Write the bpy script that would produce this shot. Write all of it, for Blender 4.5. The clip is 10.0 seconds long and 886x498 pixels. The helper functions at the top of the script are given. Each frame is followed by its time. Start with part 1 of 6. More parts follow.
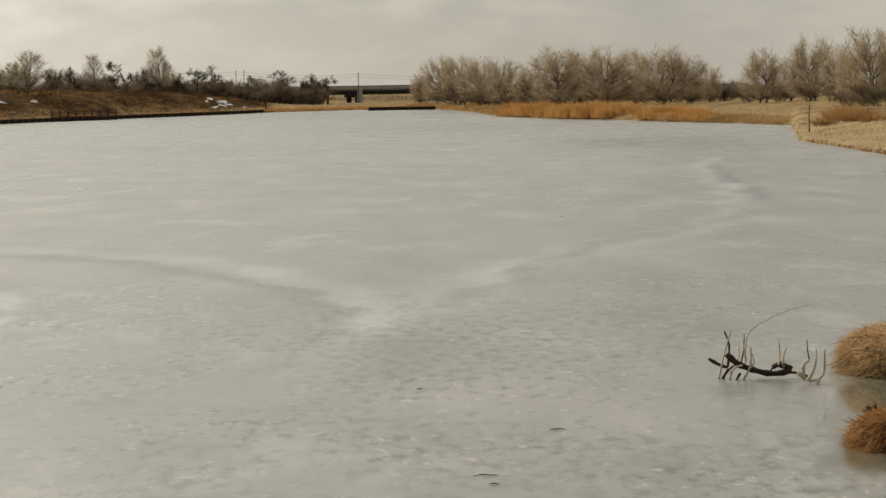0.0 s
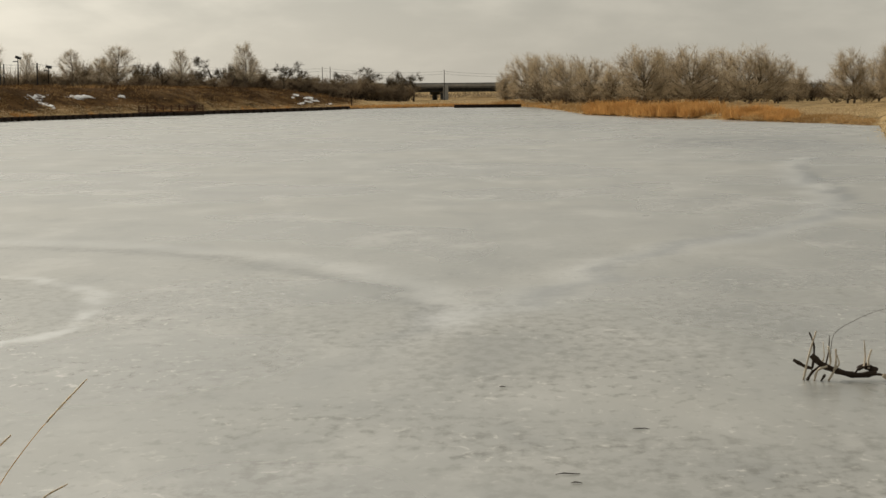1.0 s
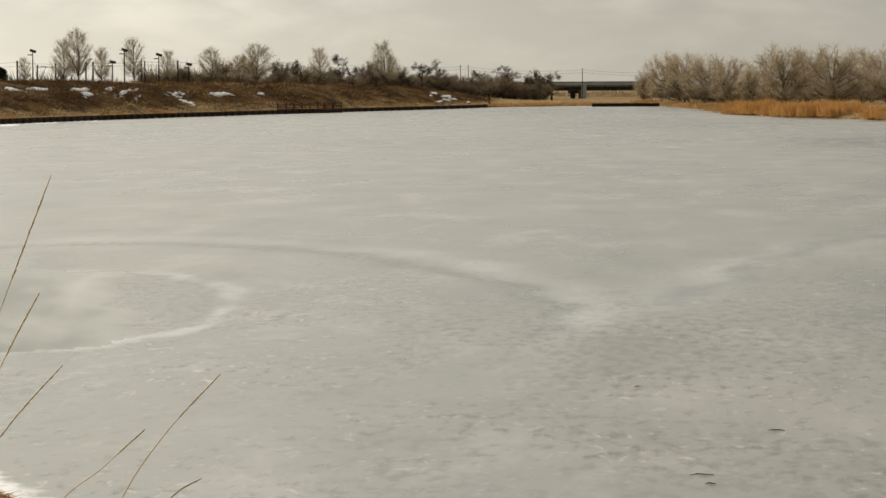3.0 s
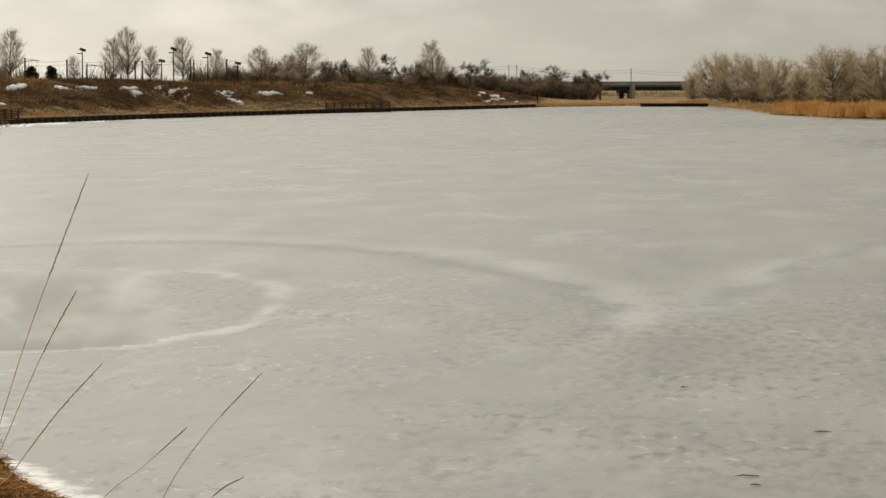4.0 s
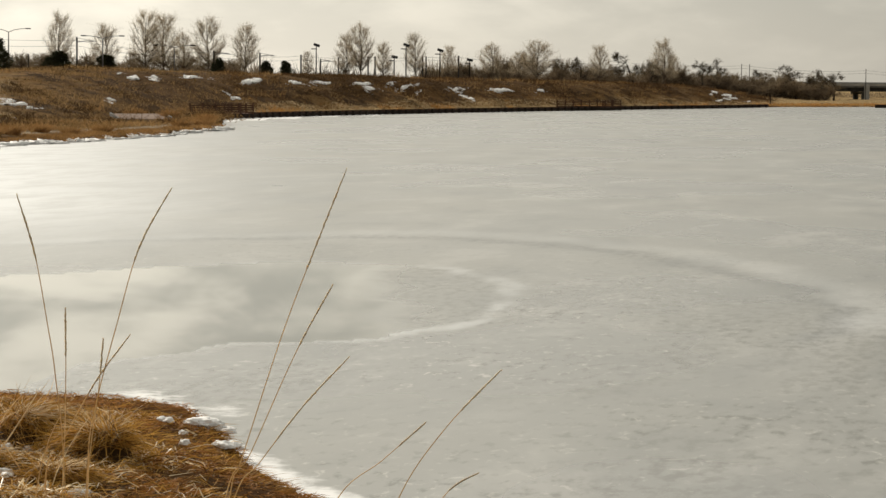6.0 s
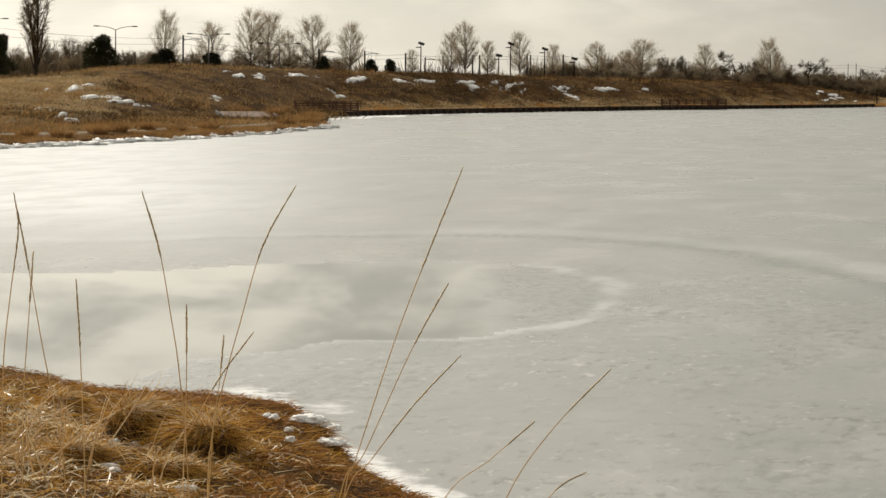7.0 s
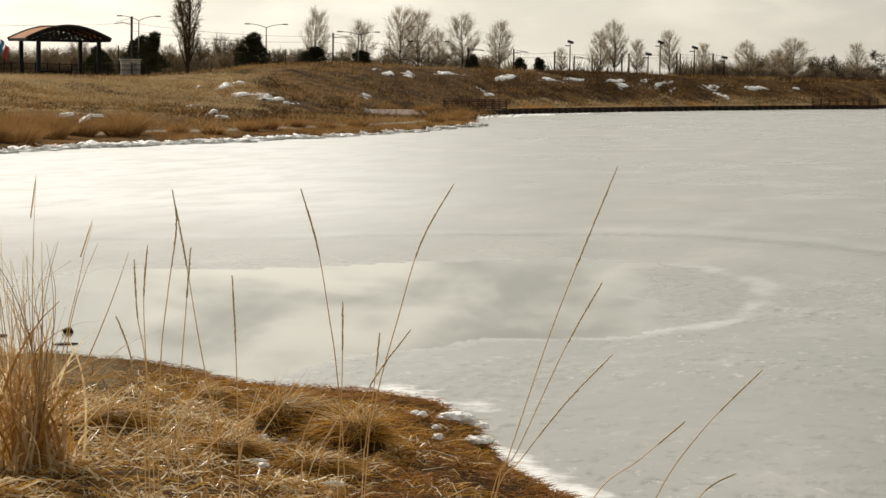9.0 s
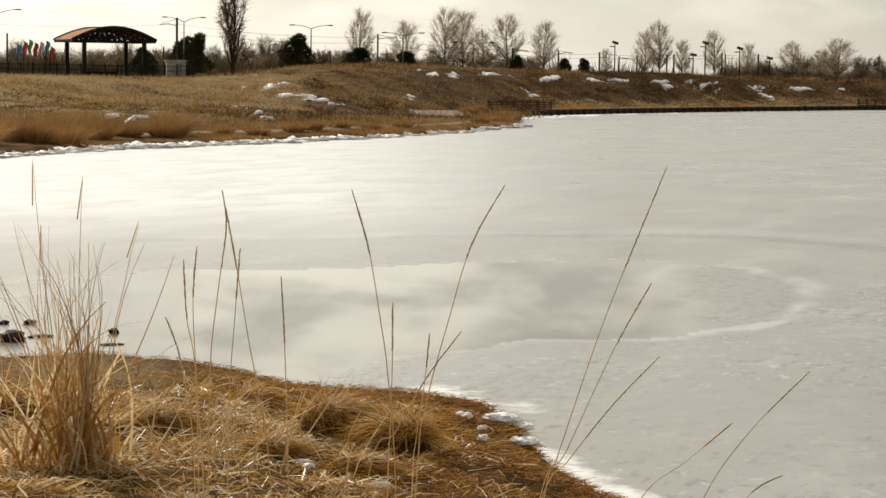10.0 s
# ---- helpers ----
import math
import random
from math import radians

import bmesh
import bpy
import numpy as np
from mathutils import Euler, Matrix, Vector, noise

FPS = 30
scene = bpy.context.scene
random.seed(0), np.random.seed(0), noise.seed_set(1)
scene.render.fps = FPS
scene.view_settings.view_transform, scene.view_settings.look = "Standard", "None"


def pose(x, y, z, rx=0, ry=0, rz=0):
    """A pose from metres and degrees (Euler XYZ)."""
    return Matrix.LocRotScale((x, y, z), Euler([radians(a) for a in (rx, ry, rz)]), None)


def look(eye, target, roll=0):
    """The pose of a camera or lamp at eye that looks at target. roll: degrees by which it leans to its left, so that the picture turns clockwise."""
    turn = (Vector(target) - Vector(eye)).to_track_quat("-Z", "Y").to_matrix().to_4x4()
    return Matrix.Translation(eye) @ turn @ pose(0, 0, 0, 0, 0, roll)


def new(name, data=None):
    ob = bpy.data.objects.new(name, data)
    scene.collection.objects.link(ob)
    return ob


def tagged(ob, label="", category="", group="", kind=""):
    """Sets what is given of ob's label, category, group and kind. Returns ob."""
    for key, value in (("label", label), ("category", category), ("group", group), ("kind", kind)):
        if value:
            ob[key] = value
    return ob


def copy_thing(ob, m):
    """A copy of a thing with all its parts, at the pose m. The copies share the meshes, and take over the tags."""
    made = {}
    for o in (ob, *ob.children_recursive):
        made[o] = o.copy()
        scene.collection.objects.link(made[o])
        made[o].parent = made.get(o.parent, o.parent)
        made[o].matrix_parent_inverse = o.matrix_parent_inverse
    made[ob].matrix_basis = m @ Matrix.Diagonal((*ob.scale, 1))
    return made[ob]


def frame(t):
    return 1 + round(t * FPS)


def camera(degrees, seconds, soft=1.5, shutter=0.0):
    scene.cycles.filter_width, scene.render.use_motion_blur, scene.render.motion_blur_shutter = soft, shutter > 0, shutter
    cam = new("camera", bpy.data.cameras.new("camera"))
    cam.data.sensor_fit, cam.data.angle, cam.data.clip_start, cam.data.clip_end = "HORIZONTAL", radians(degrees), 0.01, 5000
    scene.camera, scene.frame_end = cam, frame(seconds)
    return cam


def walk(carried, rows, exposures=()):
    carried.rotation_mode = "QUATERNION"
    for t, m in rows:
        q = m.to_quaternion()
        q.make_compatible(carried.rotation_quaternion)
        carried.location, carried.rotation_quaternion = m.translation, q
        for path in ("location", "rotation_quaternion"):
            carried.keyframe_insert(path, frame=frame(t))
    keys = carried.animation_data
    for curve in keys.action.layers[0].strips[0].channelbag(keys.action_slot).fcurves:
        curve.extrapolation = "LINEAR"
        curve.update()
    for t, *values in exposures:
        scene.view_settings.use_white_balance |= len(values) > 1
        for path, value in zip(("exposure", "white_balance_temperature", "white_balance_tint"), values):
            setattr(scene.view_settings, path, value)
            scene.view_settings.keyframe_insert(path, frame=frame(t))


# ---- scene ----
# ---- camera ----
cam = camera(20.2, 10.0, soft=1.5)
EYE = 2.8
ROWS = [  # seconds, sideways step, turn to the left, tilt, lean
    (0.0, 0.000, -0.000, -3.660, 0.954),
    (0.5, 0.000, 1.002, -3.673, 0.699),
    (1.0, 0.000, 1.948, -3.691, 0.547),
    (1.5, 0.002, 2.874, -3.694, 0.604),
    (2.0, 0.008, 3.606, -3.696, 0.517),
    (2.5, 0.004, 4.419, -3.702, 0.392),
    (2.7, 0.007, 4.745, -3.703, 0.361),
    (3.8, 0.027, 5.872, -3.709, 0.193),
    (4.0, 0.030, 6.210, -3.710, 0.162),
    (4.5, 0.025, 7.719, -3.719, 0.000),
    (5.0, 0.016, 9.199, -3.718, -0.055),
    (5.5, 0.000, 10.233, -3.754, -0.387),
    (5.7, -0.004, 10.689, -3.764, -0.416),
    (6.8, -0.023, 13.496, -3.821, -0.574),
    (7.0, -0.027, 13.861, -3.832, -0.603),
    (7.5, -0.033, 14.947, -3.826, -0.722),
    (8.0, -0.035, 15.813, -3.837, -0.666),
    (8.5, -0.035, 16.590, -3.882, -0.728),
    (9.0, -0.036, 17.269, -3.911, -0.764),
    (9.5, -0.037, 17.889, -3.881, -0.723),
    (10.0, -0.042, 18.296, -3.904, -0.727),
]
EXPOSURES = [(0.0, 0.02), (5.0, 0.04), (7.5, 0.02), (10.0, 0.06)]
walk(cam, [(t, pose(x, 0, EYE, 0, 0, yaw) @ pose(0, 0, 0, pitch) @ pose(0, 0, 0, 0, roll) @ pose(0, 0, 0, 90))
           for t, x, yaw, pitch, roll in ROWS], EXPOSURES)

# ---- light: thin overcast, the sun veiled ahead on the left ----
SUN_AZ, SUN_EL = -48.0, 30.0  # degrees; azimuth from ahead, to the right


def sky_world():
    w = bpy.data.worlds.new("overcast_sky")
    w.use_nodes = True
    scene.world = w
    nt = w.node_tree
    nt.nodes.clear()
    N, L = nt.nodes.new, nt.links.new
    sky = N("ShaderNodeTexSky")
    sky.sky_type, sky.sun_disc = "NISHITA", False
    sky.sun_elevation, sky.sun_rotation = radians(SUN_EL), radians(SUN_AZ)
    sky_s = N("ShaderNodeVectorMath")
    sky_s.operation = "SCALE"
    sky_s.inputs["Scale"].default_value = 0.10
    L(sky.outputs[0], sky_s.inputs[0])
    co = N("ShaderNodeTexCoord")
    # cloud sheet: stretched noise over direction
    mp = N("ShaderNodeMapping")
    mp.inputs["Scale"].default_value = (1.0, 1.0, 3.2)
    L(co.outputs["Generated"], mp.inputs["Vector"])
    n1 = N("ShaderNodeTexNoise")
    n1.inputs["Scale"].default_value, n1.inputs["Detail"].default_value, n1.inputs["Roughness"].default_value = 9.0, 6.0, 0.55
    n1.inputs["Distortion"].default_value = 0.4
    L(mp.outputs[0], n1.inputs["Vector"])
    n2 = N("ShaderNodeTexNoise")
    n2.inputs["Scale"].default_value, n2.inputs["Detail"].default_value = 26.0, 4.0
    L(mp.outputs[0], n2.inputs["Vector"])
    mixn = N("ShaderNodeMath")
    mixn.operation = "MULTIPLY_ADD"
    L(n2.outputs[0], mixn.inputs[0])
    mixn.inputs[1].default_value = 0.5
    L(n1.outputs[0], mixn.inputs[2])
    ramp = N("ShaderNodeMapRange")
    ramp.inputs["From Min"].default_value, ramp.inputs["From Max"].default_value = 0.60, 0.92
    ramp.inputs["To Min"].default_value, ramp.inputs["To Max"].default_value = 0.0, 1.0
    ramp.interpolation_type = "SMOOTHSTEP"
    L(mixn.outputs[0], ramp.inputs["Value"])
    col = N("ShaderNodeMix")
    col.data_type = "RGBA"
    col.inputs[6].default_value = (0.36, 0.35, 0.31, 1)
    col.inputs[7].default_value = (0.655, 0.615, 0.527, 1)
    sep = N("ShaderNodeSeparateXYZ")
    L(co.outputs["Generated"], sep.inputs[0])
    haze = N("ShaderNodeMapRange")  # clouds fade into the haze over the horizon
    haze.interpolation_type = "SMOOTHSTEP"
    for k, x in (("From Min", 0.005), ("From Max", 0.085), ("To Min", 0.25), ("To Max", 1.0)):
        haze.inputs[k].default_value = x
    L(sep.outputs["Z"], haze.inputs["Value"])
    cl = N("ShaderNodeMix")
    L(haze.outputs[0], cl.inputs[0])
    cl.inputs[2].default_value = 0.80
    L(ramp.outputs[0], cl.inputs[3])
    L(cl.outputs[0], col.inputs[0])
    # broad veil of light round the hidden sun
    a, e = radians(SUN_AZ), radians(SUN_EL)
    dot = N("ShaderNodeVectorMath")
    dot.operation = "DOT_PRODUCT"
    dot.inputs[1].default_value = (math.sin(a) * math.cos(e), math.cos(a) * math.cos(e), math.sin(e))
    L(co.outputs["Generated"], dot.inputs[0])
    veil = N("ShaderNodeMapRange")
    veil.inputs["From Min"].default_value, veil.inputs["From Max"].default_value = 0.55, 1.0
    veil.inputs["To Min"].default_value, veil.inputs["To Max"].default_value = 0.0, 1.0
    L(dot.outputs["Value"], veil.inputs["Value"])
    vp = N("ShaderNodeMath")
    vp.operation = "POWER"
    vp.inputs[1].default_value = VEIL_POWER
    L(veil.outputs[0], vp.inputs[0])
    vm = N("ShaderNodeMath")
    vm.operation = "MULTIPLY_ADD"
    vm.inputs[1].default_value, vm.inputs[2].default_value = VEIL, 1.0
    L(vp.outputs[0], vm.inputs[0])
    lit = N("ShaderNodeVectorMath")
    lit.operation = "SCALE"
    L(col.outputs[2], lit.inputs[0])
    L(vm.outputs[0], lit.inputs["Scale"])
    tot = N("ShaderNodeMix")
    tot.data_type = "RGBA"
    tot.inputs[0].default_value = 0.90
    L(sky_s.outputs[0], tot.inputs[6])
    L(lit.outputs[0], tot.inputs[7])
    bg = N("ShaderNodeBackground")
    bg.inputs["Strength"].default_value = SKY
    L(tot.outputs[2], bg.inputs["Color"])
    out = N("ShaderNodeOutputWorld")
    L(bg.outputs[0], out.inputs["Surface"])


VEIL, VEIL_POWER, SKY = 2.95, 1.5, 0.825
sky_world()
sun = new("sun", bpy.data.lights.new("sun", "SUN"))
sun.data.energy, sun.data.angle, sun.data.color = 3.5, radians(1.5), (1.0, 0.905, 0.775)
_a, _e = radians(SUN_AZ), radians(SUN_EL)
sun.matrix_world = look((math.sin(_a) * 60, math.cos(_a) * 60, 60 * math.tan(_e)), (0, 0, 0))

# ---- materials ----


class Mat:
    """A small builder of procedural materials."""

    def __init__(self, name, rough=0.9, spec=0.3, metal=0.0):
        self.m = bpy.data.materials.new(name)
        self.m.use_nodes = True
        self.t = self.m.node_tree
        self.b = self.t.nodes["Principled BSDF"]
        self.set(self.b.inputs["Roughness"], rough)
        self.set(self.b.inputs["Specular IOR Level"], spec)
        self.set(self.b.inputs["Metallic"], metal)

    def set(self, socket, v):
        if isinstance(v, bpy.types.NodeSocket):
            self.t.links.new(v, socket)
        elif isinstance(v, tuple) and len(v) == 3 and socket.type == "RGBA":
            socket.default_value = (*v, 1)
        else:
            socket.default_value = v

    def node(self, kind):
        return self.t.nodes.new("ShaderNode" + kind)

    def coords(self, scale=(1, 1, 1), world=True):
        if world:
            src = self.node("NewGeometry").outputs["Position"]
        else:
            src = self.node("TexCoord").outputs["Object"]
        mp = self.node("Mapping")
        mp.inputs["Scale"].default_value = scale
        self.t.links.new(src, mp.inputs["Vector"])
        return mp.outputs[0]

    def noise(self, scale, detail=3.0, rough=0.55, co=None, distort=0.0):
        n = self.node("TexNoise")
        n.inputs["Scale"].default_value, n.inputs["Detail"].default_value = scale, detail
        n.inputs["Roughness"].default_value, n.inputs["Distortion"].default_value = rough, distort
        self.t.links.new(co if co is not None else self.coords(), n.inputs["Vector"])
        return n.outputs[0]

    def rng(self, v, a, b, c=0.0, d=1.0):
        n = self.node("MapRange")
        n.interpolation_type = "SMOOTHSTEP"
        self.set(n.inputs["Value"], v)
        for k, x in (("From Min", a), ("From Max", b), ("To Min", c), ("To Max", d)):
            self.set(n.inputs[k], x)
        return n.outputs[0]

    def math(self, op, a, b=0.0, c=0.0):
        n = self.node("Math")
        n.operation = op
        for i, v in enumerate((a, b, c)):
            self.set(n.inputs[i], v)
        return n.outputs[0]

    def mix(self, fac, a, b):
        n = self.node("Mix")
        n.data_type = "RGBA"
        self.set(n.inputs[0], fac)
        self.set(n.inputs[6], a)
        self.set(n.inputs[7], b)
        return n.outputs[2]

    def attr(self, name):
        n = self.node("Attribute")
        n.attribute_name = name
        return n.outputs["Fac"]

    def bump(self, h, strength=0.3, dist=0.02):
        n = self.node("Bump")
        n.inputs["Strength"].default_value, n.inputs["Distance"].default_value = strength, dist
        self.t.links.new(h, n.inputs["Height"])
        self.t.links.new(n.outputs[0], self.b.inputs["Normal"])

    def color(self, c):
        self.set(self.b.inputs["Base Color"], c)
        return self


def varied(name, lo, hi, scale=3.0, rough=0.9, island=True, spec=0.1, fine=40.0, metal=0.0, glow=0.0, spread=0.0):
    """A weathered material: two tones over a coarse and a fine noise, and a tone for each piece."""
    m = Mat(name, rough, spec, metal)
    c = m.mix(m.rng(m.noise(scale, 4), 0.3, 0.7), lo, hi)
    f = m.noise(fine, 2)
    c = m.mix(m.math("MULTIPLY", m.rng(f, 0.35, 0.7), 0.35), c, tuple(0.55 * x for x in lo))
    if island:
        r = m.node("NewGeometry").outputs["Random Per Island"]
        c = m.mix(m.math("MULTIPLY", r, 0.55), c, hi)
        o = m.node("ObjectInfo").outputs["Random"]
        c = m.mix(m.math("MULTIPLY", o, 0.3), c, lo)
        if spread:  # some pieces rotted dark, some bleached
            c = m.mix(m.math("MULTIPLY", m.rng(r, 0.45, 0.05), spread), c, tuple(0.45 * x for x in lo))
            c = m.mix(m.math("MULTIPLY", m.rng(r, 0.80, 0.98), spread * 0.6), c, tuple(min(1.0, 1.15 * x + 0.06) for x in hi))
    m.color(c)
    m.bump(f, 0.25, 0.01)
    if glow:  # thin blades let some of the light through
        tr = m.node("BsdfTranslucent")
        m.set(tr.inputs["Color"], c)
        mx = m.node("MixShader")
        mx.inputs[0].default_value = glow
        m.t.links.new(m.b.outputs[0], mx.inputs[1])
        m.t.links.new(tr.outputs[0], mx.inputs[2])
        m.t.links.new(mx.outputs[0], m.t.nodes["Material Output"].inputs["Surface"])
    return m.m


BARK = varied("bark", (0.075, 0.058, 0.042), (0.19, 0.155, 0.115), 2.0)
BARK_DARK = varied("dark_bark", (0.022, 0.018, 0.013), (0.06, 0.048, 0.036), 2.0)
TWIG = varied("twig", (0.30, 0.24, 0.155), (0.58, 0.48, 0.33), 0.4, glow=0.4)
TWIG_PALE = varied("pale_twig", (0.34, 0.285, 0.20), (0.60, 0.515, 0.38), 0.4, glow=0.35)
TWIG_DARK = varied("dark_twig", (0.07, 0.055, 0.035), (0.16, 0.13, 0.085), 0.4)
SHRUB = varied("shrub_twig", (0.12, 0.09, 0.058), (0.29, 0.225, 0.145), 0.4, glow=0.3)
EVERGREEN = varied("evergreen_needles", (0.020, 0.025, 0.013), (0.075, 0.080, 0.042), 0.8)
REED = varied("dry_reed", (0.32, 0.155, 0.042), (0.63, 0.365, 0.13), 0.6, glow=0.35, spec=0.15)
SCRUB = varied("dark_scrub", (0.035, 0.020, 0.009), (0.12, 0.07, 0.03), 0.3, glow=0.2)
GOLD_GRASS = varied("gold_grass", (0.26, 0.15, 0.055), (0.50, 0.33, 0.15), 0.2, glow=0.3)
HILL_GRASS = varied("hill_grass", (0.13, 0.078, 0.030), (0.42, 0.27, 0.115), 0.09, glow=0.25)
STRAW = varied("straw", (0.18, 0.075, 0.011), (0.74, 0.43, 0.095), 1.5, glow=0.32, spec=0.12, rough=0.6, spread=0.95)
STRAW_RED = varied("wet_straw", (0.11, 0.040, 0.008), (0.56, 0.26, 0.066), 1.2, glow=0.3, spec=0.1, rough=0.6, spread=0.8)
TURF_FUR = varied("turf_fur", (0.17, 0.10, 0.030), (0.47, 0.31, 0.12), 1.2, glow=0.3, spec=0.08, rough=0.6, spread=0.6)
STRAW_PALE = varied("bleached_straw", (0.62, 0.45, 0.22), (0.96, 0.85, 0.62), 1.5, glow=0.45, spec=0.4, rough=0.4)
STALK = varied("stalk", (0.66, 0.45, 0.20), (0.93, 0.74, 0.44), 6.0, fine=200.0, spec=0.3, rough=0.5, glow=0.45)
SEED = varied("seed_husk", (0.86, 0.72, 0.47), (0.98, 0.90, 0.70), 6.0, fine=200.0, spec=0.2, rough=0.6, glow=0.5)
TIMBER = varied("weathered_timber", (0.050, 0.026, 0.016), (0.115, 0.062, 0.038), 3.0, rough=0.8)
TIMBER_DARK = varied("dark_timber", (0.018, 0.013, 0.010), (0.045, 0.033, 0.025), 3.0, rough=0.8)
DRIFTWOOD = varied("driftwood", (0.30, 0.24, 0.17), (0.74, 0.66, 0.53), 8.0)
SOAKED = varied("soaked_wood", (0.018, 0.012, 0.008), (0.06, 0.042, 0.028), 8.0, rough=0.5)
STONE = varied("wet_stone", (0.015, 0.013, 0.011), (0.06, 0.052, 0.045), 6.0, rough=0.5)
STEEL = varied("dark_steel", (0.008, 0.008, 0.008), (0.022, 0.021, 0.020), 2.0, rough=0.6, island=False)
RUST_GRASS = varied("rust_grass", (0.20, 0.105, 0.035), (0.48, 0.285, 0.115), 0.6, glow=0.35, spec=0.12)
MOUND = varied("mound_straw", (0.26, 0.155, 0.065), (0.74, 0.53, 0.29), 1.5, glow=0.3, spec=0.1, rough=0.6, spread=0.8)
MOUND_RED = varied("mound_rust", (0.15, 0.065, 0.022), (0.58, 0.32, 0.12), 1.5, glow=0.3, spec=0.1, rough=0.6, spread=0.8)
MAST_STEEL = varied("weathered_steel", (0.035, 0.035, 0.036), (0.075, 0.074, 0.072), 2.0, rough=0.6, island=False)
PALE_FIELD = varied("pale_field_grass", (0.36, 0.26, 0.135), (0.64, 0.50, 0.30), 0.3, glow=0.3)
BANK_STRAW = varied("bank_straw", (0.50, 0.38, 0.21), (0.82, 0.68, 0.45), 0.5, glow=0.35)
BROWN_GRASS = varied("brown_berm_grass", (0.07, 0.038, 0.014), (0.23, 0.135, 0.055), 0.12, glow=0.2)
GALV = varied("galvanised_steel", (0.16, 0.16, 0.155), (0.28, 0.28, 0.27), 2.0, rough=0.5, island=False)
CONCRETE = varied("concrete", (0.10, 0.10, 0.095), (0.19, 0.185, 0.17), 0.8, rough=0.9, island=False)
ROOF_METAL = varied("copper_red_roof", (0.30, 0.13, 0.055), (0.46, 0.22, 0.10), 0.8, rough=0.85, island=False)
PALE_WALL = varied("pale_siding", (0.30, 0.29, 0.27), (0.42, 0.41, 0.38), 1.0, island=False)
PAVING = varied("pink_paving", (0.19, 0.135, 0.105), (0.28, 0.205, 0.16), 1.0, island=False)
BRICK_RED = varied("red_brick", (0.22, 0.08, 0.05), (0.34, 0.14, 0.09), 1.0, island=False)


def snow_material():
    m = Mat("old_snow", 0.7, 0.3)
    n = m.noise(14, 5)
    m.color(m.mix(m.rng(n, 0.45, 0.8), (0.95, 0.95, 0.94), (0.84, 0.83, 0.80)))
    m.bump(n, 0.35, 0.02)
    return m.m


SNOW = snow_material()


def ground_material():
    m = Mat("dry_grass_ground", 0.95, 0.03)
    big = m.noise(0.05, 4)
    mid = m.noise(0.45, 5, 0.65)
    fine = m.noise(9.0, 5, 0.7)
    c = m.mix(m.rng(big, 0.35, 0.65), (0.15, 0.080, 0.028), (0.27, 0.165, 0.066))
    c = m.mix(m.rng(mid, 0.40, 0.62), c, (0.050, 0.028, 0.012))
    c = m.mix(m.math("MULTIPLY", m.rng(fine, 0.5, 0.8), 0.5), c, (0.30, 0.205, 0.10))
    # pale straw field, brown bank, bare soil
    scrub = m.noise(0.22, 6, 0.72, None, 0.6)
    c = m.mix(m.math("MULTIPLY", m.rng(scrub, 0.50, 0.62), 0.75), c, (0.036, 0.021, 0.010))
    c = m.mix(m.math("MULTIPLY", m.rng(scrub, 0.44, 0.30), 0.5), c, (0.33, 0.215, 0.10))
    c = m.mix(m.math("MULTIPLY", m.attr("pale"), m.rng(mid, 0.75, 0.35)), c, (0.42, 0.31, 0.155))
    c = m.mix(m.math("MULTIPLY", m.attr("brown"), m.rng(mid, 0.72, 0.38, 0.15, 0.75)), c, (0.070, 0.040, 0.018))
    c = m.mix(m.attr("wet"), c, m.mix(m.rng(fine, 0.35, 0.7), (0.085, 0.036, 0.010), (0.20, 0.095, 0.03)))
    c = m.mix(m.math("MULTIPLY", m.attr("soil"), m.rng(mid, 0.3, 0.55)), c, m.mix(m.rng(fine, 0.35, 0.7), (0.20, 0.145, 0.080), (0.34, 0.26, 0.155)))
    c = m.mix(m.attr("path"), c, (0.38, 0.32, 0.235))
    # old snow lying in patches with broken rims
    sn = m.math("ADD", m.attr("snow"), m.math("MULTIPLY", m.math("SUBTRACT", m.noise(0.9, 6, 0.8), 0.5), 3.4))
    s = m.math("MULTIPLY", m.rng(sn, 0.58, 0.66), m.rng(m.attr("snow"), 0.06, 0.25))
    c = m.mix(s, c, (0.84, 0.84, 0.83))
    m.color(c)
    m.bump(m.math("ADD", fine, m.math("MULTIPLY", mid, 4.0)), 0.9, 0.16)
    return m.m


GROUND = ground_material()


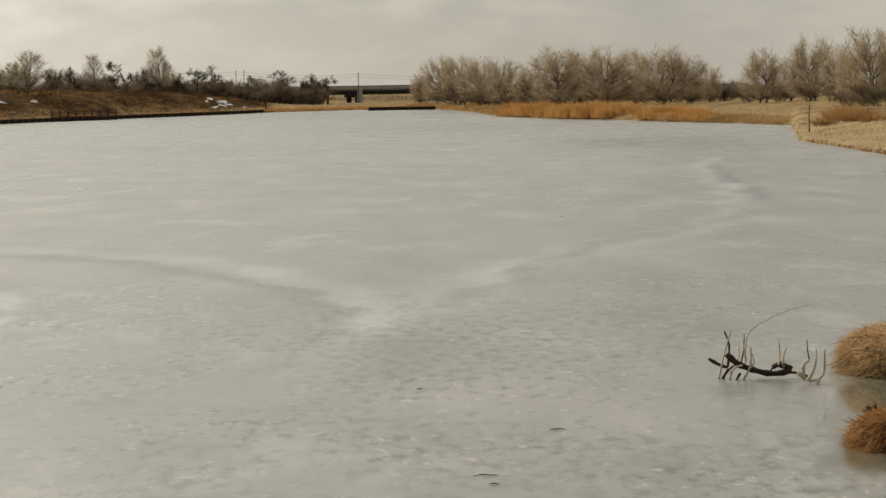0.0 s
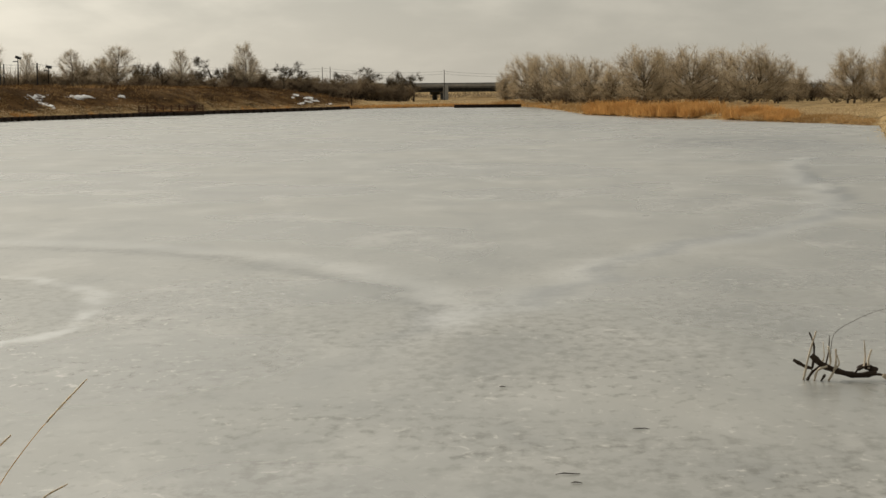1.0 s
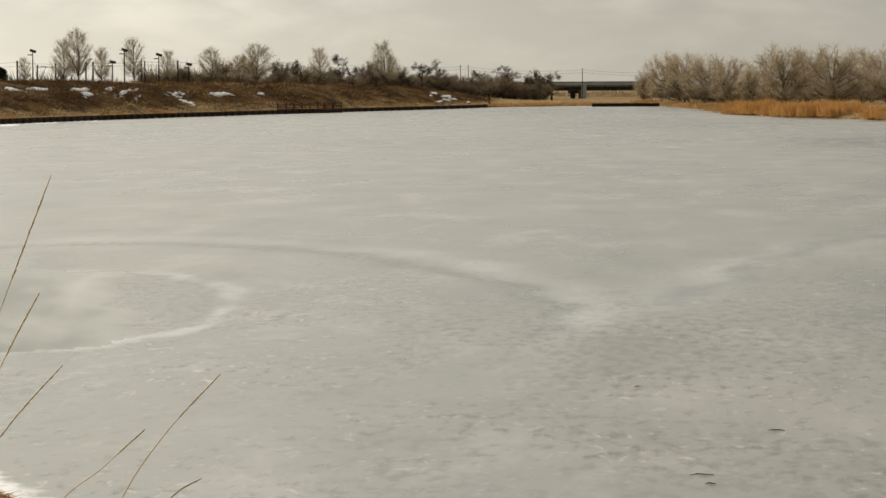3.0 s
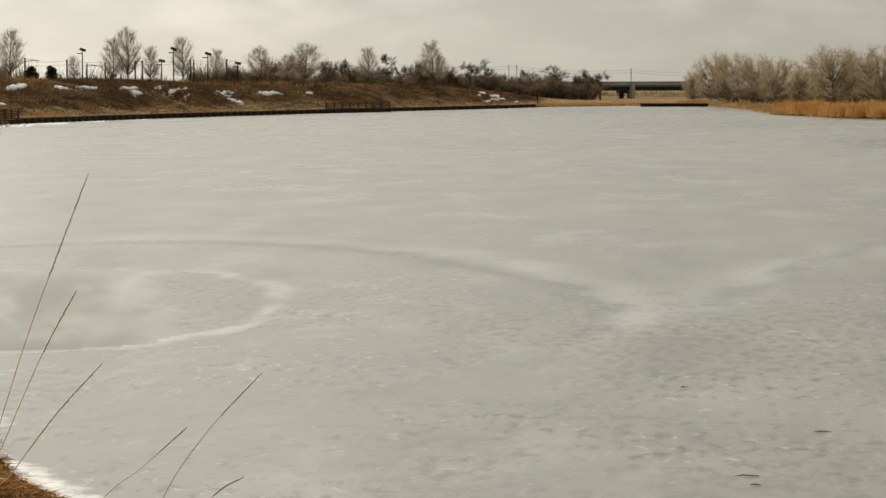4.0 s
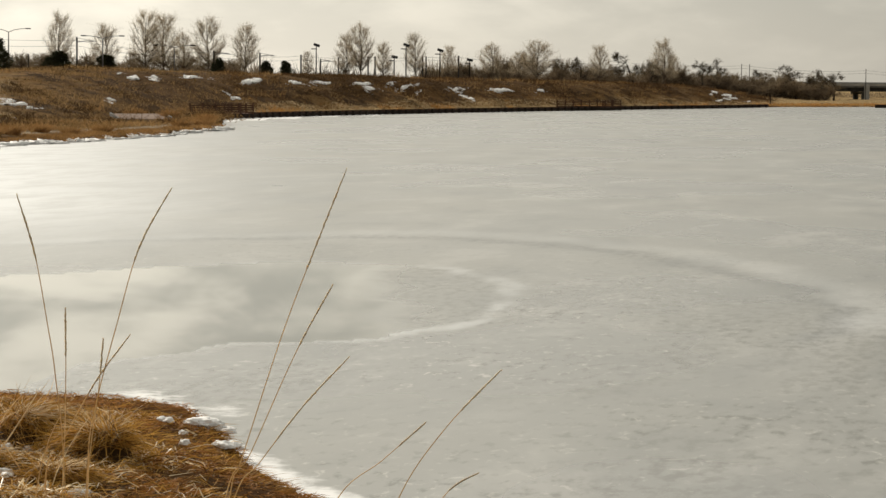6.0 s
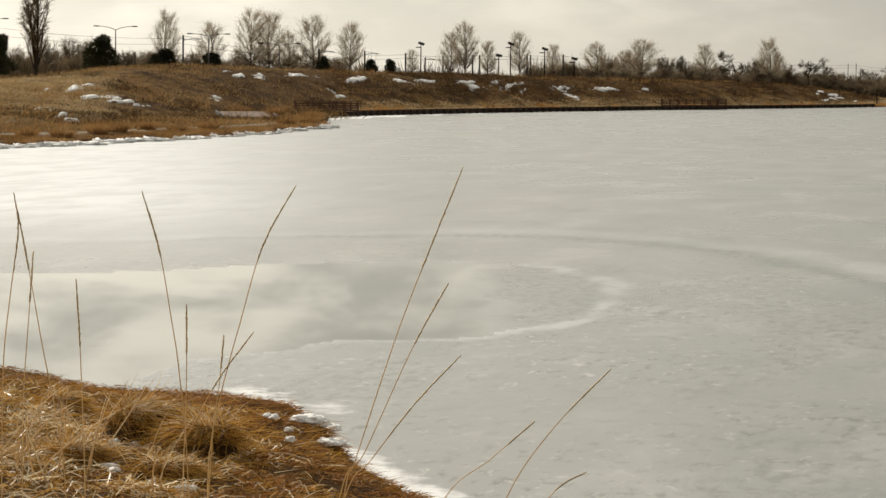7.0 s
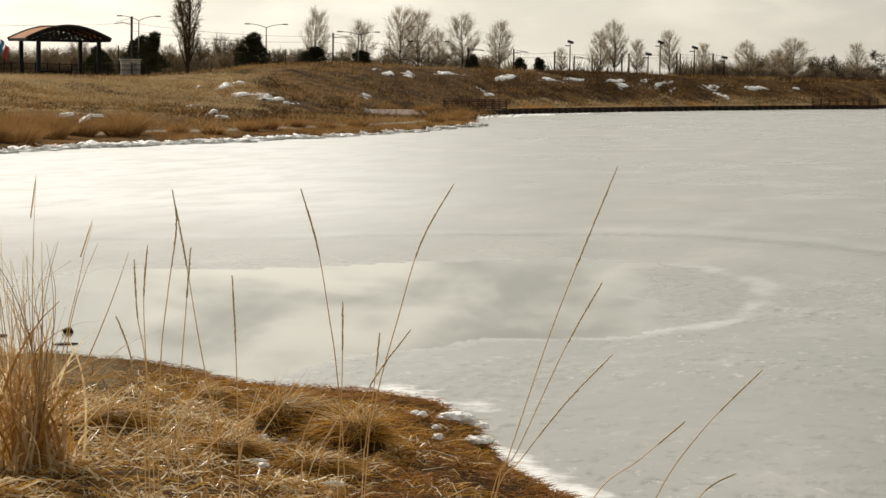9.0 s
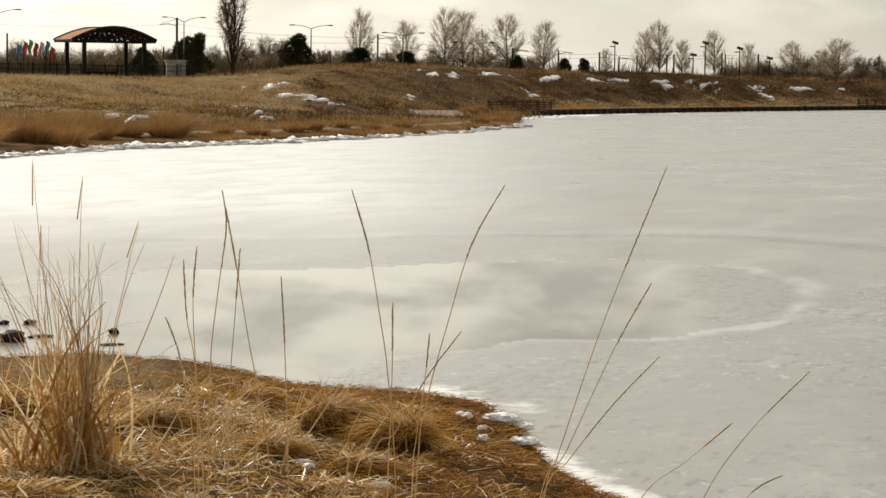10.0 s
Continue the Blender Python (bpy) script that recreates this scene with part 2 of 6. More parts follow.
def ice_material():
    m = Mat("pond_ice", 0.3, 0.5)
    frost_glare, wet, grey, thin, slush = (m.attr(k) for k in ("frost_glare", "melt", "grey", "thin", "slush"))
    streak = m.noise(0.9, 6, 0.65, m.coords((1.0, 0.30, 1)))
    fleck = m.noise(6.5, 5, 0.62, m.coords((1.0, 0.42, 1)))
    grain = m.noise(7.0, 4, 0.65, m.coords((1.0, 0.5, 1)), 0.6)
    big = m.noise(0.13, 3, 0.5, m.coords((1.0, 0.5, 1)))
    mott = m.noise(0.7, 5, 0.66, m.coords((0.8, 0.30, 1)), 0.3)
    c = m.mix(m.rng(big, 0.35, 0.7), (0.232, 0.235, 0.216), (0.288, 0.286, 0.258))
    c = m.mix(m.math("MULTIPLY", m.rng(mott, 0.50, 0.66), 0.5), c, (0.40, 0.395, 0.365))
    c = m.mix(m.math("MULTIPLY", m.rng(mott, 0.48, 0.34), 0.45), c, (0.16, 0.165, 0.155))
    span = m.node("VectorMath")  # the thawing edge of the ice is flecked, the open ice plain
    span.operation = "LENGTH"
    m.t.links.new(m.coords(), span.inputs[0])
    edge = m.math("MULTIPLY", m.rng(span.outputs["Value"], 22.0, 60.0, 1.0, 0.12), m.rng(m.noise(0.33, 4, 0.6), 0.40, 0.62, 0.3, 1.0))
    c = m.mix(m.math("MULTIPLY", m.math("MULTIPLY", m.rng(fleck, 0.53, 0.66), 0.68), edge), c, (0.12, 0.12, 0.10))
    c = m.mix(m.math("MULTIPLY", m.math("MULTIPLY", m.rng(grain, 0.57, 0.69), 0.65), edge), c, (0.56, 0.55, 0.50))
    c = m.mix(m.math("MULTIPLY", grey, m.rng(fleck, 0.44, 0.58, 0.08, 1.0)), c, (0.120, 0.118, 0.096))
    c = m.mix(m.math("MULTIPLY", thin, m.rng(streak, 0.36, 0.58, 0.15, 1.0)), c, (0.13, 0.137, 0.137))
    # white of the frost lines, and of the sky glare painted far left
    fr = m.math("MULTIPLY", frost_glare, m.rng(streak, 0.66, 0.40, 0.68, 1.0))
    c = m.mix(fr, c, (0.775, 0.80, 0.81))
    c = m.mix(wet, c, (0.120, 0.112, 0.070))
    sl = m.rng(m.math("ADD", slush, m.math("MULTIPLY", m.math("SUBTRACT", m.noise(2.6, 5, 0.7), 0.5), 1.7)), 0.30, 0.95)
    c = m.mix(sl, c, (0.88, 0.88, 0.87))
    m.color(c)
    # dark clear ice and thawed flecks shine less than the frozen skin
    dull = m.math("MAXIMUM", m.math("MULTIPLY", thin, m.rng(streak, 0.25, 0.6, 0.5, 1.0)), m.math("MULTIPLY", m.rng(fleck, 0.53, 0.66), edge))
    dull = m.math("MAXIMUM", dull, m.math("MULTIPLY", m.math("MULTIPLY", grey, 0.5), m.rng(fleck, 0.42, 0.60)))
    dull = m.math("MULTIPLY", dull, m.math("SUBTRACT", 1.0, wet))
    m.set(m.b.inputs["Specular IOR Level"], m.math("SUBTRACT", m.math("MULTIPLY_ADD", dull, -0.30, 0.5), m.math("MULTIPLY", wet, 0.30)))
    r = m.rng(big, 0.3, 0.7, 0.24, 0.34)
    r = m.math("MULTIPLY_ADD", fr, 0.2, r)
    m.set(m.b.inputs["Roughness"], m.math("MULTIPLY", r, m.math("SUBTRACT", 1.0, m.math("MULTIPLY", wet, 0.97))))
    n = m.node("Bump")
    m.set(n.inputs["Strength"], m.math("MULTIPLY", m.math("MULTIPLY_ADD", wet, -0.12, 0.12), edge))
    n.inputs["Distance"].default_value = 0.006
    m.t.links.new(m.noise(2.0, 4, 0.6, m.coords((1.0, 0.4, 1))), n.inputs["Height"])
    m.t.links.new(n.outputs[0], m.b.inputs["Normal"])
    return m.m


ICE = ice_material()

# ---- tools of the build ----
RNG = np.random.default_rng(7)


def at(az, r, z=0.0):
    """A place by its azimuth in degrees (to the right of ahead), its distance and its height."""
    return Vector((r * math.sin(radians(az)), r * math.cos(radians(az)), z))


def mesh_of(name, verts, faces, material, smooth=False):
    me = bpy.data.meshes.new(name)
    me.from_pydata([tuple(v) for v in verts] if not isinstance(verts, np.ndarray) else verts.tolist(), [],
                   faces if not isinstance(faces, np.ndarray) else faces.tolist())
    me.materials.append(material)
    if smooth:
        me.polygons.foreach_set("use_smooth", [True] * len(me.polygons))
    me.update()
    return me


def part(name, me, parent=None, label=""):
    ob = new(name, me)
    if parent is not None:
        ob.parent = parent
    if label:
        tagged(ob, label)
    return ob


def thing(name, m, label, category, group="", kind=""):
    ob = new(name)
    ob.matrix_world = m
    ob.empty_display_size = 0.2
    return tagged(ob, label, category, group, kind)


def bm_mesh(name, bm, material, smooth=False):
    me = bpy.data.meshes.new(name)
    bm.normal_update()
    bm.to_mesh(me)
    bm.free()
    me.materials.append(material)
    if smooth:
        me.polygons.foreach_set("use_smooth", [True] * len(me.polygons))
    return me


def box(sx, sy, sz, c=(0, 0, 0), bevel=0.0, bm=None, turn=None):
    """A bevelled block of that size, centred on c."""
    own = bm is None
    bm = bm or bmesh.new()
    m = Matrix.Translation(c) @ (turn or Matrix()) @ Matrix.Diagonal((sx, sy, sz, 1))
    g = bmesh.ops.create_cube(bm, size=1, matrix=m)
    if bevel:
        es = {e for v in g["verts"] for e in v.link_edges}
        bmesh.ops.bevel(bm, geom=list(es), offset=bevel, segments=1, affect="EDGES")
    return bm


def tubes(segs, sides=5):
    """Vertices and faces of tapered tubes: rows p0, p1, r0, r1."""
    a = np.array([[*s[0], *s[1], s[2], s[3]] for s in segs], float)
    p0, p1, r0, r1 = a[:, :3], a[:, 3:6], a[:, 6], a[:, 7]
    d = p1 - p0
    d /= np.linalg.norm(d, axis=1)[:, None] + 1e-9
    ref = np.where(np.abs(d[:, 2:3]) < 0.9, [[0, 0, 1.0]], [[1.0, 0, 0]])
    u = np.cross(d, ref)
    u /= np.linalg.norm(u, axis=1)[:, None] + 1e-9
    w = np.cross(d, u)
    ang = np.arange(sides) * 2 * np.pi / sides
    ring = np.cos(ang)[None, :, None] * u[:, None] + np.sin(ang)[None, :, None] * w[:, None]
    v = np.concatenate([p0[:, None] + ring * r0[:, None, None], p1[:, None] + ring * r1[:, None, None]], 1)
    n = len(a)
    base = (np.arange(n) * 2 * sides)[:, None]
    i = np.arange(sides)
    j = (i + 1) % sides
    f = np.stack([base + i, base + j, base + j + sides, base + i + sides], -1).reshape(-1, 4)
    return v.reshape(-1, 3), f


def tube_path(points, radii, sides=6):
    """One smooth tapered tube through points, closed at both ends."""
    P = [Vector(p) for p in points]
    verts, faces = [], []
    u = None
    for k, p in enumerate(P):
        d = (P[min(k + 1, len(P) - 1)] - P[max(k - 1, 0)]).normalized()
        if u is None:
            u = d.orthogonal().normalized()
        u = (u - d * u.dot(d)).normalized()
        w = d.cross(u)
        for i in range(sides):
            an = 2 * math.pi * i / sides
            verts.append(p + (u * math.cos(an) + w * math.sin(an)) * radii[k])
    for k in range(len(P) - 1):
        for i in range(sides):
            j = (i + 1) % sides
            faces.append((k * sides + i, k * sides + j, (k + 1) * sides + j, (k + 1) * sides + i))
    faces.append(tuple(reversed(range(sides))))
    faces.append(tuple(range((len(P) - 1) * sides, len(P) * sides)))
    return verts, faces


def joined(pieces):
    """Several (verts, faces) as one."""
    V, F, o = [], [], 0
    for v, f in pieces:
        V.extend([tuple(x) for x in v])
        F.extend([tuple(int(i) + o for i in q) for q in f])
        o += len(v)
    return V, F


def blades(base, direction, length, width, bend, rng, steps=2):
    """Grass blades, thin folded strips: base n x 3, direction n x 3 (unit), bend n x 3 added along the length."""
    n = len(base)
    side = np.cross(direction, rng.normal(size=(n, 3)))
    side /= np.linalg.norm(side, axis=1)[:, None] + 1e-9
    rows = []
    for k in range(steps + 1):
        s = k / steps
        mid = base + direction * (length * s)[:, None] + bend * (s * s)
        if k < steps:
            wd = (width * (1 - 0.55 * s))[:, None] / 2
            rows += [mid - side * wd, mid + side * wd]
        else:
            rows.append(mid)
    v = np.stack(rows, 1)
    m = v.shape[1]
    o = (np.arange(n) * m)[:, None]
    tri = []
    for k in range(steps - 1):
        a = 2 * k
        tri += [[a, a + 1, a + 3], [a, a + 3, a + 2]]
    tri.append([2 * steps - 2, 2 * steps - 1, 2 * steps])
    f = np.concatenate([o + np.array(t)[None] for t in tri], 0)
    return v.reshape(-1, 3), f


# ---- the lie of the land ----
# far shore, near shore and the crest of the land behind: azimuth, distance
FAR_AZ = [-180, -60, -34, -28.4, -25.4, -23.0, -20.2, -18.1, -16.63, -16.55, -15.8, -13.1, -10.4, -8.25, -5.6, -4.1, -1.9, -0.1, 0.5, 1.4, 2.9, 5.4, 8.02, 8.2, 10.1, 14, 60, 180]
FAR_R = [60, 60, 74, 86, 97, 104, 116, 131, 150, 199, 206, 234, 263, 288, 325, 354, 376, 364, 330, 251, 225, 196, 172, 123, 98, 72, 60, 60]
NEAR_AZ = [-180, -60, -34, -28.4, -26.1, -23.5, -22.2, -19.5, -18.0, -17.0, -16.7, -16.3, -15.5, -14.3, -12, -5, 5, 9, 14, 60, 180]
NEAR_R = [40, 40, 25.2, 23.9, 23.9, 22.8, 21.8, 21.4, 20.9, 20.0, 19.2, 18.0, 16.9, 15.8, 13.6, 11.5, 11.5, 12.5, 14, 40, 40]
FOOT_AZ = [-60, -28.4, -25.4, -23.0, -20.2, -18.1, -16.6, -15.8, -13.1, -10.4, -8.25, -5.6, -4.1]  # where the slope behind the shore begins
FOOT_R = [80, 95, 106, 120, 150, 183, 203, 211, 239, 268, 293, 330, 358]
CREST_AZ = [-60, -28.4, -25.9, -23.6, -22.4, -20.7, -19.2, -17.4, -14.2, -8.4, -6.2, -4.9, -4.1, -3.0, 0, 4, 8.0, 8.3, 9, 14]
CREST_R = [150, 150, 165, 195, 205, 212, 220, 226, 250, 312, 343, 362, 374, 400, 420, 330, 260, 190, 170, 150]
CREST_Z = [2.6, 2.6, 2.55, 2.65, 3.35, 4.05, 4.1, 3.75, 3.6, 3.2, 3.05, 2.05, 0.75, 0.6, 0.6, 0.6, 0.7, 1.0, 1.2, 1.4]


def smooth(x):
    x = np.clip(x, 0, 1)
    return x * x * (3 - 2 * x)


def fnoise(x, y, scale, seed=0, octaves=4):
    """Smooth value noise over arrays."""
    out, amp, tot = 0, 1.0, 0
    for o in range(octaves):
        s = scale * 2 ** o
        X, Y = x * s + 31.7 * o + seed, y * s - 17.3 * o + seed * 1.7
        xi, yi = np.floor(X), np.floor(Y)
        fx, fy = X - xi, Y - yi
        fx, fy = fx * fx * (3 - 2 * fx), fy * fy * (3 - 2 * fy)

        def h(a, b):
            q = np.sin(a * 127.1 + b * 311.7 + seed * 74.7) * 43758.5453
            return q - np.floor(q)
        v = (h(xi, yi) * (1 - fx) + h(xi + 1, yi) * fx) * (1 - fy) + (h(xi, yi + 1) * (1 - fx) + h(xi + 1, yi + 1) * fx) * fy
        out, tot, amp = out + amp * v, tot + amp, amp * 0.5
    return out / tot


def shores(az):
    """Near and far shore distance, with the small bays of a real edge."""
    j = fnoise(az * 1.0, az * 0, 2.2, 3, 4) - 0.5
    j2 = fnoise(az * 1.0, az * 0, 5.0, 9, 3) - 0.5
    far = np.interp(az, FAR_AZ, FAR_R)
    near = sum(np.interp(az + k, NEAR_AZ, NEAR_R) for k in (-0.5, -0.25, 0, 0.25, 0.5)) / 5 + j2 * 0.35
    straight = (az > -16.6) & (az < -4.1)
    return near, far + np.where(straight, 0.3, np.where(far < 160, 2.2, 7.0)) * j


def height(az, r):
    """Height of the ground, arrays of azimuth and distance."""
    near, far = shores(az)
    x, y = r * np.sin(np.radians(az)), r * np.cos(np.radians(az))
    soft = (-0.8, -0.4, 0, 0.4, 0.8)
    cr, cz = (sum(np.interp(az + k, CREST_AZ, q) for k in soft) / 5 for q in (CREST_R, CREST_Z))
    d = r - far
    # far land: a low lip, a flat shelf, then the slope to the crest
    foot = sum(np.interp(az + k, FOOT_AZ, FOOT_R) for k in soft) / 5
    foot = np.where(az > -4.1, far + 3, np.maximum(foot, far + 2))
    cr = np.maximum(cr, foot + 10)
    u = (r - foot) / (cr - foot)
    shelf = 0.22 * smooth(d / 1.2) + 0.22 * smooth((d - 2) / 9)
    berm = smooth(u) * 0.5 + np.clip(u, 0, 1) * 0.5
    lumps = (fnoise(x, y, 0.16, 5, 4) - 0.5) * 1.5 * smooth((r - foot) / 6) * np.where(u < 1, 1 - 0.85 * smooth((u - 0.7) / 0.3), 0.15)
    lumps = lumps * np.clip(cz / 3.0, 0.15, 1)
    zf = shelf * (1 - berm) + cz * berm + lumps
    zf = np.where(d > 0, zf, -0.6 * smooth(-d / 0.8))
    # near bank: a torn lip of turf over the ice, rising to where one stands
    e = near - r
    zn = 0.16 * smooth(e / 0.35) + np.maximum(np.interp(az, NEAR_AZ, NEAR_R) - r - 0.3, 0) * 0.050 + (fnoise(x, y, 0.9, 2, 4) - 0.5) * 0.22 * smooth(e / 0.8)
    zn = np.minimum(zn, 1.15)
    zn = 1.12 + (zn - 1.12) * smooth((r - 1.5) / 9)
    zn = np.where(e > 0, zn, -0.6 * smooth(-e / 0.5))
    return np.where(r < (near + far) / 2, zn, zf)


def ground_z(az, r):
    return float(height(np.array([float(az)]), np.array([float(r)]))[0])


def polar(azs, rs):
    A, R = np.meshgrid(azs, rs, indexing="xy")
    return A.ravel(), R.ravel(), len(rs), len(azs)


def grid_faces(nr, na, wrap):
    i = np.arange(nr - 1)[:, None] * na
    j = np.arange(na if wrap else na - 1)[None, :]
    j1 = (j + 1) % na
    return np.stack([i + j, i + j1, i + na + j1, i + na + j], -1).reshape(-1, 4)


def curve_band(x, y, pts, width, steps=14):
    """1 on a smooth curve through (azimuth, distance) points, falling to 0 at width."""
    P = np.array([at(a, r)[:2] for a, r in pts])
    t = np.linspace(0, len(P) - 1, len(P) * steps)
    k = np.clip(t.astype(int), 0, len(P) - 2)
    s = (t - k)[:, None]
    p0, p1, p2, p3 = P[np.maximum(k - 1, 0)], P[k], P[k + 1], P[np.minimum(k + 2, len(P) - 1)]
    C = 0.5 * (2 * p1 + (p2 - p0) * s + (2 * p0 - 5 * p1 + 4 * p2 - p3) * s ** 2 + (3 * p1 - p0 - 3 * p2 + p3) * s ** 3)
    best = np.full(len(x), 1e9)
    for cx, cy in C:
        best = np.minimum(best, (x - cx) ** 2 + ((y - cy) * 0.55) ** 2)
    return np.clip(1 - np.sqrt(best) / width, 0, 1)


def attribute(me, name, values):
    a = me.attributes.new(name, "FLOAT", "POINT")
    a.data.foreach_set("value", np.asarray(values, dtype=np.float32))


DENSE = np.concatenate([np.arange(-34, 14.01, 0.1), np.arange(16, 325, 3.0)])

# snow lying on the banks: azimuth, distance, half width, half depth in metres, slant
SNOW_PATCHES = [
    (-17.1, 222.5, 1.6, 1.2, 0), (-17.35, 222, 0.5, 0.6, 0), (-18.14, 211, 0.6, 0.8, 0), (-18.56, 209.5, 0.6, 0.8, 0),
    (-18.95, 210, 0.6, 0.6, 0), (-15.87, 229.5, 1.0, 1.0, 0), (-16.0, 229, 0.4, 0.8, 0), (-14.83, 238.5, 1.0, 1.0, 0),
    (-14.31, 244.5, 1.0, 1.0, 0), (-13.35, 252.5, 0.9, 1.0, 0), (-13.2, 251, 0.4, 2.2, -0.45), (-12.38, 261.8, 2.0, 0.7, 0),
    (-12.7, 261, 0.5, 0.8, 0), (-12.05, 262, 0.5, 0.5, 0), (-11.2, 272, 1.2, 1.2, 0), (-11.0, 270.3, 0.35, 2.0, -0.5),
    (-10.83, 268.5, 0.4, 0.6, 0), (-10.2, 282, 1.6, 1.0, 0), (-9.25, 293.5, 0.7, 0.7, 0), (-16.45, 217, 0.3, 1.5, -0.3),
    (-16.25, 215.5, 0.4, 1.0, 0), (-16.3, 213.5, 0.35, 0.6, 0), (-22.29, 168.5, 0.5, 2.5, 0.3), (-22.03, 175.5, 0.6, 1.5, 0),
    (-21.7, 163.5, 1.2, 1.4, 0), (-21.4, 161, 0.9, 0.9, 0), (-21.25, 158.5, 0.9, 0.8, 0), (-20.86, 157.5, 0.6, 0.6, 0),
    (-22.0, 160, 0.6, 0.6, 0), (-23.12, 140.5, 0.6, 0.8, 0), (-22.9, 137, 0.4, 0.7, 0), (-22.67, 130, 0.5, 0.5, 0),
    (-22.41, 129.6, 0.5, 0.5, 0), (-25.5, 112, 0.9, 1.0, 0), (-25.9, 114, 0.5, 1.0, 0), (-21.31, 151.5, 0.4, 0.5, 0),
    (-23.0, 166, 0.35, 0.5, 0), (-19.69, 176, 0.4, 0.5, 0), (-19.1, 184, 0.5, 0.6, 0), (-5.3, 354, 0.6, 1.2, 0),
    (-4.98, 356.5, 0.9, 1.2, 0), (-4.86, 355, 0.6, 1.0, 0), (-5.18, 345.5, 0.7, 0.8, 0), (-5.0, 350, 0.6, 1.0, 0),
    (-4.54, 355.5, 0.5, 0.6, 0), (-5.36, 348, 0.5, 0.6, 0), (-0.6, 366, 1.2, 0.7, 0), (-1.05, 367, 0.6, 0.5, 0),
]


def crest_shift(A, a):
    """How much farther the crest lies at azimuth A than at a."""
    return np.interp(A, CREST_AZ, CREST_R) - np.interp(a, CREST_AZ, CREST_R)


def snow_cover(A, R):
    """How much old snow lies at an azimuth and a distance."""
    snow = np.zeros(len(A))
    for a, r, hw, hd, sl in SNOW_PATCHES:
        u, v = np.radians(A - a) * r, R - r - crest_shift(A, a)
        snow = np.maximum(snow, np.exp(-0.6 * (((u - sl * v) / hw) ** 2 + (v / hd) ** 2)))
    return snow


def build_ground():
    rs = np.concatenate([[0.0], np.geomspace(0.5, 12.5, 24), np.arange(12.7, 26.5, 0.16), np.arange(27, 72, 5), np.arange(74, 160, 1.0),
                         np.arange(160.5, 380, 1.8), np.geomspace(384, 4200, 24)])
    A, R, nr, na = polar(DENSE, rs)
    Z = height(A, R)
    x, y = R * np.sin(np.radians(A)), R * np.cos(np.radians(A))
    me = mesh_of("ground", np.stack([x, y, Z], -1), grid_faces(nr, na, True), GROUND, True)
    near, far = shores(A)
    d, e = R - far, near - R
    on_near = R < (near + far) / 2
    snow = snow_cover(A, R) * 0.8
    snow = np.maximum(snow, np.where((A < -16.6) & (d > -0.5) & (d < 1.2), 0.40, 0))
    snow = np.where(on_near | (d < 0), 0, snow)
    attribute(me, "snow", snow)
    pale = smooth((d - 12) / 18) * smooth((-20.8 - A) / 2.5) + smooth((A + 4.4) / 1.0) * 0.9 + (A > -17.4) * (A < -4.0) * np.exp(-((R - np.interp(A, FOOT_AZ, FOOT_R) + 1) / 4.5) ** 2)
    attribute(me, "pale", np.where(on_near, 0.0 * e, np.clip(pale, 0, 1)))
    wet = smooth((fnoise(x, y, 0.25, 4, 3) - 0.30) / 0.3) * np.clip(1.25 - e / 7.0, 0, 1) * smooth((A + 25) / 3) * smooth((R - 6) / 6)
    attribute(me, "wet", np.where(on_near, np.clip(wet + (e < 0.8) * 0.8, 0, 1), np.where((d < 1.2) & (d > -1), np.where(A > 8.4, 1.0, np.where(A > 7.9, 0.0, 0.6)), 0)))
    attribute(me, "soil", np.where(on_near, smooth((-23.0 - A) / 2.5) * smooth((e - 0.3) / 1.0) * (1 - smooth((e - 6) / 2)), 0))
    brown = 0.85 * (0.85 * smooth((A + 26) / 2.5) * (1 - smooth((d - 45) / 20)) * smooth((-20 - A) / 2) + smooth((A + 21.5) / 3.0)) * smooth((-3.9 - A) / 0.8) * smooth((d - np.where(A > -16.6, 10, 14)) / 8)
    attribute(me, "brown", np.where(on_near, 0, brown))
    path = np.exp(-((d - 7.5) / 1.1) ** 2) * (A < -16.9) * 1.0
    attribute(me, "path", np.where(on_near, 0, path))
    ob = new("ground", me)
    return tagged(ob, "rolling banks of dry brown grass round the frozen pond", "ground", kind="structure")


RING = [(-24.5, 22.8), (-29.5, 23.5), (-29.5, 33), (-26, 35.5), (-22.0, 36.3), (-19.6, 36.9), (-17.8, 38.1), (-14.6, 38.9), (-12.6, 38.5), (-11.3, 37.5), (-10.2, 36.0), (-9.63, 33.9), (-10.0, 31.6), (-11.3, 29.4),
        (-13.7, 27.6), (-16.5, 26.8), (-19.1, 25.2), (-20.4, 24.0), (-22.0, 22.2)]
OUTER = [(-24, 43.5), (-17.8, 45.1), (-11.4, 46.9), (-8.0, 44.5), (-4.4, 39.2), (-2.3, 33.8), (-2.2, 29.8), (-3.85, 25.4), (-7.0, 22.5), (-10, 20.5)]
BRANCH = [(-2.2, 29.8), (-0.6, 31.1), (1.0, 35), (2.2, 40), (3.9, 44.5), (5.3, 48), (6.6, 53), (6.9, 60), (6.6, 69), (6.0, 82), (6.3, 97)]


def inside(x, y, pts):
    P = np.array([at(a, r)[:2] for a, r in pts])
    c = np.zeros(len(x), bool)
    j = len(P) - 1
    for i in range(len(P)):
        (xi, yi), (xj, yj) = P[i], P[j]
        c ^= ((yi > y) != (yj > y)) & (x < (xj - xi) * (y - yi) / (yj - yi + 1e-12) + xi)
        j = i
    return c


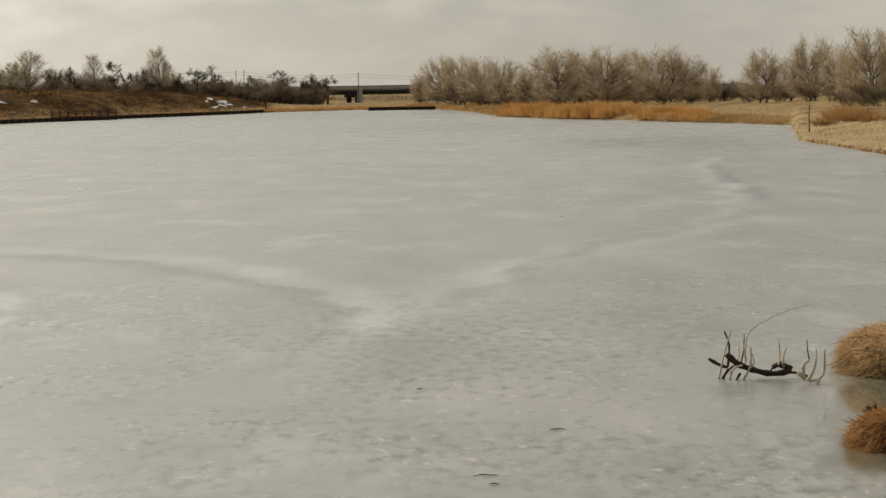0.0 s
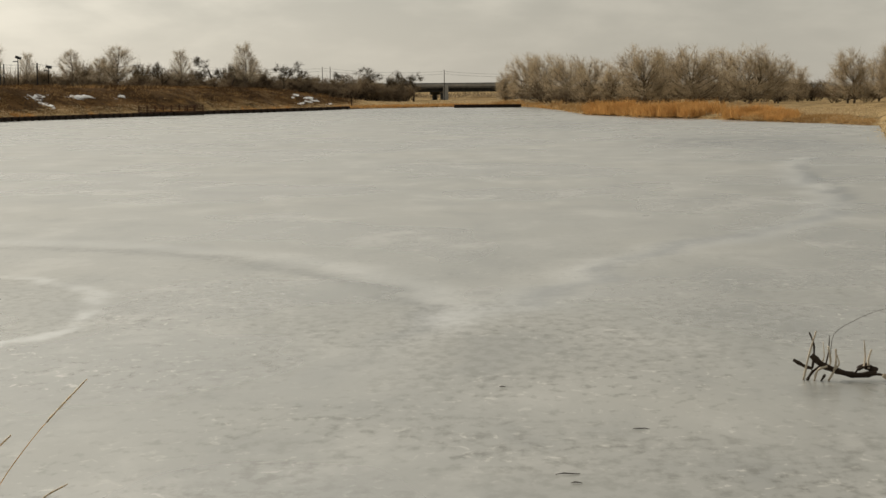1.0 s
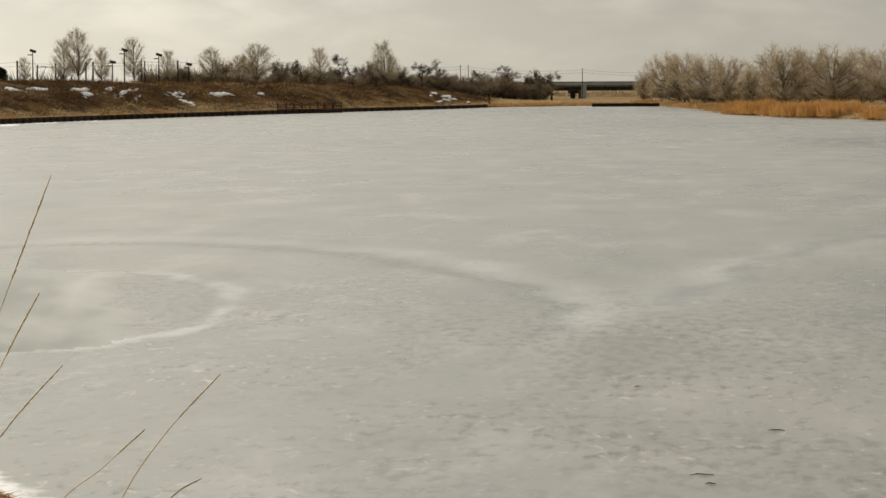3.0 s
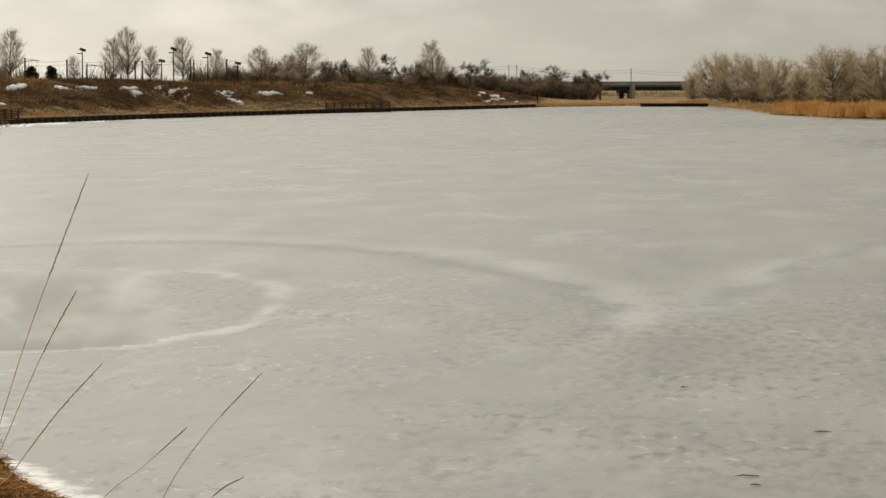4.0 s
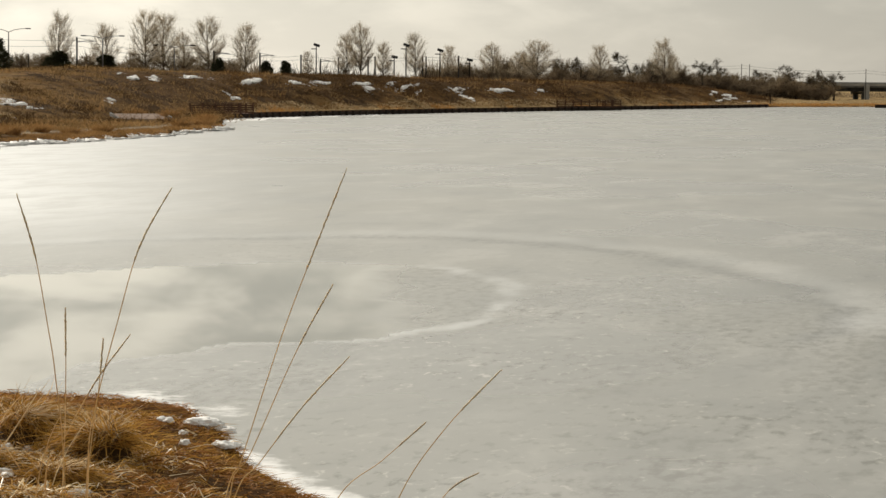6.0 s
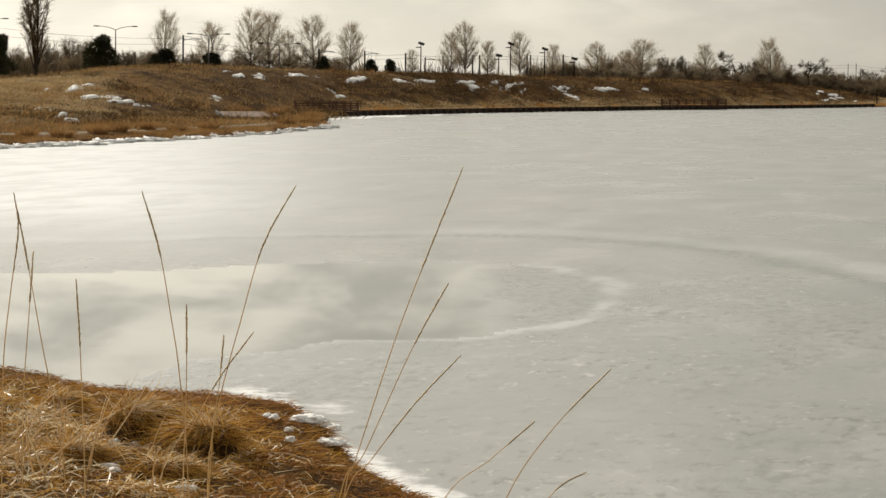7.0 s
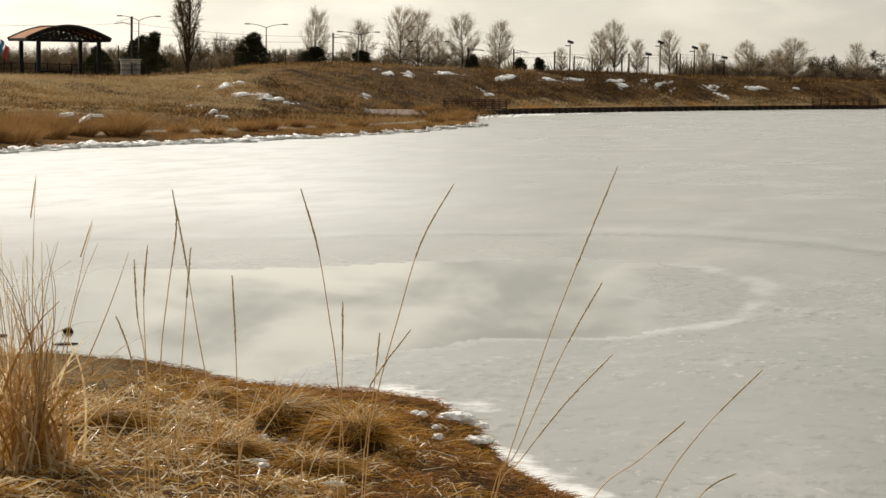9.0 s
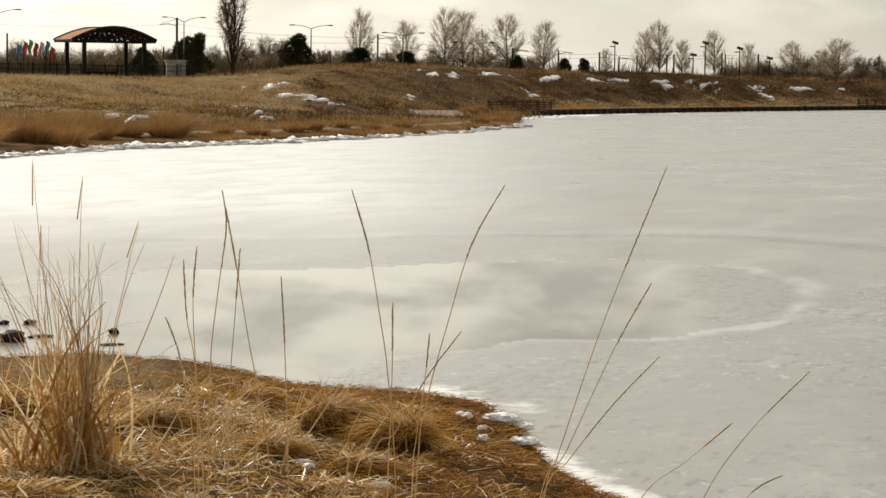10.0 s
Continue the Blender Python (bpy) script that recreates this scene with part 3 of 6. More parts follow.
def build_ice():
    azs = np.concatenate([np.arange(-36, 15.01, 0.1), np.arange(17, 323, 3.0)])
    slope = np.linspace(0.25, 0.0071, 300)
    rs = np.concatenate([[6.0], EYE / slope])
    A, R, nr, na = polar(azs, rs)
    x, y = R * np.sin(np.radians(A)), R * np.cos(np.radians(A))
    near, far = shores(A)
    R2 = np.minimum(R, far + 1.5)  # tucked a little under the turf
    R2 = np.where(R2 < near - 1.5, near - 1.5, R2)
    x, y = R2 * np.sin(np.radians(A)), R2 * np.cos(np.radians(A))
    n1 = fnoise(x, y, 0.7, 11, 4) - 0.5
    n2 = fnoise(x, y, 0.5, 21, 4) - 0.5
    wx, wy = x + n1 * 0.9, y + n2 * 1.6
    ring = curve_band(wx, wy, RING, 0.26) * (0.35 + 1.1 * smooth((fnoise(x * 1.0, y * 0.6, 3.0, 91, 3) - 0.30) / 0.35))
    outer = curve_band(wx, wy, OUTER, 0.75)
    outer_in = curve_band(wx + 0.35, wy + 1.4, OUTER, 0.42)
    branch = curve_band(wx, wy, BRANCH, 0.85)
    branch_in = curve_band(wx - 0.5, wy - 1.6, BRANCH, 0.5)
    wh = smooth((A + 16.0) / 6) * 0.3 + 0.7
    # ring and cracks carry frost; the last term paints sky glare far left
    frost_glare = np.clip(smooth(ring) * wh * smooth((A + 22) / 4) * np.where(R < 32, 0.47, 0.34) + smooth(outer) * 0.16 * smooth((R - 22) / 10) + smooth(branch) * 0.20 + smooth((R - 34) / 24) * smooth((-14 - A) / 8) * 0.95, 0, 1)
    melt = inside(wx, wy, RING) * 1.0
    # in the mouth of the ring the ice is still whole
    whole = smooth((A + 13.6) / 1.8 + n1 * 1.2)
    melt = melt * (1 - whole) * (1 - 0.75 * smooth((-23.0 - A + n2 * 3) / 4.5))
    lip = inside(wx * 1.0, wy, [(a, r) for a, r in RING])
    toshore = (A < -15.5) & (R < near + 1.2 + n1 * 1.2) & (A > -21.5)
    melt = np.where(toshore, 0, melt)
    pool = 0.85 * (A > 8.5) * smooth((25.0 - R) / 1.5) * smooth((R - 17.6) / 1.0) * smooth((A - 8.9 + n1 * 1.6 + 0.12 * np.abs(R - 23)) / 0.6)
    melt = np.clip(np.maximum(melt, pool), 0, 1)
    grey = smooth(outer_in) * 0.75 * smooth((R - 22) / 10) + smooth(branch_in) * 0.85 + 0.45 * smooth((fnoise(x, y * 0.5, 0.45, 33, 4) - 0.47) / 0.2) * smooth((40 - R) / 12)
    grey = np.clip(grey + 0.4 * lip * whole * (1 - smooth(ring)), 0, 1)
    thin = sum(k * np.exp(-((A - a) / wa) ** 2 - ((R - q) / wr) ** 2) for a, q, wa, wr, k in
               ((4.2, 128, 1.8, 14, 0.9), (6.4, 118, 1.2, 20, 0.6), (1.0, 190, 4.0, 30, 0.5), (-3, 300, 5, 60, 0.6), (6.5, 75, 1.0, 14, 0.5), (-6, 130, 3, 12, 0.25)))
    thin = np.clip(thin + 0.55 * smooth(outer_in) * smooth((R - 21) / 8) + 0.85 * smooth(branch_in), 0, 1)
    off = np.maximum(R - near - 0.1, 0)
    slush = smooth((A + 19.6) / 1.2) * (1 - smooth((A + 13.6) / 1.2)) * np.exp(-(np.maximum(off - 0.55, 0) / (0.9 + 1.7 * n1)) ** 2)
    patch = fnoise(A, A * 0, 3.0, 71, 3)
    slush = np.maximum(slush, np.where((A < -16.7) & (A > -34), (0.35 + 0.9 * patch) * np.exp(-(np.minimum(R - far, 0) / 2.2) ** 2), 0))
    slush = np.maximum(slush, np.where((A > -16.5) & (A < -12.6), 1.5 * smooth((R - far + 20 - (A + 16.7) * 4.4) / 2), 0))
    slush = np.maximum(slush, 0.62 * np.exp(-((A + 16.6) / 0.8) ** 2 - ((R - 21.3) / 0.6) ** 2))
    me = mesh_of("ice", np.stack([x, y, np.zeros(len(x))], -1), grid_faces(nr, na, True), ICE, True)
    attribute(me, "frost_glare", frost_glare)
    attribute(me, "melt", melt)
    attribute(me, "grey", grey)
    attribute(me, "thin", thin)
    attribute(me, "slush", slush)
    ob = new("ice", me)
    return tagged(ob, "grey melting pond ice with refrozen cracks and an open pool", "ice", kind="structure")


build_ground()
build_ice()

# ---- trees ----


def grow(rng, height_m, style):
    """Limbs and twigs of one bare tree of that height, standing on the origin."""
    limbs, twigs = [], []
    up = np.array([0, 0, 1.0])

    def unit(v):
        return v / (np.linalg.norm(v) + 1e-9)

    def branch(p, d, length, rad, level):
        steps = 2 if level >= style["levels"] else 4 if level < 2 else 3
        q, dd = p.copy(), unit(d)
        pts = []
        for k in range(steps):
            wob = style["wobble"] * (0.6 if level == 0 else 1.0)
            dd = unit(dd + rng.normal(size=3) * wob + up * style["lift"] * (0.3 if level == 0 else 1))
            nq = q + dd * length / steps
            r0, r1 = rad * (1 - 0.62 * k / steps), rad * (1 - 0.62 * (k + 1) / steps)
            limbs.append((q, nq, r0, r1))
            q = nq
            pts.append((q.copy(), dd.copy(), r1))
        if level >= style["levels"]:
            for _ in range(style["twigs"]):
                k = rng.integers(0, len(pts))
                b, bd, _r = pts[k]
                td = unit(bd * 0.7 + rng.normal(size=3) * 0.75 + up * style["twig_lift"])
                ln = style["twig_len"] * height_m * rng.uniform(0.5, 1.2)
                mid = b + td * ln * 0.55
                td2 = unit(td + rng.normal(size=3) * 0.35 + up * style["twig_lift"] * 0.5)
                w = style["twig_r"] * rng.uniform(0.7, 1.3)
                end = mid + td2 * ln * 0.5
                twigs.append((b, end, w, mid - (b + end) / 2))
            return
        n = style["kids"][level]
        for i in range(n):
            if level == 0:
                s = style["fork"] + (1 - style["fork"]) * (i + rng.uniform(0, 0.8)) / n
            else:
                s = 0.3 + 0.7 * (i + rng.uniform(0.2, 1)) / n
            f = min(s * steps, steps - 0.01)
            k = int(f)
            a = p if k == 0 else pts[k - 1][0]
            b, bd, br = pts[k]
            o = a + (b - a) * (f - k)
            side = unit(np.cross(bd, rng.normal(size=3)))
            ang = style["angle"] * rng.uniform(0.7, 1.25)
            cd = bd * math.cos(ang) + side * math.sin(ang)
            ln = length * style["ratio"] * rng.uniform(0.75, 1.2) * (1.15 - 0.5 * s if level == 0 else 1)
            branch(o, cd, ln, max(br * 0.72, 0.012), level + 1)
        branch(q, dd, length * style["ratio"] * 0.8, pts[-1][2], level + 1)

    for _ in range(style["stems"]):
        lean = rng.normal(size=3) * style["lean"]
        lean[2] = 1
        off = np.array([*(rng.normal(size=2) * 0.12 * (style["stems"] > 1)), -0.25])
        branch(off, unit(lean), height_m * style["trunk"], height_m * style["girth"], 0)
    top = max(max(s[1][2] for s in twigs), 0.1)
    k = height_m / top
    return [(a * k, b * k, r0, r1) for a, b, r0, r1 in limbs], [(a * k, b * k, w, m * k) for a, b, w, m in twigs]


def crown_tree(rng, h, st):
    """Limbs and twigs of a bare tree whose branch ends fill an uneven crown of the given outline."""
    limbs, twigs = [], []
    up = np.array([0, 0, 1.0])

    def unit(v):
        return v / (np.linalg.norm(v) + 1e-9)

    def run(p0, p1, bow, r0, r1, steps):
        pts = [p0]
        for k in range(1, steps + 1):
            q = k / steps
            pts.append(p0 + (p1 - p0) * q + bow * 4 * q * (1 - q) + rng.normal(size=3) * 0.006 * h * (k < steps))
        for k in range(steps):
            limbs.append((pts[k], pts[k + 1], r0 + (r1 - r0) * k / steps, r0 + (r1 - r0) * (k + 1) / steps))
        return pts

    def on(pts, q):
        f = min(max(q, 0.0), 0.999) * (len(pts) - 1)
        return pts[int(f)] + (pts[int(f) + 1] - pts[int(f)]) * (f - int(f))

    girth = st["girth"] * h
    trunks = []
    for k in range(st["stems"]):
        foot = np.array([*(rng.normal(size=2) * 0.03 * h * (st["stems"] > 1)), -0.3])
        head = np.array([*(rng.normal(size=2) * st["lean"] * h), st["trunk"] * h])
        trunks.append(run(foot, head, rng.normal(size=3) * 0.012 * h, girth, girth * st["taper"], 7))
    ph = rng.uniform(0, 6.28, 3)
    n = st["limbs"]
    for i in range(n):
        u = (i + rng.uniform(0.1, 0.9)) / n
        az = i * 2.39996 + rng.normal() * 0.35
        env = st["width"] * h * st["outline"](u) * (1 + 0.16 * math.sin(2 * az + ph[0]) + 0.12 * math.sin(3 * az + 8 * u + ph[1]))
        rad = env * rng.uniform(0.55, 0.95)
        z = (st["base"] + (0.93 - st["base"]) * u) * h
        end = np.array([rad * math.cos(az), rad * math.sin(az), z])
        out = np.array([math.cos(az), math.sin(az), 0.0])
        t = trunks[i % len(trunks)]
        oz = min(max(z - st["steep"] * rad - 0.04 * h, st["low"] * h), st["trunk"] * h * 0.98)
        o = on(t, (oz + 0.3) / (st["trunk"] * h + 0.3))
        r0 = girth * max(0.12, 0.50 - 0.45 * oz / h)
        ln = np.linalg.norm(end - o)
        pts = run(o, end, out * ln * st["bow"] + rng.normal(size=3) * ln * 0.05, r0, r0 * 0.22, 5)
        axis = unit(end - o)
        for _ in range(st["subs"]):
            q = rng.uniform(0.25, 1.0)
            b = on(pts, q)
            d = unit(axis * 0.6 + rng.normal(size=3) * st["spread"] + up * st["lift"] + out * 0.15)
            sl = h * st["sub_len"] * rng.uniform(0.5, 1.2)
            sub = run(b, b + d * sl, rng.normal(size=3) * sl * 0.06, max(r0 * 0.20, 0.007), 0.004, 2)
            for _ in range(st["twigs"]):
                tb = on(sub, rng.uniform(0.1, 1.0))
                td = unit(d * 0.6 + rng.normal(size=3) * 0.5 + up * st["lift"])
                tl = h * st["twig_len"] * rng.uniform(0.5, 1.25)
                mid = tb + td * tl * 0.55
                te = mid + unit(td + rng.normal(size=3) * 0.3 + up * 0.2) * tl * 0.5
                twigs.append((tb, te, st["twig_r"] * rng.uniform(0.7, 1.3), mid - (tb + te) / 2))
    k = h / max(q[1][2] for q in twigs)
    return [(a * k, b * k, r0, r1) for a, b, r0, r1 in limbs], [(a * k, b * k, w, m * k) for a, b, w, m in twigs]


def dome(u):
    return math.sqrt(max(0.0, 1 - ((u - 0.32) / 0.75) ** 2))


def flame(u):
    return math.sin(math.pi * (0.16 + 0.76 * u)) ** 0.85


BROAD = dict(outline=dome, stems=2, lean=0.07, trunk=0.40, taper=0.45, girth=0.017, base=0.14, width=0.38, limbs=40, subs=18, twigs=10, steep=0.75, low=0.07, bow=0.10,
             spread=0.55, lift=0.30, sub_len=0.15, twig_len=0.12, twig_r=0.0085)
SLIM = dict(outline=flame, stems=1, lean=0.01, trunk=0.90, taper=0.18, girth=0.0105, base=0.22, width=0.19, limbs=44, subs=13, twigs=6, steep=1.45, low=0.15, bow=0.08,
            spread=0.30, lift=0.45, sub_len=0.11, twig_len=0.10, twig_r=0.0065)
GNARLED = dict(wobble=0.26, lift=0.03, levels=3, kids=(5, 4, 3), fork=0.25, angle=0.85, ratio=0.56, twigs=18, twig_lift=0.25, twig_len=0.09, twig_r=0.014,
               stems=1, lean=0.15, trunk=0.55, girth=0.032)
BUSH = dict(wobble=0.14, lift=0.08, levels=2, kids=(5, 4), fork=0.1, angle=0.7, ratio=0.55, twigs=12, twig_lift=0.35, twig_len=0.2, twig_r=0.011,
            stems=4, lean=0.45, trunk=0.5, girth=0.012)
FAR_BROAD = dict(BROAD, stems=1, twigs=9, twig_r=0.011, width=0.34)
DROOP = dict(wobble=0.05, lift=0.20, levels=2, kids=(20, 6), fork=0.12, angle=0.36, ratio=0.33, twigs=14, twig_lift=0.35, twig_len=0.06, twig_r=0.010,
             stems=2, lean=0.04, trunk=0.82, girth=0.0095)


def bare_tree(name, seed, height_m, style, bark, twig, label, category="tree"):
    limbs, twigs = (crown_tree if "outline" in style else grow)(np.random.default_rng(seed), height_m, style)
    root = thing(name, Matrix(), label, category)
    stout = height_m * style["girth"] * 0.25
    part("trunk", mesh_of("trunk", *joined([tubes([q for q in limbs if q[2] >= stout], 5), tubes([q for q in limbs if q[2] < stout], 3)]), bark, True), root)
    a, b = np.array([q[0] for q in twigs]), np.array([q[1] for q in twigs])
    bow = np.array([q[3] for q in twigs])
    d = b - a + bow * 4
    ln = np.linalg.norm(d, axis=1)
    v, f = blades(a, d / ln[:, None], ln, np.array([q[2] for q in twigs]) * 2.4, -bow * 4, np.random.default_rng(seed))
    part("crown", mesh_of("crown", v, f, twig), root)
    return root


def plant(tree, az, r, top, own, group, first, lean=0.0, wide=1.0):
    """Stand a tree (or its first copy) on the ground so that its crown reaches the height top."""
    z = ground_z(az, r)
    s = (top - z) / own
    m = Matrix.Translation(at(az, r, z - 0.05)) @ pose(0, 0, 0, 0, lean, RNG.uniform(0, 360)) @ Matrix.Diagonal((s * wide, s * wide, s, 1))
    if first:
        tree.matrix_basis = m
        ob = tree
    else:
        ob = copy_thing(tree, Matrix())
        ob.matrix_basis = m
    tagged(ob, group=group)
    return ob


def grove(protos, own, spots, group, stretch=1.0):
    used = set()
    for i, (az, r, top, *more) in enumerate(spots):
        k = i % len(protos)
        plant(protos[k], az, r, top, own, group, k not in used, wide=(more[0] if more else RNG.uniform(0.9, 1.15)) * stretch)
        used.add(k)


broad = [bare_tree("cottonwood_tree", 10 + i, 8.0, BROAD, BARK, TWIG, "broad bare cottonwood with a hazy crown of pale brown twigs") for i in range(5)]
grove(broad, 8.0, [(-0.45, 392, 6.0), (-0.05, 385, 8.9), (0.5, 358, 8.6, 1.2), (0.95, 340, 8.0, 1.2), (1.45, 322, 7.5, 1.2), (2.05, 318, 6.6, 1.2), (2.7, 300, 8.5, 1.35), (3.25, 312, 8.4, 1.25), (3.85, 302, 8.5, 1.3),
                       (4.45, 312, 8.4, 1.25), (5.1, 298, 8.4, 1.35), (5.7, 304, 7.2, 1.2), (6.2, 318, 5.8), (7.35, 282, 7.6, 1.2), (8.05, 290, 6.8), (8.5, 272, 8.8, 1.1), (9.0, 262, 7.4),
                       (9.75, 200, 8.0), (9.3, 235, 6.4), (10.5, 215, 8.4), (11.6, 230, 8.0), (12.8, 220, 8.5)], "bare trees behind the reeds")
slim = [bare_tree("poplar_tree", 30 + i, 9.0, SLIM, BARK, TWIG_PALE, "slender bare poplar with upright pale twigs") for i in range(4)]
grove(slim, 8.7, [(-20.23, 340, 12.7), (-19.23, 345, 11.3), (-18.29, 338, 13.0), (-17.87, 342, 12.8), (-17.47, 350, 10.2), (-16.9, 340, 12.3), (-16.02, 338, 11.2),
                  (-13.75, 342, 10.1), (-13.43, 338, 11.5), (-12.87, 345, 9.0), (-12.17, 340, 10.2), (-11.37, 345, 8.6), (-10.41, 400, 9.9, 1.3), (-9.33, 405, 10.6, 1.5), (-9.75, 410, 8.6, 1.4),
                  (-7.93, 415, 10.1), (-6.47, 418, 11.2), (-6.25, 424, 8.6), (-14.62, 350, 7.6)], "young poplars beyond the berm", 1.4)
gnarled = [bare_tree("gnarled_tree", 50 + i, 7.0, GNARLED, BARK_DARK, TWIG_DARK, "low gnarled bare tree with dark limbs") for i in range(3)]
grove(gnarled, 7.0, [(-8.36, 418, 8.0, 1.3), (-7.12, 420, 9.0, 1.2), (-6.75, 424, 8.0), (-5.56, 420, 8.0, 1.2), (-5.2, 426, 6.8), (-3.43, 420, 6.9, 1.2), (-2.59, 418, 6.3, 1.2), (-4.0, 424, 6.2),
                     (-9.0, 425, 7.6, 1.2), (-3.0, 428, 5.7, 1.3)], "dark trees along the far track")
backs = [bare_tree("broad_tree", 70 + i, 9.0, FAR_BROAD, BARK_DARK, SHRUB, "bare brown tree in the far row") for i in range(2)]
grove(backs, 9.0, [(-22.43, 400, 10.2), (-22.04, 405, 10.4), (-22.9, 410, 9.6), (-21.1, 400, 8.2), (-28.05, 400, 9.0), (-25.64, 400, 9.4), (-26.3, 410, 7.4), (-27.3, 405, 7.9), (-23.6, 410, 8.6),
                   (-20.6, 410, 8.0), (-29.0, 410, 9.0), (-10.1, 428, 8.6, 1.2), (-9.55, 432, 9.5, 1.2), (-8.8, 430, 8.6, 1.2), (-8.05, 434, 7.3, 1.3), (-7.6, 430, 7.3, 1.3), (-6.7, 432, 8.1, 1.2), (-6.1, 430, 7.6, 1.2), (-5.1, 432, 6.2, 1.3), (-4.5, 430, 5.7, 1.4), (-4.15, 434, 6.0, 1.3), (-3.7, 430, 6.5, 1.2), (-3.0, 432, 5.7, 1.3), (-11.0, 420, 7.4, 1.2), (-18.6, 420, 8.4), (-16.4, 425, 7.6), (-24.1, 400, 9.6)], "bare trees by the station")
big = bare_tree("willow_tree", 91, 9.5, DROOP, BARK_DARK, SHRUB, "tall narrow dark willow on the crest of the bank")
plant(big, -23.19, 200, 11.2, 9.5, "", True, wide=1.5)

bushes = [bare_tree("bush", 100 + i, 2.5, BUSH, BARK_DARK, SHRUB, "tangled leafless brown bush", "shrub") for i in range(3)]
BUSH_SPOTS = []
for i in range(48):
    az = -11.8 + 9.0 * i / 47 + RNG.uniform(-0.06, 0.06)
    BUSH_SPOTS.append((az, RNG.uniform(412, 440), RNG.uniform(4.4, 6.4) - 0.13 * max(0, az + 8), 1.7))
for i in range(26):
    az = -29 + 12.8 * i / 25 + RNG.uniform(-0.2, 0.2)
    BUSH_SPOTS.append((az, RNG.uniform(370, 430), RNG.uniform(6.4, 8.0), 1.8))
for i in range(30):
    az = 0.6 + 6.1 * i / 29 + RNG.uniform(-0.1, 0.1)
    BUSH_SPOTS.append((az, RNG.uniform(325, 355), RNG.uniform(2.6, 4.6), 1.7))
for az, r, top in ((7.0, 300, 3.0), (7.7, 285, 3.4), (8.4, 265, 3.2), (9.0, 240, 3.6), (9.6, 170, 3.0), (10.0, 165, 3.4), (9.25, 180, 2.6), (-23.6, 205, 3.6), (-23.9, 207, 3.2), (-22.8, 206, 3.4)):
    BUSH_SPOTS.append((az, r, top, 1.5))
grove(bushes, 2.5, BUSH_SPOTS, "brush of the far banks")


def evergreen(seed, height_m):
    """A dense dark juniper: a trunk and many small sprays of needles on an uneven oval."""
    rng = np.random.default_rng(seed)
    root = thing("juniper_tree", Matrix(), "dense dark green juniper", "tree")
    part("trunk", mesh_of("trunk", *tube_path([(0, 0, -0.2), (0.05, 0, height_m * 0.5), (0, 0.05, height_m * 0.9)], [0.16, 0.12, 0.03]), BARK_DARK, True), root)
    n = 5200
    lobes = 11
    up = np.linspace(0.16, 0.88, lobes)
    turn = rng.uniform(0, 2 * np.pi, lobes)
    off = 0.26 * (1 - 0.75 * up) * rng.uniform(0.5, 1.2, lobes)
    centre = np.stack([off * np.cos(turn), off * np.sin(turn), up], -1) * height_m
    size = (0.27 - 0.17 * up) * rng.uniform(0.8, 1.25, lobes) * height_m
    k = rng.integers(0, lobes, n)
    d = rng.normal(size=(n, 3))
    d /= np.linalg.norm(d, axis=1)[:, None]
    p = centre[k] + d * (size[k] * rng.uniform(0.3, 1.0, n) ** 0.4)[:, None]
    p[:, 2] = np.maximum(p[:, 2], 0.05)
    dr = d + rng.normal(size=(n, 3)) * 0.5 + np.array([0, 0, 0.4])
    dr /= np.linalg.norm(dr, axis=1)[:, None]
    v, f = blades(p, dr, rng.uniform(0.18, 0.5, n), rng.uniform(0.05, 0.11, n), rng.normal(size=(n, 3)) * 0.05, rng)
    part("crown", mesh_of("crown", v, f, EVERGREEN), root)
    return root


junipers = [evergreen(3, 4.0), evergreen(5, 4.0), evergreen(8, 4.0)]
grove(junipers, 4.0, [(-21.71, 320, 8.2, 1.25), (-20.28, 338, 6.9, 1.9), (-19.2, 338, 6.5, 1.9), (-24.3, 345, 8.0, 1.3), (-16.65, 322, 6.0, 1.15), (-15.55, 320, 5.7, 1.2), (-15.1, 322, 5.7, 1.3), (-23.97, 330, 8.3, 0.9), (-28.9, 300, 6.2, 0.9), (-25.2, 340, 6.4, 1.3)],
      "junipers beyond the crest")


# ---- reeds and grass of the far banks ----


def tufts(name, spots, length, width, per, spread, material, label, category, lean=0.25):
    """One sheet of grass: per blades round each spot (x, y, z, size)."""
    S = np.array(spots)
    n = len(S) * per
    S = np.repeat(S, per, 0)
    b = S[:, :3] + np.stack([RNG.normal(size=n) * spread * S[:, 3], RNG.normal(size=n) * spread * S[:, 3], np.full(n, -0.03)], -1)
    d = np.stack([RNG.normal(size=n) * lean, RNG.normal(size=n) * lean, np.ones(n)], -1)
    d /= np.linalg.norm(d, axis=1)[:, None]
    ln = length * S[:, 3] * RNG.uniform(0.5, 1.15, n)
    bend = np.stack([RNG.normal(size=n), RNG.normal(size=n), -np.abs(RNG.normal(size=n)) * 0.6], -1) * ln[:, None] * 0.22
    v, f = blades(b, d, ln, width * RNG.uniform(0.6, 1.4, n), bend, RNG)
    ob = new(name, mesh_of(name, v, f, material))
    return tagged(ob, label, category, kind="stuff")


LANDING = (-18.4, 165.0)  # where the path widens


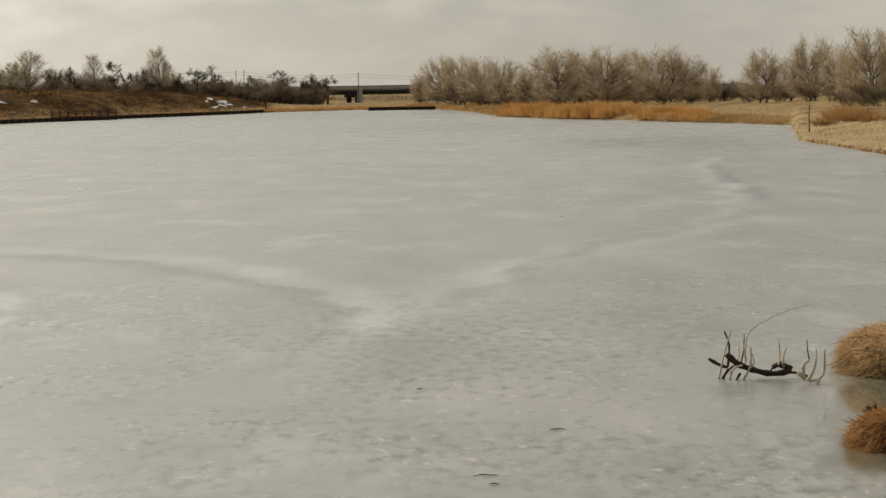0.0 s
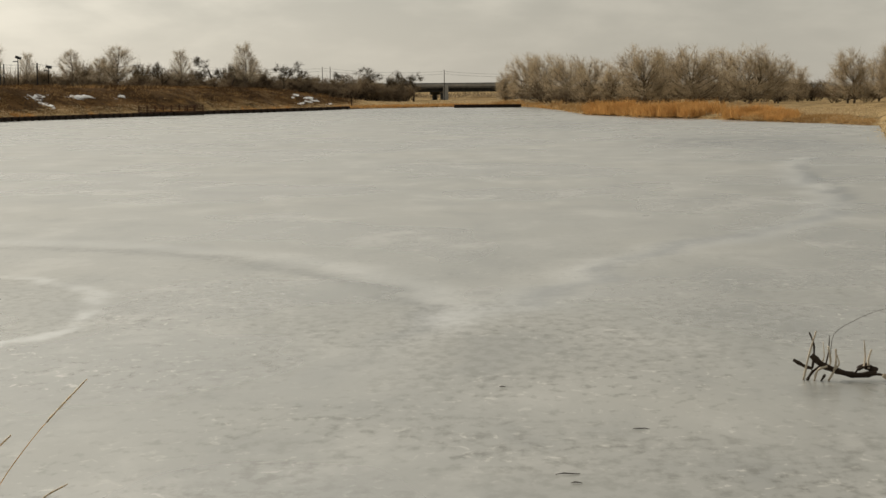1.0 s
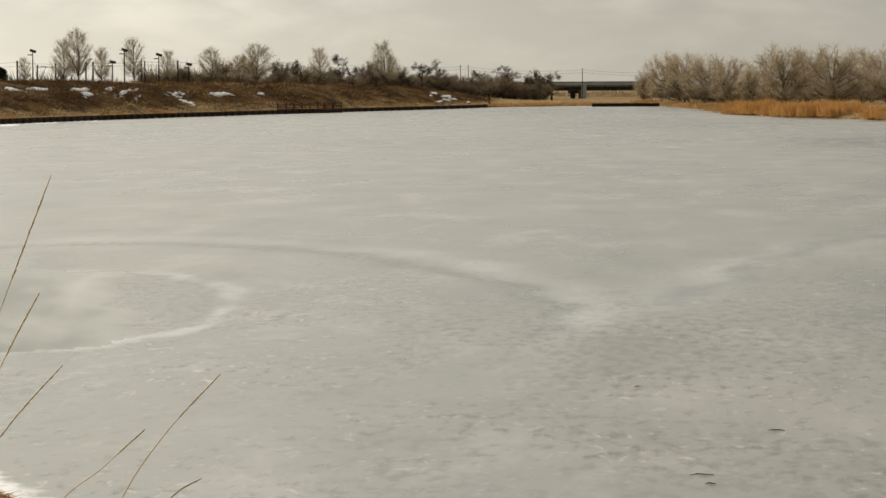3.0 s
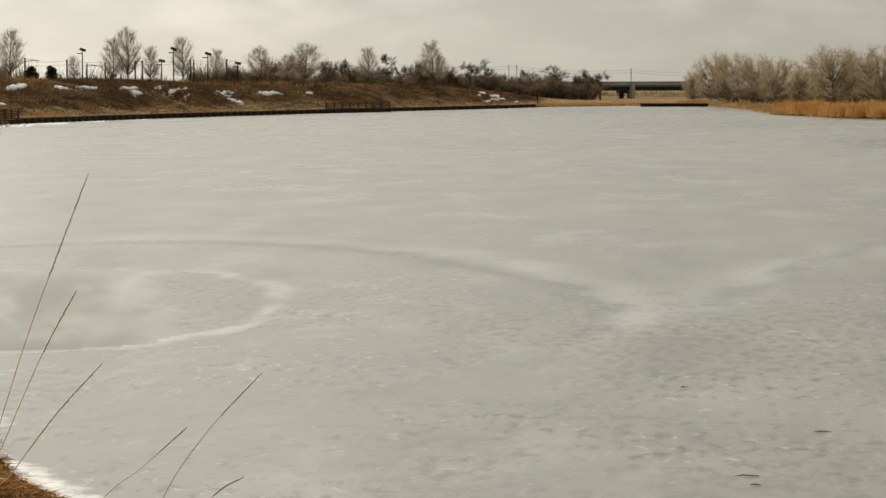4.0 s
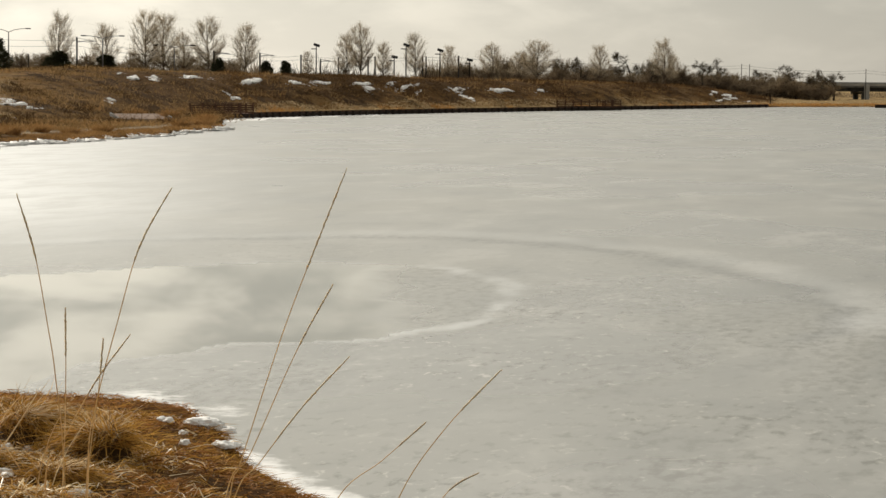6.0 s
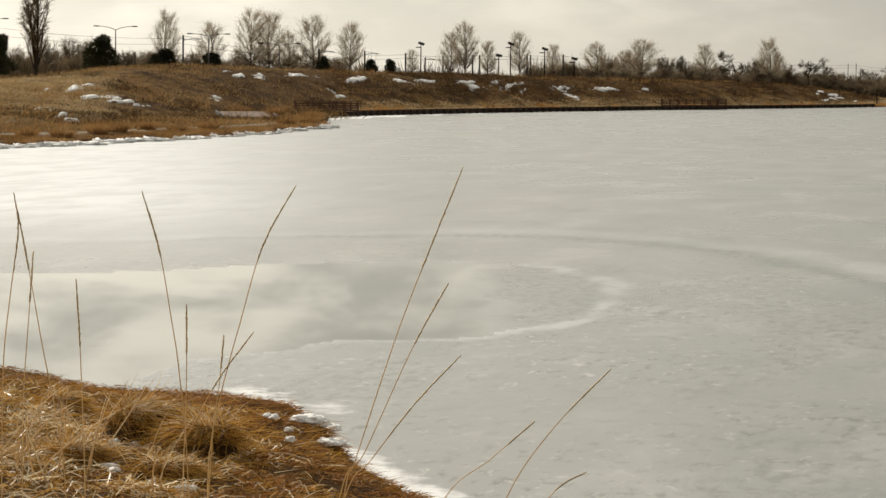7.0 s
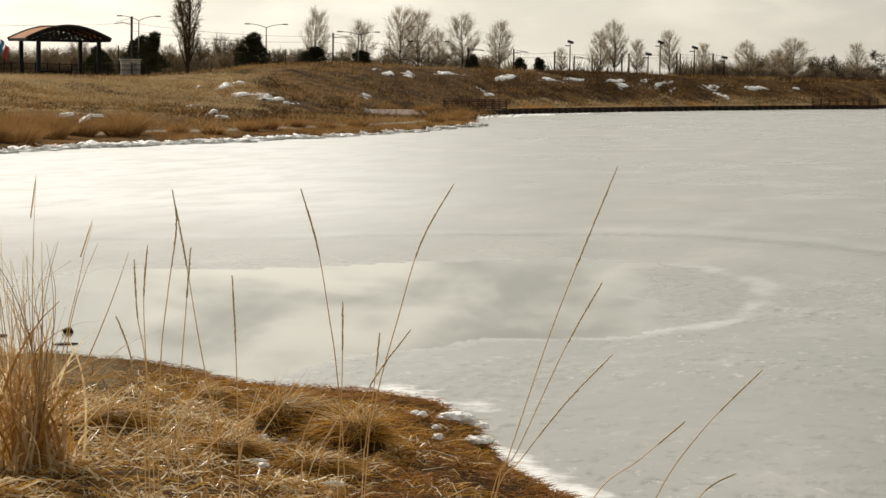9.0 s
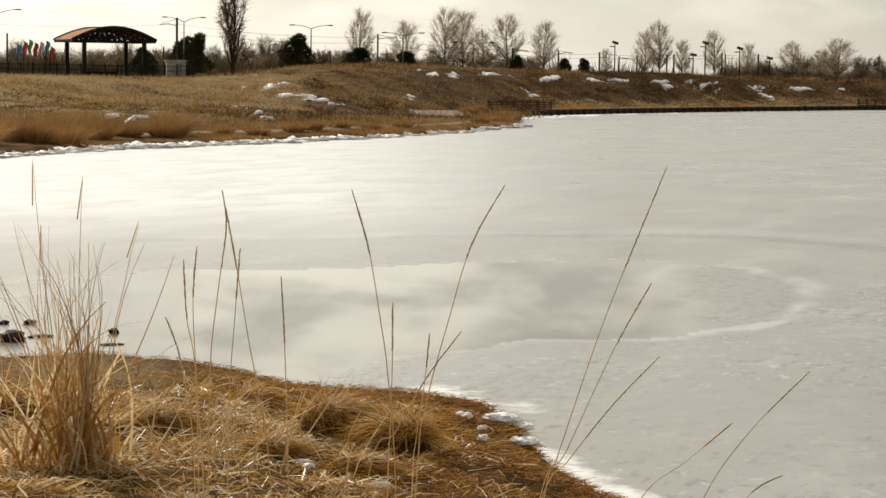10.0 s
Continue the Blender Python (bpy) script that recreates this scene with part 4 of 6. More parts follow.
def scatter(n, az0, az1, d0, d1, size, keep=None):
    """Spots on the far land between two azimuths, d0 to d1 metres beyond the shore."""
    az = RNG.uniform(az0, az1, n)
    _, far = shores(az)
    r = far + RNG.uniform(d0, d1, n)
    x, y = r * np.sin(np.radians(az)), r * np.cos(np.radians(az))
    ok = np.ones(n, bool) if keep is None else keep(az, r - far, x, y)
    ok &= snow_cover(az, r) < 0.30
    ok &= (np.abs(r - far - 7.5) > 1.5) | (az > -16.9)
    ok &= (np.abs(az - LANDING[0]) > 0.55) | (r < LANDING[1] - 17) | (r > LANDING[1] + 5)
    z = height(az, r)
    return np.stack([x, y, z, RNG.uniform(*size, n)], -1)[ok]


def clumped(scale, level, seed):
    return lambda az, d, x, y: fnoise(x, y, scale, seed, 3) > level


def sized(spots, scale, seed, lo=0.35, hi=1.5):
    """Let the size of the clumps rise and fall over the ground."""
    n = fnoise(spots[:, 0], spots[:, 1], scale, seed, 3)
    spots[:, 3] *= lo + (hi - lo) * smooth((n - 0.3) / 0.4)
    return spots


tufts("reed_grass", sized(scatter(2700, 1.35, 6.15, 0.6, 12, (0.6, 1.05), clumped(0.11, 0.34, 40)), 0.16, 50, 0.6, 1.45), 1.05, 0.045, 20, 0.32, REED, "band of tall orange dry reeds along the shore", "reeds")
tufts("reed_grass", sized(scatter(520, -1.8, 1.4, 1, 12, (0.5, 1.0), clumped(0.09, 0.44, 41)), 0.12, 51), 0.8, 0.08, 12, 0.4, GOLD_GRASS, "dry golden reeds on the far shore", "reeds")
tufts("shore_grass", sized(scatter(1100, -29.5, -16.62, 0.3, 6.0, (0.5, 1.1), clumped(0.3, 0.46, 42)), 0.35, 52, 0.3, 1.25), 0.28, 0.02, 26, 0.3, RUST_GRASS, "orange brown grass along the snowy shore", "grass", 0.5)
tufts("shore_grass", scatter(300, -15.8, -4.0, 3.0, 7.0, (0.4, 0.9), clumped(0.12, 0.54, 43)), 0.75, 0.06, 16, 0.35, REED, "orange grass behind the boardwalk", "grass", 0.4)
for az0, az1, d0, d1, k, gold in ((-29.5, -16.6, 6, 105, 1.0, 5600), (-17.0, -4.0, 7, 38, 1.15, 1500)):
    tufts("hill_grass", sized(scatter(8000, az0, az1, d0, d1, (0.5, 1.2), clumped(0.12, 0.32, 44)), 0.2, 53, 0.4, 1.6), 0.26 * k, 0.045 * k, 6, 0.5, HILL_GRASS if gold > 3000 else BROWN_GRASS, "dry brown grass on the slope", "grass", 0.9)
    tufts("scrub", sized(scatter(4200, az0, az1, d0 + 7, d1, (0.6, 1.3), clumped(0.16, 0.50, 46)), 0.3, 55, 0.5, 1.6), 0.30 * k, 0.035 * k, 16, 0.34, SCRUB, "low dark scrub on the slope", "scrub", 1.3)
    tufts("gold_grass", sized(scatter(gold, az0, az1, d0, d1, (0.5, 1.2), clumped(0.14, 0.42, 47)), 0.25, 56, 0.4, 1.6), 0.32 * k, 0.04 * k, 8, 0.4, GOLD_GRASS, "golden dry grass on the slope", "grass", 0.7)
tufts("shelf_grass", scatter(1500, -16.55, -4.0, 2.2, 11, (0.5, 1.0)), 0.30, 0.05, 12, 0.5, PALE_FIELD, "pale dry grass on the shelf behind the boardwalk", "grass", 0.6)
tufts("berm_brush", sized(scatter(900, -21.5, -4.0, 12, 80, (0.6, 1.3), clumped(0.2, 0.46, 57)), 0.3, 58, 0.6, 1.7), 0.55, 0.03, 34, 0.30, SCRUB, "dark brown knee-high brush on the berm", "scrub", 0.8)
tufts("berm_brush", sized(scatter(420, -27, -4.0, 9, 60, (0.6, 1.3), clumped(0.2, 0.50, 59)), 0.3, 60, 0.6, 1.6), 0.45, 0.03, 30, 0.28, RUST_GRASS, "rusty tufts of taller grass on the berm", "scrub", 0.5)
tufts("field_grass", scatter(5200, -29.5, -21.6, 34, 80, (0.5, 1.2), clumped(0.1, 0.40, 48)), 0.32, 0.04, 8, 0.5, PALE_FIELD, "pale dry grass of the upper field", "grass", 0.7)
tufts("field_grass", scatter(2600, -4.2, 7.9, 4, 60, (0.5, 1.2)), 0.30, 0.06, 9, 0.8, PALE_FIELD, "pale dry grass of the far field", "grass", 0.7)
tufts("field_grass", sized(scatter(1500, 5.2, 7.9, 0.4, 9, (0.5, 1.2)), 0.2, 62), 0.34, 0.04, 16, 0.4, GOLD_GRASS, "pale straw along the side shore", "grass", 0.6)
tufts("bank_grass", scatter(1800, 8.35, 13.5, 0.6, 30, (0.6, 1.2)), 0.20, 0.026, 20, 0.5, BANK_STRAW, "pale straw grass on the side bank", "grass", 0.9)
tufts("shore_grass", scatter(500, -4.2, 1.2, 0.2, 6, (0.5, 1.0)), 0.5, 0.08, 10, 0.5, REED, "low orange grass on the far shore", "grass", 0.5)


def reed_bush(az, r, wide, high, seed):
    """A rounded orange bush of bluestem standing by itself."""
    rng = np.random.default_rng(seed)
    n = 460
    root = thing("grass_bush", Matrix.Translation(at(az, r, ground_z(az, r) - 0.03)), "rounded orange bush of tall dry grass", "grass", "orange grass bushes by the path")
    an, t = rng.uniform(0, 2 * np.pi, n), np.sqrt(rng.uniform(0, 1, n))
    out = np.stack([np.cos(an), np.sin(an), np.zeros(n)], -1)
    d = out * (0.75 * t)[:, None] + np.array([0, 0, 1.0]) + rng.normal(size=(n, 3)) * 0.12
    d /= np.linalg.norm(d, axis=1)[:, None]
    ln = high * rng.uniform(0.55, 1.1, n)
    bend = out * (ln * 0.3 * t)[:, None]
    bend[:, 2] -= ln * 0.25 * t
    v, f = blades(out * (wide * 0.45 * t)[:, None], d, ln, rng.uniform(0.014, 0.030, n), bend, rng)
    part("tuft", mesh_of("tuft", v, f, RUST_GRASS), root)


for i, (az, d, w, h) in enumerate(((-27.2, 6, 1.5, 1.2), (-26.3, 5, 1.1, 0.9), (-24.75, 5, 0.9, 1.1), (-24.5, 9, 0.7, 0.9), (-23.4, 5, 0.8, 0.7), (-21.8, 6, 1.0, 0.8), (-21.4, 7, 1.2, 0.9), (-18.55, 46, 0.9, 1.0), (-17.75, 30, 0.9, 1.1),
                                   (-17.5, 5, 1.0, 0.8), (-17.0, 4, 1.0, 0.9), (-20.0, 5, 0.8, 0.6), (-28.3, 7, 1.4, 1.3), (-28.0, 12, 1.0, 1.0), (-16.9, 9, 0.8, 1.0), (-27.7, 5, 1.0, 1.0), (-26.9, 9, 1.2, 1.3), (-26.0, 8, 1.1, 1.1), (-25.6, 6, 1.0, 0.9), (-24.6, 6, 1.1, 1.3), (-22.6, 4, 0.9, 0.7), (-29.0, 5, 1.5, 1.3), (-20.7, 8, 1.0, 0.8), (-19.3, 5, 0.9, 0.7), (-27.0, 3, 1.2, 0.9), (-26.5, 11, 1.0, 1.2))):
    k = 1.15 if az < -24 else 0.9
    reed_bush(az, float(shores(np.array([az]))[1][0]) + d, w * k, h * k, 600 + i)
for i, (az, r, w, h) in enumerate(((9.1, 139, 1.3, 1.2), (9.45, 136, 1.5, 1.3), (9.3, 146, 1.2, 1.1), (8.75, 133, 0.8, 0.9), (9.9, 128, 1.3, 1.0))):
    reed_bush(az, r, w, h, 650 + i)

# ---- boardwalk and fishing decks ----


def frame_to(a, b):
    """A pose at a with x pointing to b, z up."""
    d = (b - a).normalized()
    m = Matrix((d, Vector((0, 0, 1)).cross(d), Vector((0, 0, 1)))).transposed().to_4x4()
    m.translation = a
    return m


def fishing_deck(a, b, depth, label):
    """A timber deck on posts in the ice, railed on the pond side and at one end."""
    L = (b - a).length
    root = thing("fishing_deck", frame_to(a, b), label, "deck", "fishing decks on the far shore")
    me = bm_mesh("deck_board", box(L, 0.145, 0.04, (0, 0, 0), 0.004), TIMBER)
    for i in range(int(depth / 0.15)):
        ob = part("deck_board", me, root)
        ob.location = (L / 2, 0.08 + 0.15 * i, 0.36)
    for y in (0.02, depth / 2, depth):
        part("joist", bm_mesh("joist", box(L, 0.09, 0.26, (L / 2, y, 0.21), 0.006), TIMBER_DARK), root)
    n = max(3, round(L / 1.25))
    pm = bm_mesh("post", box(0.11, 0.11, 1.36, (0, 0, 0.52), 0.008), TIMBER)
    for i in range(n + 1):
        ob = part("post", pm, root)
        ob.location = (L * i / n, 0.0, 0)
    m2 = max(2, round(depth / 1.2))
    for i in range(1, m2 + 1):
        ob = part("post", pm, root)
        ob.location = (L, depth * i / m2, 0)
    part("skirt", bm_mesh("skirt", box(L, 0.05, 0.30, (L / 2, -0.10, 0.17), 0.006), TIMBER_DARK), root)
    for z in (0.48, 0.66, 0.84, 1.02):
        part("rail", bm_mesh("rail", box(L, 0.035, 0.10, (L / 2, -0.06, z), 0.004), TIMBER), root)
        part("rail", bm_mesh("rail", box(0.035, depth, 0.115, (L + 0.06, depth / 2, z), 0.004), TIMBER), root)
    part("cap_rail", bm_mesh("cap_rail", box(L + 0.2, 0.17, 0.045, (L / 2, 0, 1.20), 0.006), TIMBER), root)
    part("cap_rail", bm_mesh("cap_rail", box(0.17, depth, 0.045, (L, depth / 2, 1.20), 0.006), TIMBER), root)
    return root


fishing_deck(at(-17.30, 196, 0.02), at(-15.86, 199, 0.02), 4.4, "dark timber fishing deck with horizontal rails at the snowy ice edge")
fishing_deck(at(-8.88, 283), at(-7.42, 290), 3.0, "long dark timber fishing deck with horizontal rails by the berm")

WALK_AZ, WALK_R = [-16.0, -13.1, -10.4, -8.25, -5.6, -4.05], [201, 230, 259, 284, 321, 350]


def boardwalk():
    root = thing("boardwalk", Matrix(), "long low dark timber boardwalk on posts along the ice", "boardwalk")
    pts = []
    az = np.linspace(-15.95, -4.05, 40)
    for a in az:
        pts.append(at(a, float(np.interp(a, WALK_AZ, WALK_R)), 0))
    stub = bm_mesh("post", box(0.26, 0.26, 0.62, (0, 0, 0.02), 0.02), TIMBER_DARK)
    for i in range(len(pts) - 1):
        a, b = pts[i], pts[i + 1]
        L = (b - a).length
        m = frame_to(a, b)
        for name, size, c, mat in (("fascia", (L - 0.02, 0.07, 0.24), (L / 2, 0, 0.19), TIMBER_DARK), ("curb", (L - 0.25, 0.12, 0.10), (L / 2, 0.06, 0.41), TIMBER),
                                   ("decking", (L - 0.01, 2.0, 0.05), (L / 2, 1.05, 0.335), TIMBER)):
            ob = part(name, bm_mesh(name, box(*size, c, 0.006), mat), root)
            ob.matrix_basis = m
        for k in range(2):
            ob = part("post", stub, root)
            ob.matrix_basis = m @ Matrix.Translation((L * (k + 0.5) / 2, -0.08, 0.1))
    return root


boardwalk()


def low_wall():
    a, b = at(-1.66, 360), at(-0.12, 358)
    root = thing("retaining_wall", frame_to(a, b), "low dark timber retaining wall at the far end of the ice", "wall")
    L = (b - a).length
    for i in range(5):
        part("sleeper", bm_mesh("sleeper", box(L / 5 - 0.03, 0.4, 0.40, (L * (i + 0.5) / 5, 0, 0.20), 0.02), TIMBER_DARK), root)
    part("coping", bm_mesh("coping", box(L, 0.5, 0.08, (L / 2, 0, 0.44), 0.01), TIMBER), root)


low_wall()

# ---- road bridge behind the trees ----


def bridge():
    a, b = at(-11.0, 470), at(-0.2, 490)
    root = thing("road_bridge", frame_to(a, b), "dark concrete road bridge on piers beyond the trees", "bridge")
    L = (b - a).length
    part("deck", bm_mesh("deck", box(L, 9, 0.35, (L / 2, 4.5, 3.05), 0.03), CONCRETE), root)
    for y in (0.5, 3.2, 5.8, 8.5):
        part("girder", bm_mesh("girder", box(L, 0.5, 0.75, (L / 2, y + 0.6, 2.5), 0.05), MAST_STEEL), root)
    part("barrier", bm_mesh("barrier", box(L, 0.25, 0.55, (L / 2, 0.12, 3.45), 0.05), PALE_WALL), root)
    part("barrier", bm_mesh("barrier", box(L, 0.25, 0.75, (L / 2, 8.88, 3.55), 0.05), CONCRETE), root)
    for i in range(7):
        x = L - 14.8 - 13.5 * i
        for y in (1.5, 7.5):
            part("pier", bm_mesh("pier", box(0.9, 0.9, 2.6, (x, y, 0.7), 0.12), CONCRETE), root)
        part("pier_cap", bm_mesh("pier_cap", box(1.2, 8.4, 0.5, (x, 4.8, 1.86), 0.06), CONCRETE), root)
        part("pilaster", bm_mesh("pilaster", box(1.0, 0.5, 3.9, (x, -0.3, 1.45), 0.08), PALE_WALL), root)
    part("abutment", bm_mesh("abutment", box(6, 10, 3.2, (L + 2.5, 4.5, 1.1), 0.1), CONCRETE), root)


bridge()


def far_bank(name, az0, az1, r, h, label):
    """A long low embankment, uneven on top, behind the bridge and the trees."""
    n = 60
    V, F = [], []
    for i in range(n + 1):
        a = az0 + (az1 - az0) * i / n
        hh = h * (0.75 + 0.5 * float(fnoise(np.array([a]), np.array([0.0]), 1.3, 8, 3)[0]))
        V += [at(a, r - 10, 0.1), at(a, r, hh), at(a, r + 6, hh), at(a, r + 20, 0.1)]
    for i in range(n):
        for k in range(3):
            q = 4 * i + k
            F.append((q, q + 4, q + 5, q + 1))
    ob = new(name, mesh_of(name, V, F, GROUND, True))
    return tagged(ob, label, "embankment", kind="structure")


far_bank("embankment", -12, 1.0, 560, 0.7, "brown embankment under the road bridge")


def backdrop_brush(az0, az1, r, top, n, seed, material=SHRUB):
    """A far hazy wood: fine upright twigs without number."""
    rng = np.random.default_rng(seed)
    az = rng.uniform(az0, az1, n)
    rr = r + rng.uniform(-12, 12, n)
    x, y = rr * np.sin(np.radians(az)), rr * np.cos(np.radians(az))
    h = top * (0.45 + 0.9 * fnoise(az, az * 0, 1.6, seed, 4)) * rng.uniform(0.55, 1.0, n)
    d = np.stack([rng.normal(size=n) * 0.4, rng.normal(size=n) * 0.3, np.ones(n)], -1)
    d /= np.linalg.norm(d, axis=1)[:, None]
    v, f = blades(np.stack([x, y, np.full(n, 0.2) + h * rng.uniform(0, 0.62, n)], -1), d, h * 0.5, rng.uniform(0.05, 0.13, n), rng.normal(size=(n, 3)) * 0.25, rng)
    ob = new("far_wood", mesh_of("far_wood", v, f, material))
    tagged(ob, "far bare brown woods on the horizon", "woods", kind="stuff")


backdrop_brush(-33, -15.5, 415, 7.8, 22000, 1)
backdrop_brush(-33, -10, 372, 6.2, 15000, 4, TWIG_DARK)
backdrop_brush(-12, -5.5, 445, 7.4, 20000, 2)
backdrop_brush(-5.6, -2.7, 445, 5.2, 8000, 6)
backdrop_brush(-3, 0.2, 620, 2.2, 1800, 3)
backdrop_brush(0.2, 14, 600, 5.0, 6500, 5)

# ---- lamps, poles and wires of the station road ----


def double_lamp(az, r, top, wide=2.3):
    z = ground_z(az, r)
    h = top - z
    root = thing("street_lamp", Matrix.Translation(at(az, r, z)) @ pose(0, 0, 0, 0, 0, -az), "tall grey double-armed street lamp", "street lamp", "double street lamps")
    part("pole", mesh_of("pole", *tube_path([(0, 0, -0.1), (0, 0, h * 0.5), (0, 0, h * 0.93)], [0.11, 0.09, 0.065], 8), GALV, True), root)
    for s in (-1, 1):
        arm = part("arm", mesh_of("arm", *tube_path([(0, 0, h * 0.92), (s * wide * 0.3, 0, h * 0.965), (s * wide * 0.7, 0, h * 0.995), (s * wide, 0, h)], [0.05, 0.045, 0.04, 0.04], 6), GALV, True), root)
        part("lamp_head", bm_mesh("lamp_head", box(0.75, 0.3, 0.14, (s * (wide + 0.2), 0, h), 0.05), STEEL), arm)


for spec in ((-21.39, 330, 9.7), (-19.28, 332, 8.9), (-17.66, 335, 7.8), (-24.29, 330, 10.5), (-28.5, 300, 10.4)):
    double_lamp(*spec)


def solar_lamp(az, r, top, turn):
    z = ground_z(az, r)
    h = top - z
    root = thing("solar_lamp", Matrix.Translation(at(az, r, z)) @ pose(0, 0, 0, 0, 0, -az), "path lamp with a tilted solar panel on its pole", "street lamp", "solar lamps on the berm")
    part("pole", mesh_of("pole", *tube_path([(0, 0, -0.1), (0, 0, h * 0.6), (0, 0, h - 0.2)], [0.085, 0.075, 0.06], 8), STEEL, True), root)
    part("solar_panel", bm_mesh("solar_panel", box(0.85, 0.6, 0.07, (0.05, 0, h - 0.05), 0.01, turn=pose(0, 0, 0, 30, turn, 0)), STEEL), root, "dark tilted solar panel")
    part("lamp_head", bm_mesh("lamp_head", box(0.65, 0.25, 0.12, (-0.35, 0, h - 0.55), 0.03), STEEL), root)


for spec in ((-14.42, 330, 7.95, 18), (-12.36, 330, 8.05, 20), (-11.58, 330, 7.4, 18), (-12.63, 332, 6.5, 10), (-10.9, 345, 6.3, 14)):
    solar_lamp(*spec)


def mast(az, r, top, thick, arm):
    z = ground_z(az, r)
    h = top - z
    root = thing("catenary_mast", Matrix.Translation(at(az, r, z)) @ pose(0, 0, 0, 0, 0, -az), "dark steel mast carrying overhead wires", "mast", "masts of the tramway")
    thick *= 0.72
    bm = bmesh.new()
    for s in (-1, 1):
        box(thick, thick * 0.22, h + 0.1, (0, s * thick * 0.4, h / 2 - 0.05), 0, bm)
    box(thick * 0.22, thick * 0.8, h + 0.1, (0, 0, h / 2 - 0.05), 0, bm)
    part("pole", bm_mesh("pole", bm, MAST_STEEL), root)
    part("base_plate", bm_mesh("base_plate", box(thick * 2, thick * 2, 0.06, (0, 0, 0.03), 0.01), MAST_STEEL), root)
    if arm:
        part("bracket", mesh_of("bracket", *tube_path([(0, 0, h * 0.86), (arm * 0.5, 0, h * 0.90), (arm, 0, h * 0.88)], [0.05, 0.045, 0.04], 6), GALV, True), root)
        part("stay", mesh_of("stay", *tube_path([(0, 0, h * 0.98), (arm * 0.9, 0, h * 0.9)], [0.025, 0.025], 5), GALV), root)


MASTS = [(-28.27, 300, 7.6, 0.3, 0), (-24.45, 320, 10.2, 0.42, -2.2), (-24.75, 320, 6.5, 0.25, 0), (-19.86, 322, 8.5, 0.3, 2.4), (-16.76, 335, 7.1, 0.28, 2.2), (-15.71, 335, 6.9, 0.26, 2.0), (-14.77, 345, 6.8, 0.3, 0),
         (-14.32, 350, 6.3, 0.26, 1.5), (-13.91, 350, 6.5, 0.28, 0), (-13.23, 350, 6.7, 0.3, 0), (-13.07, 350, 6.7, 0.3, 0), (-11.98, 350, 6.9, 0.3, 0), (-11.90, 352, 6.8, 0.24, 0), (-11.15, 352, 6.9, 0.3, 0), (-20.95, 330, 6.4, 0.2, 0),
         (-4.68, 470, 7.1, 0.16, 0), (-4.5, 470, 7.1, 0.16, 0), (-1.88, 478, 6.4, 0.18, 0)]
for spec in MASTS:
    mast(*spec)


def wires(name, nodes, label):
    """Sagging wires, one tube a span, through (azimuth, distance, height)."""
    root = thing(name, Matrix(), label, "cable")
    for k in range(len(nodes) - 1):
        a, b = at(*nodes[k]), at(*nodes[k + 1])
        pts = []
        for i in range(9):
            s = i / 8
            p = a.lerp(b, s)
            p.z -= 0.55 * 4 * s * (1 - s) * min(1, (b - a).length / 25)
            pts.append(p)
        part("span", mesh_of("span", *tube_path(pts, [0.02] * 9, 4), STEEL), root)


wires("overhead_wires", [(-29.5, 318, 9.3), (-24.45, 320, 9.4), (-19.86, 322, 8.1), (-16.76, 335, 6.9), (-14.77, 345, 6.6), (-13.23, 350, 6.6), (-11.98, 350, 6.7), (-11.15, 352, 6.7), (-8.8, 380, 6.9)], "overhead wires of the tramway")
wires("overhead_wires", [(-24.45, 320, 8.4), (-19.86, 322, 7.4), (-16.76, 335, 6.3), (-14.77, 345, 6.1), (-13.23, 350, 6.2), (-11.98, 350, 6.3), (-11.15, 352, 6.3)], "overhead wires of the tramway")
wires("power_line", [(-8.0, 460, 7.6), (-4.6, 470, 6.8), (-1.88, 478, 6.1), (1.0, 490, 5.9)], "power line beyond the trees")
wires("power_line", [(-8.0, 460, 7.1), (-4.6, 470, 6.3), (-1.88, 478, 5.6), (1.0, 490, 5.4)], "power line beyond the trees")


# ---- station shelter, fence, flags, shed ----


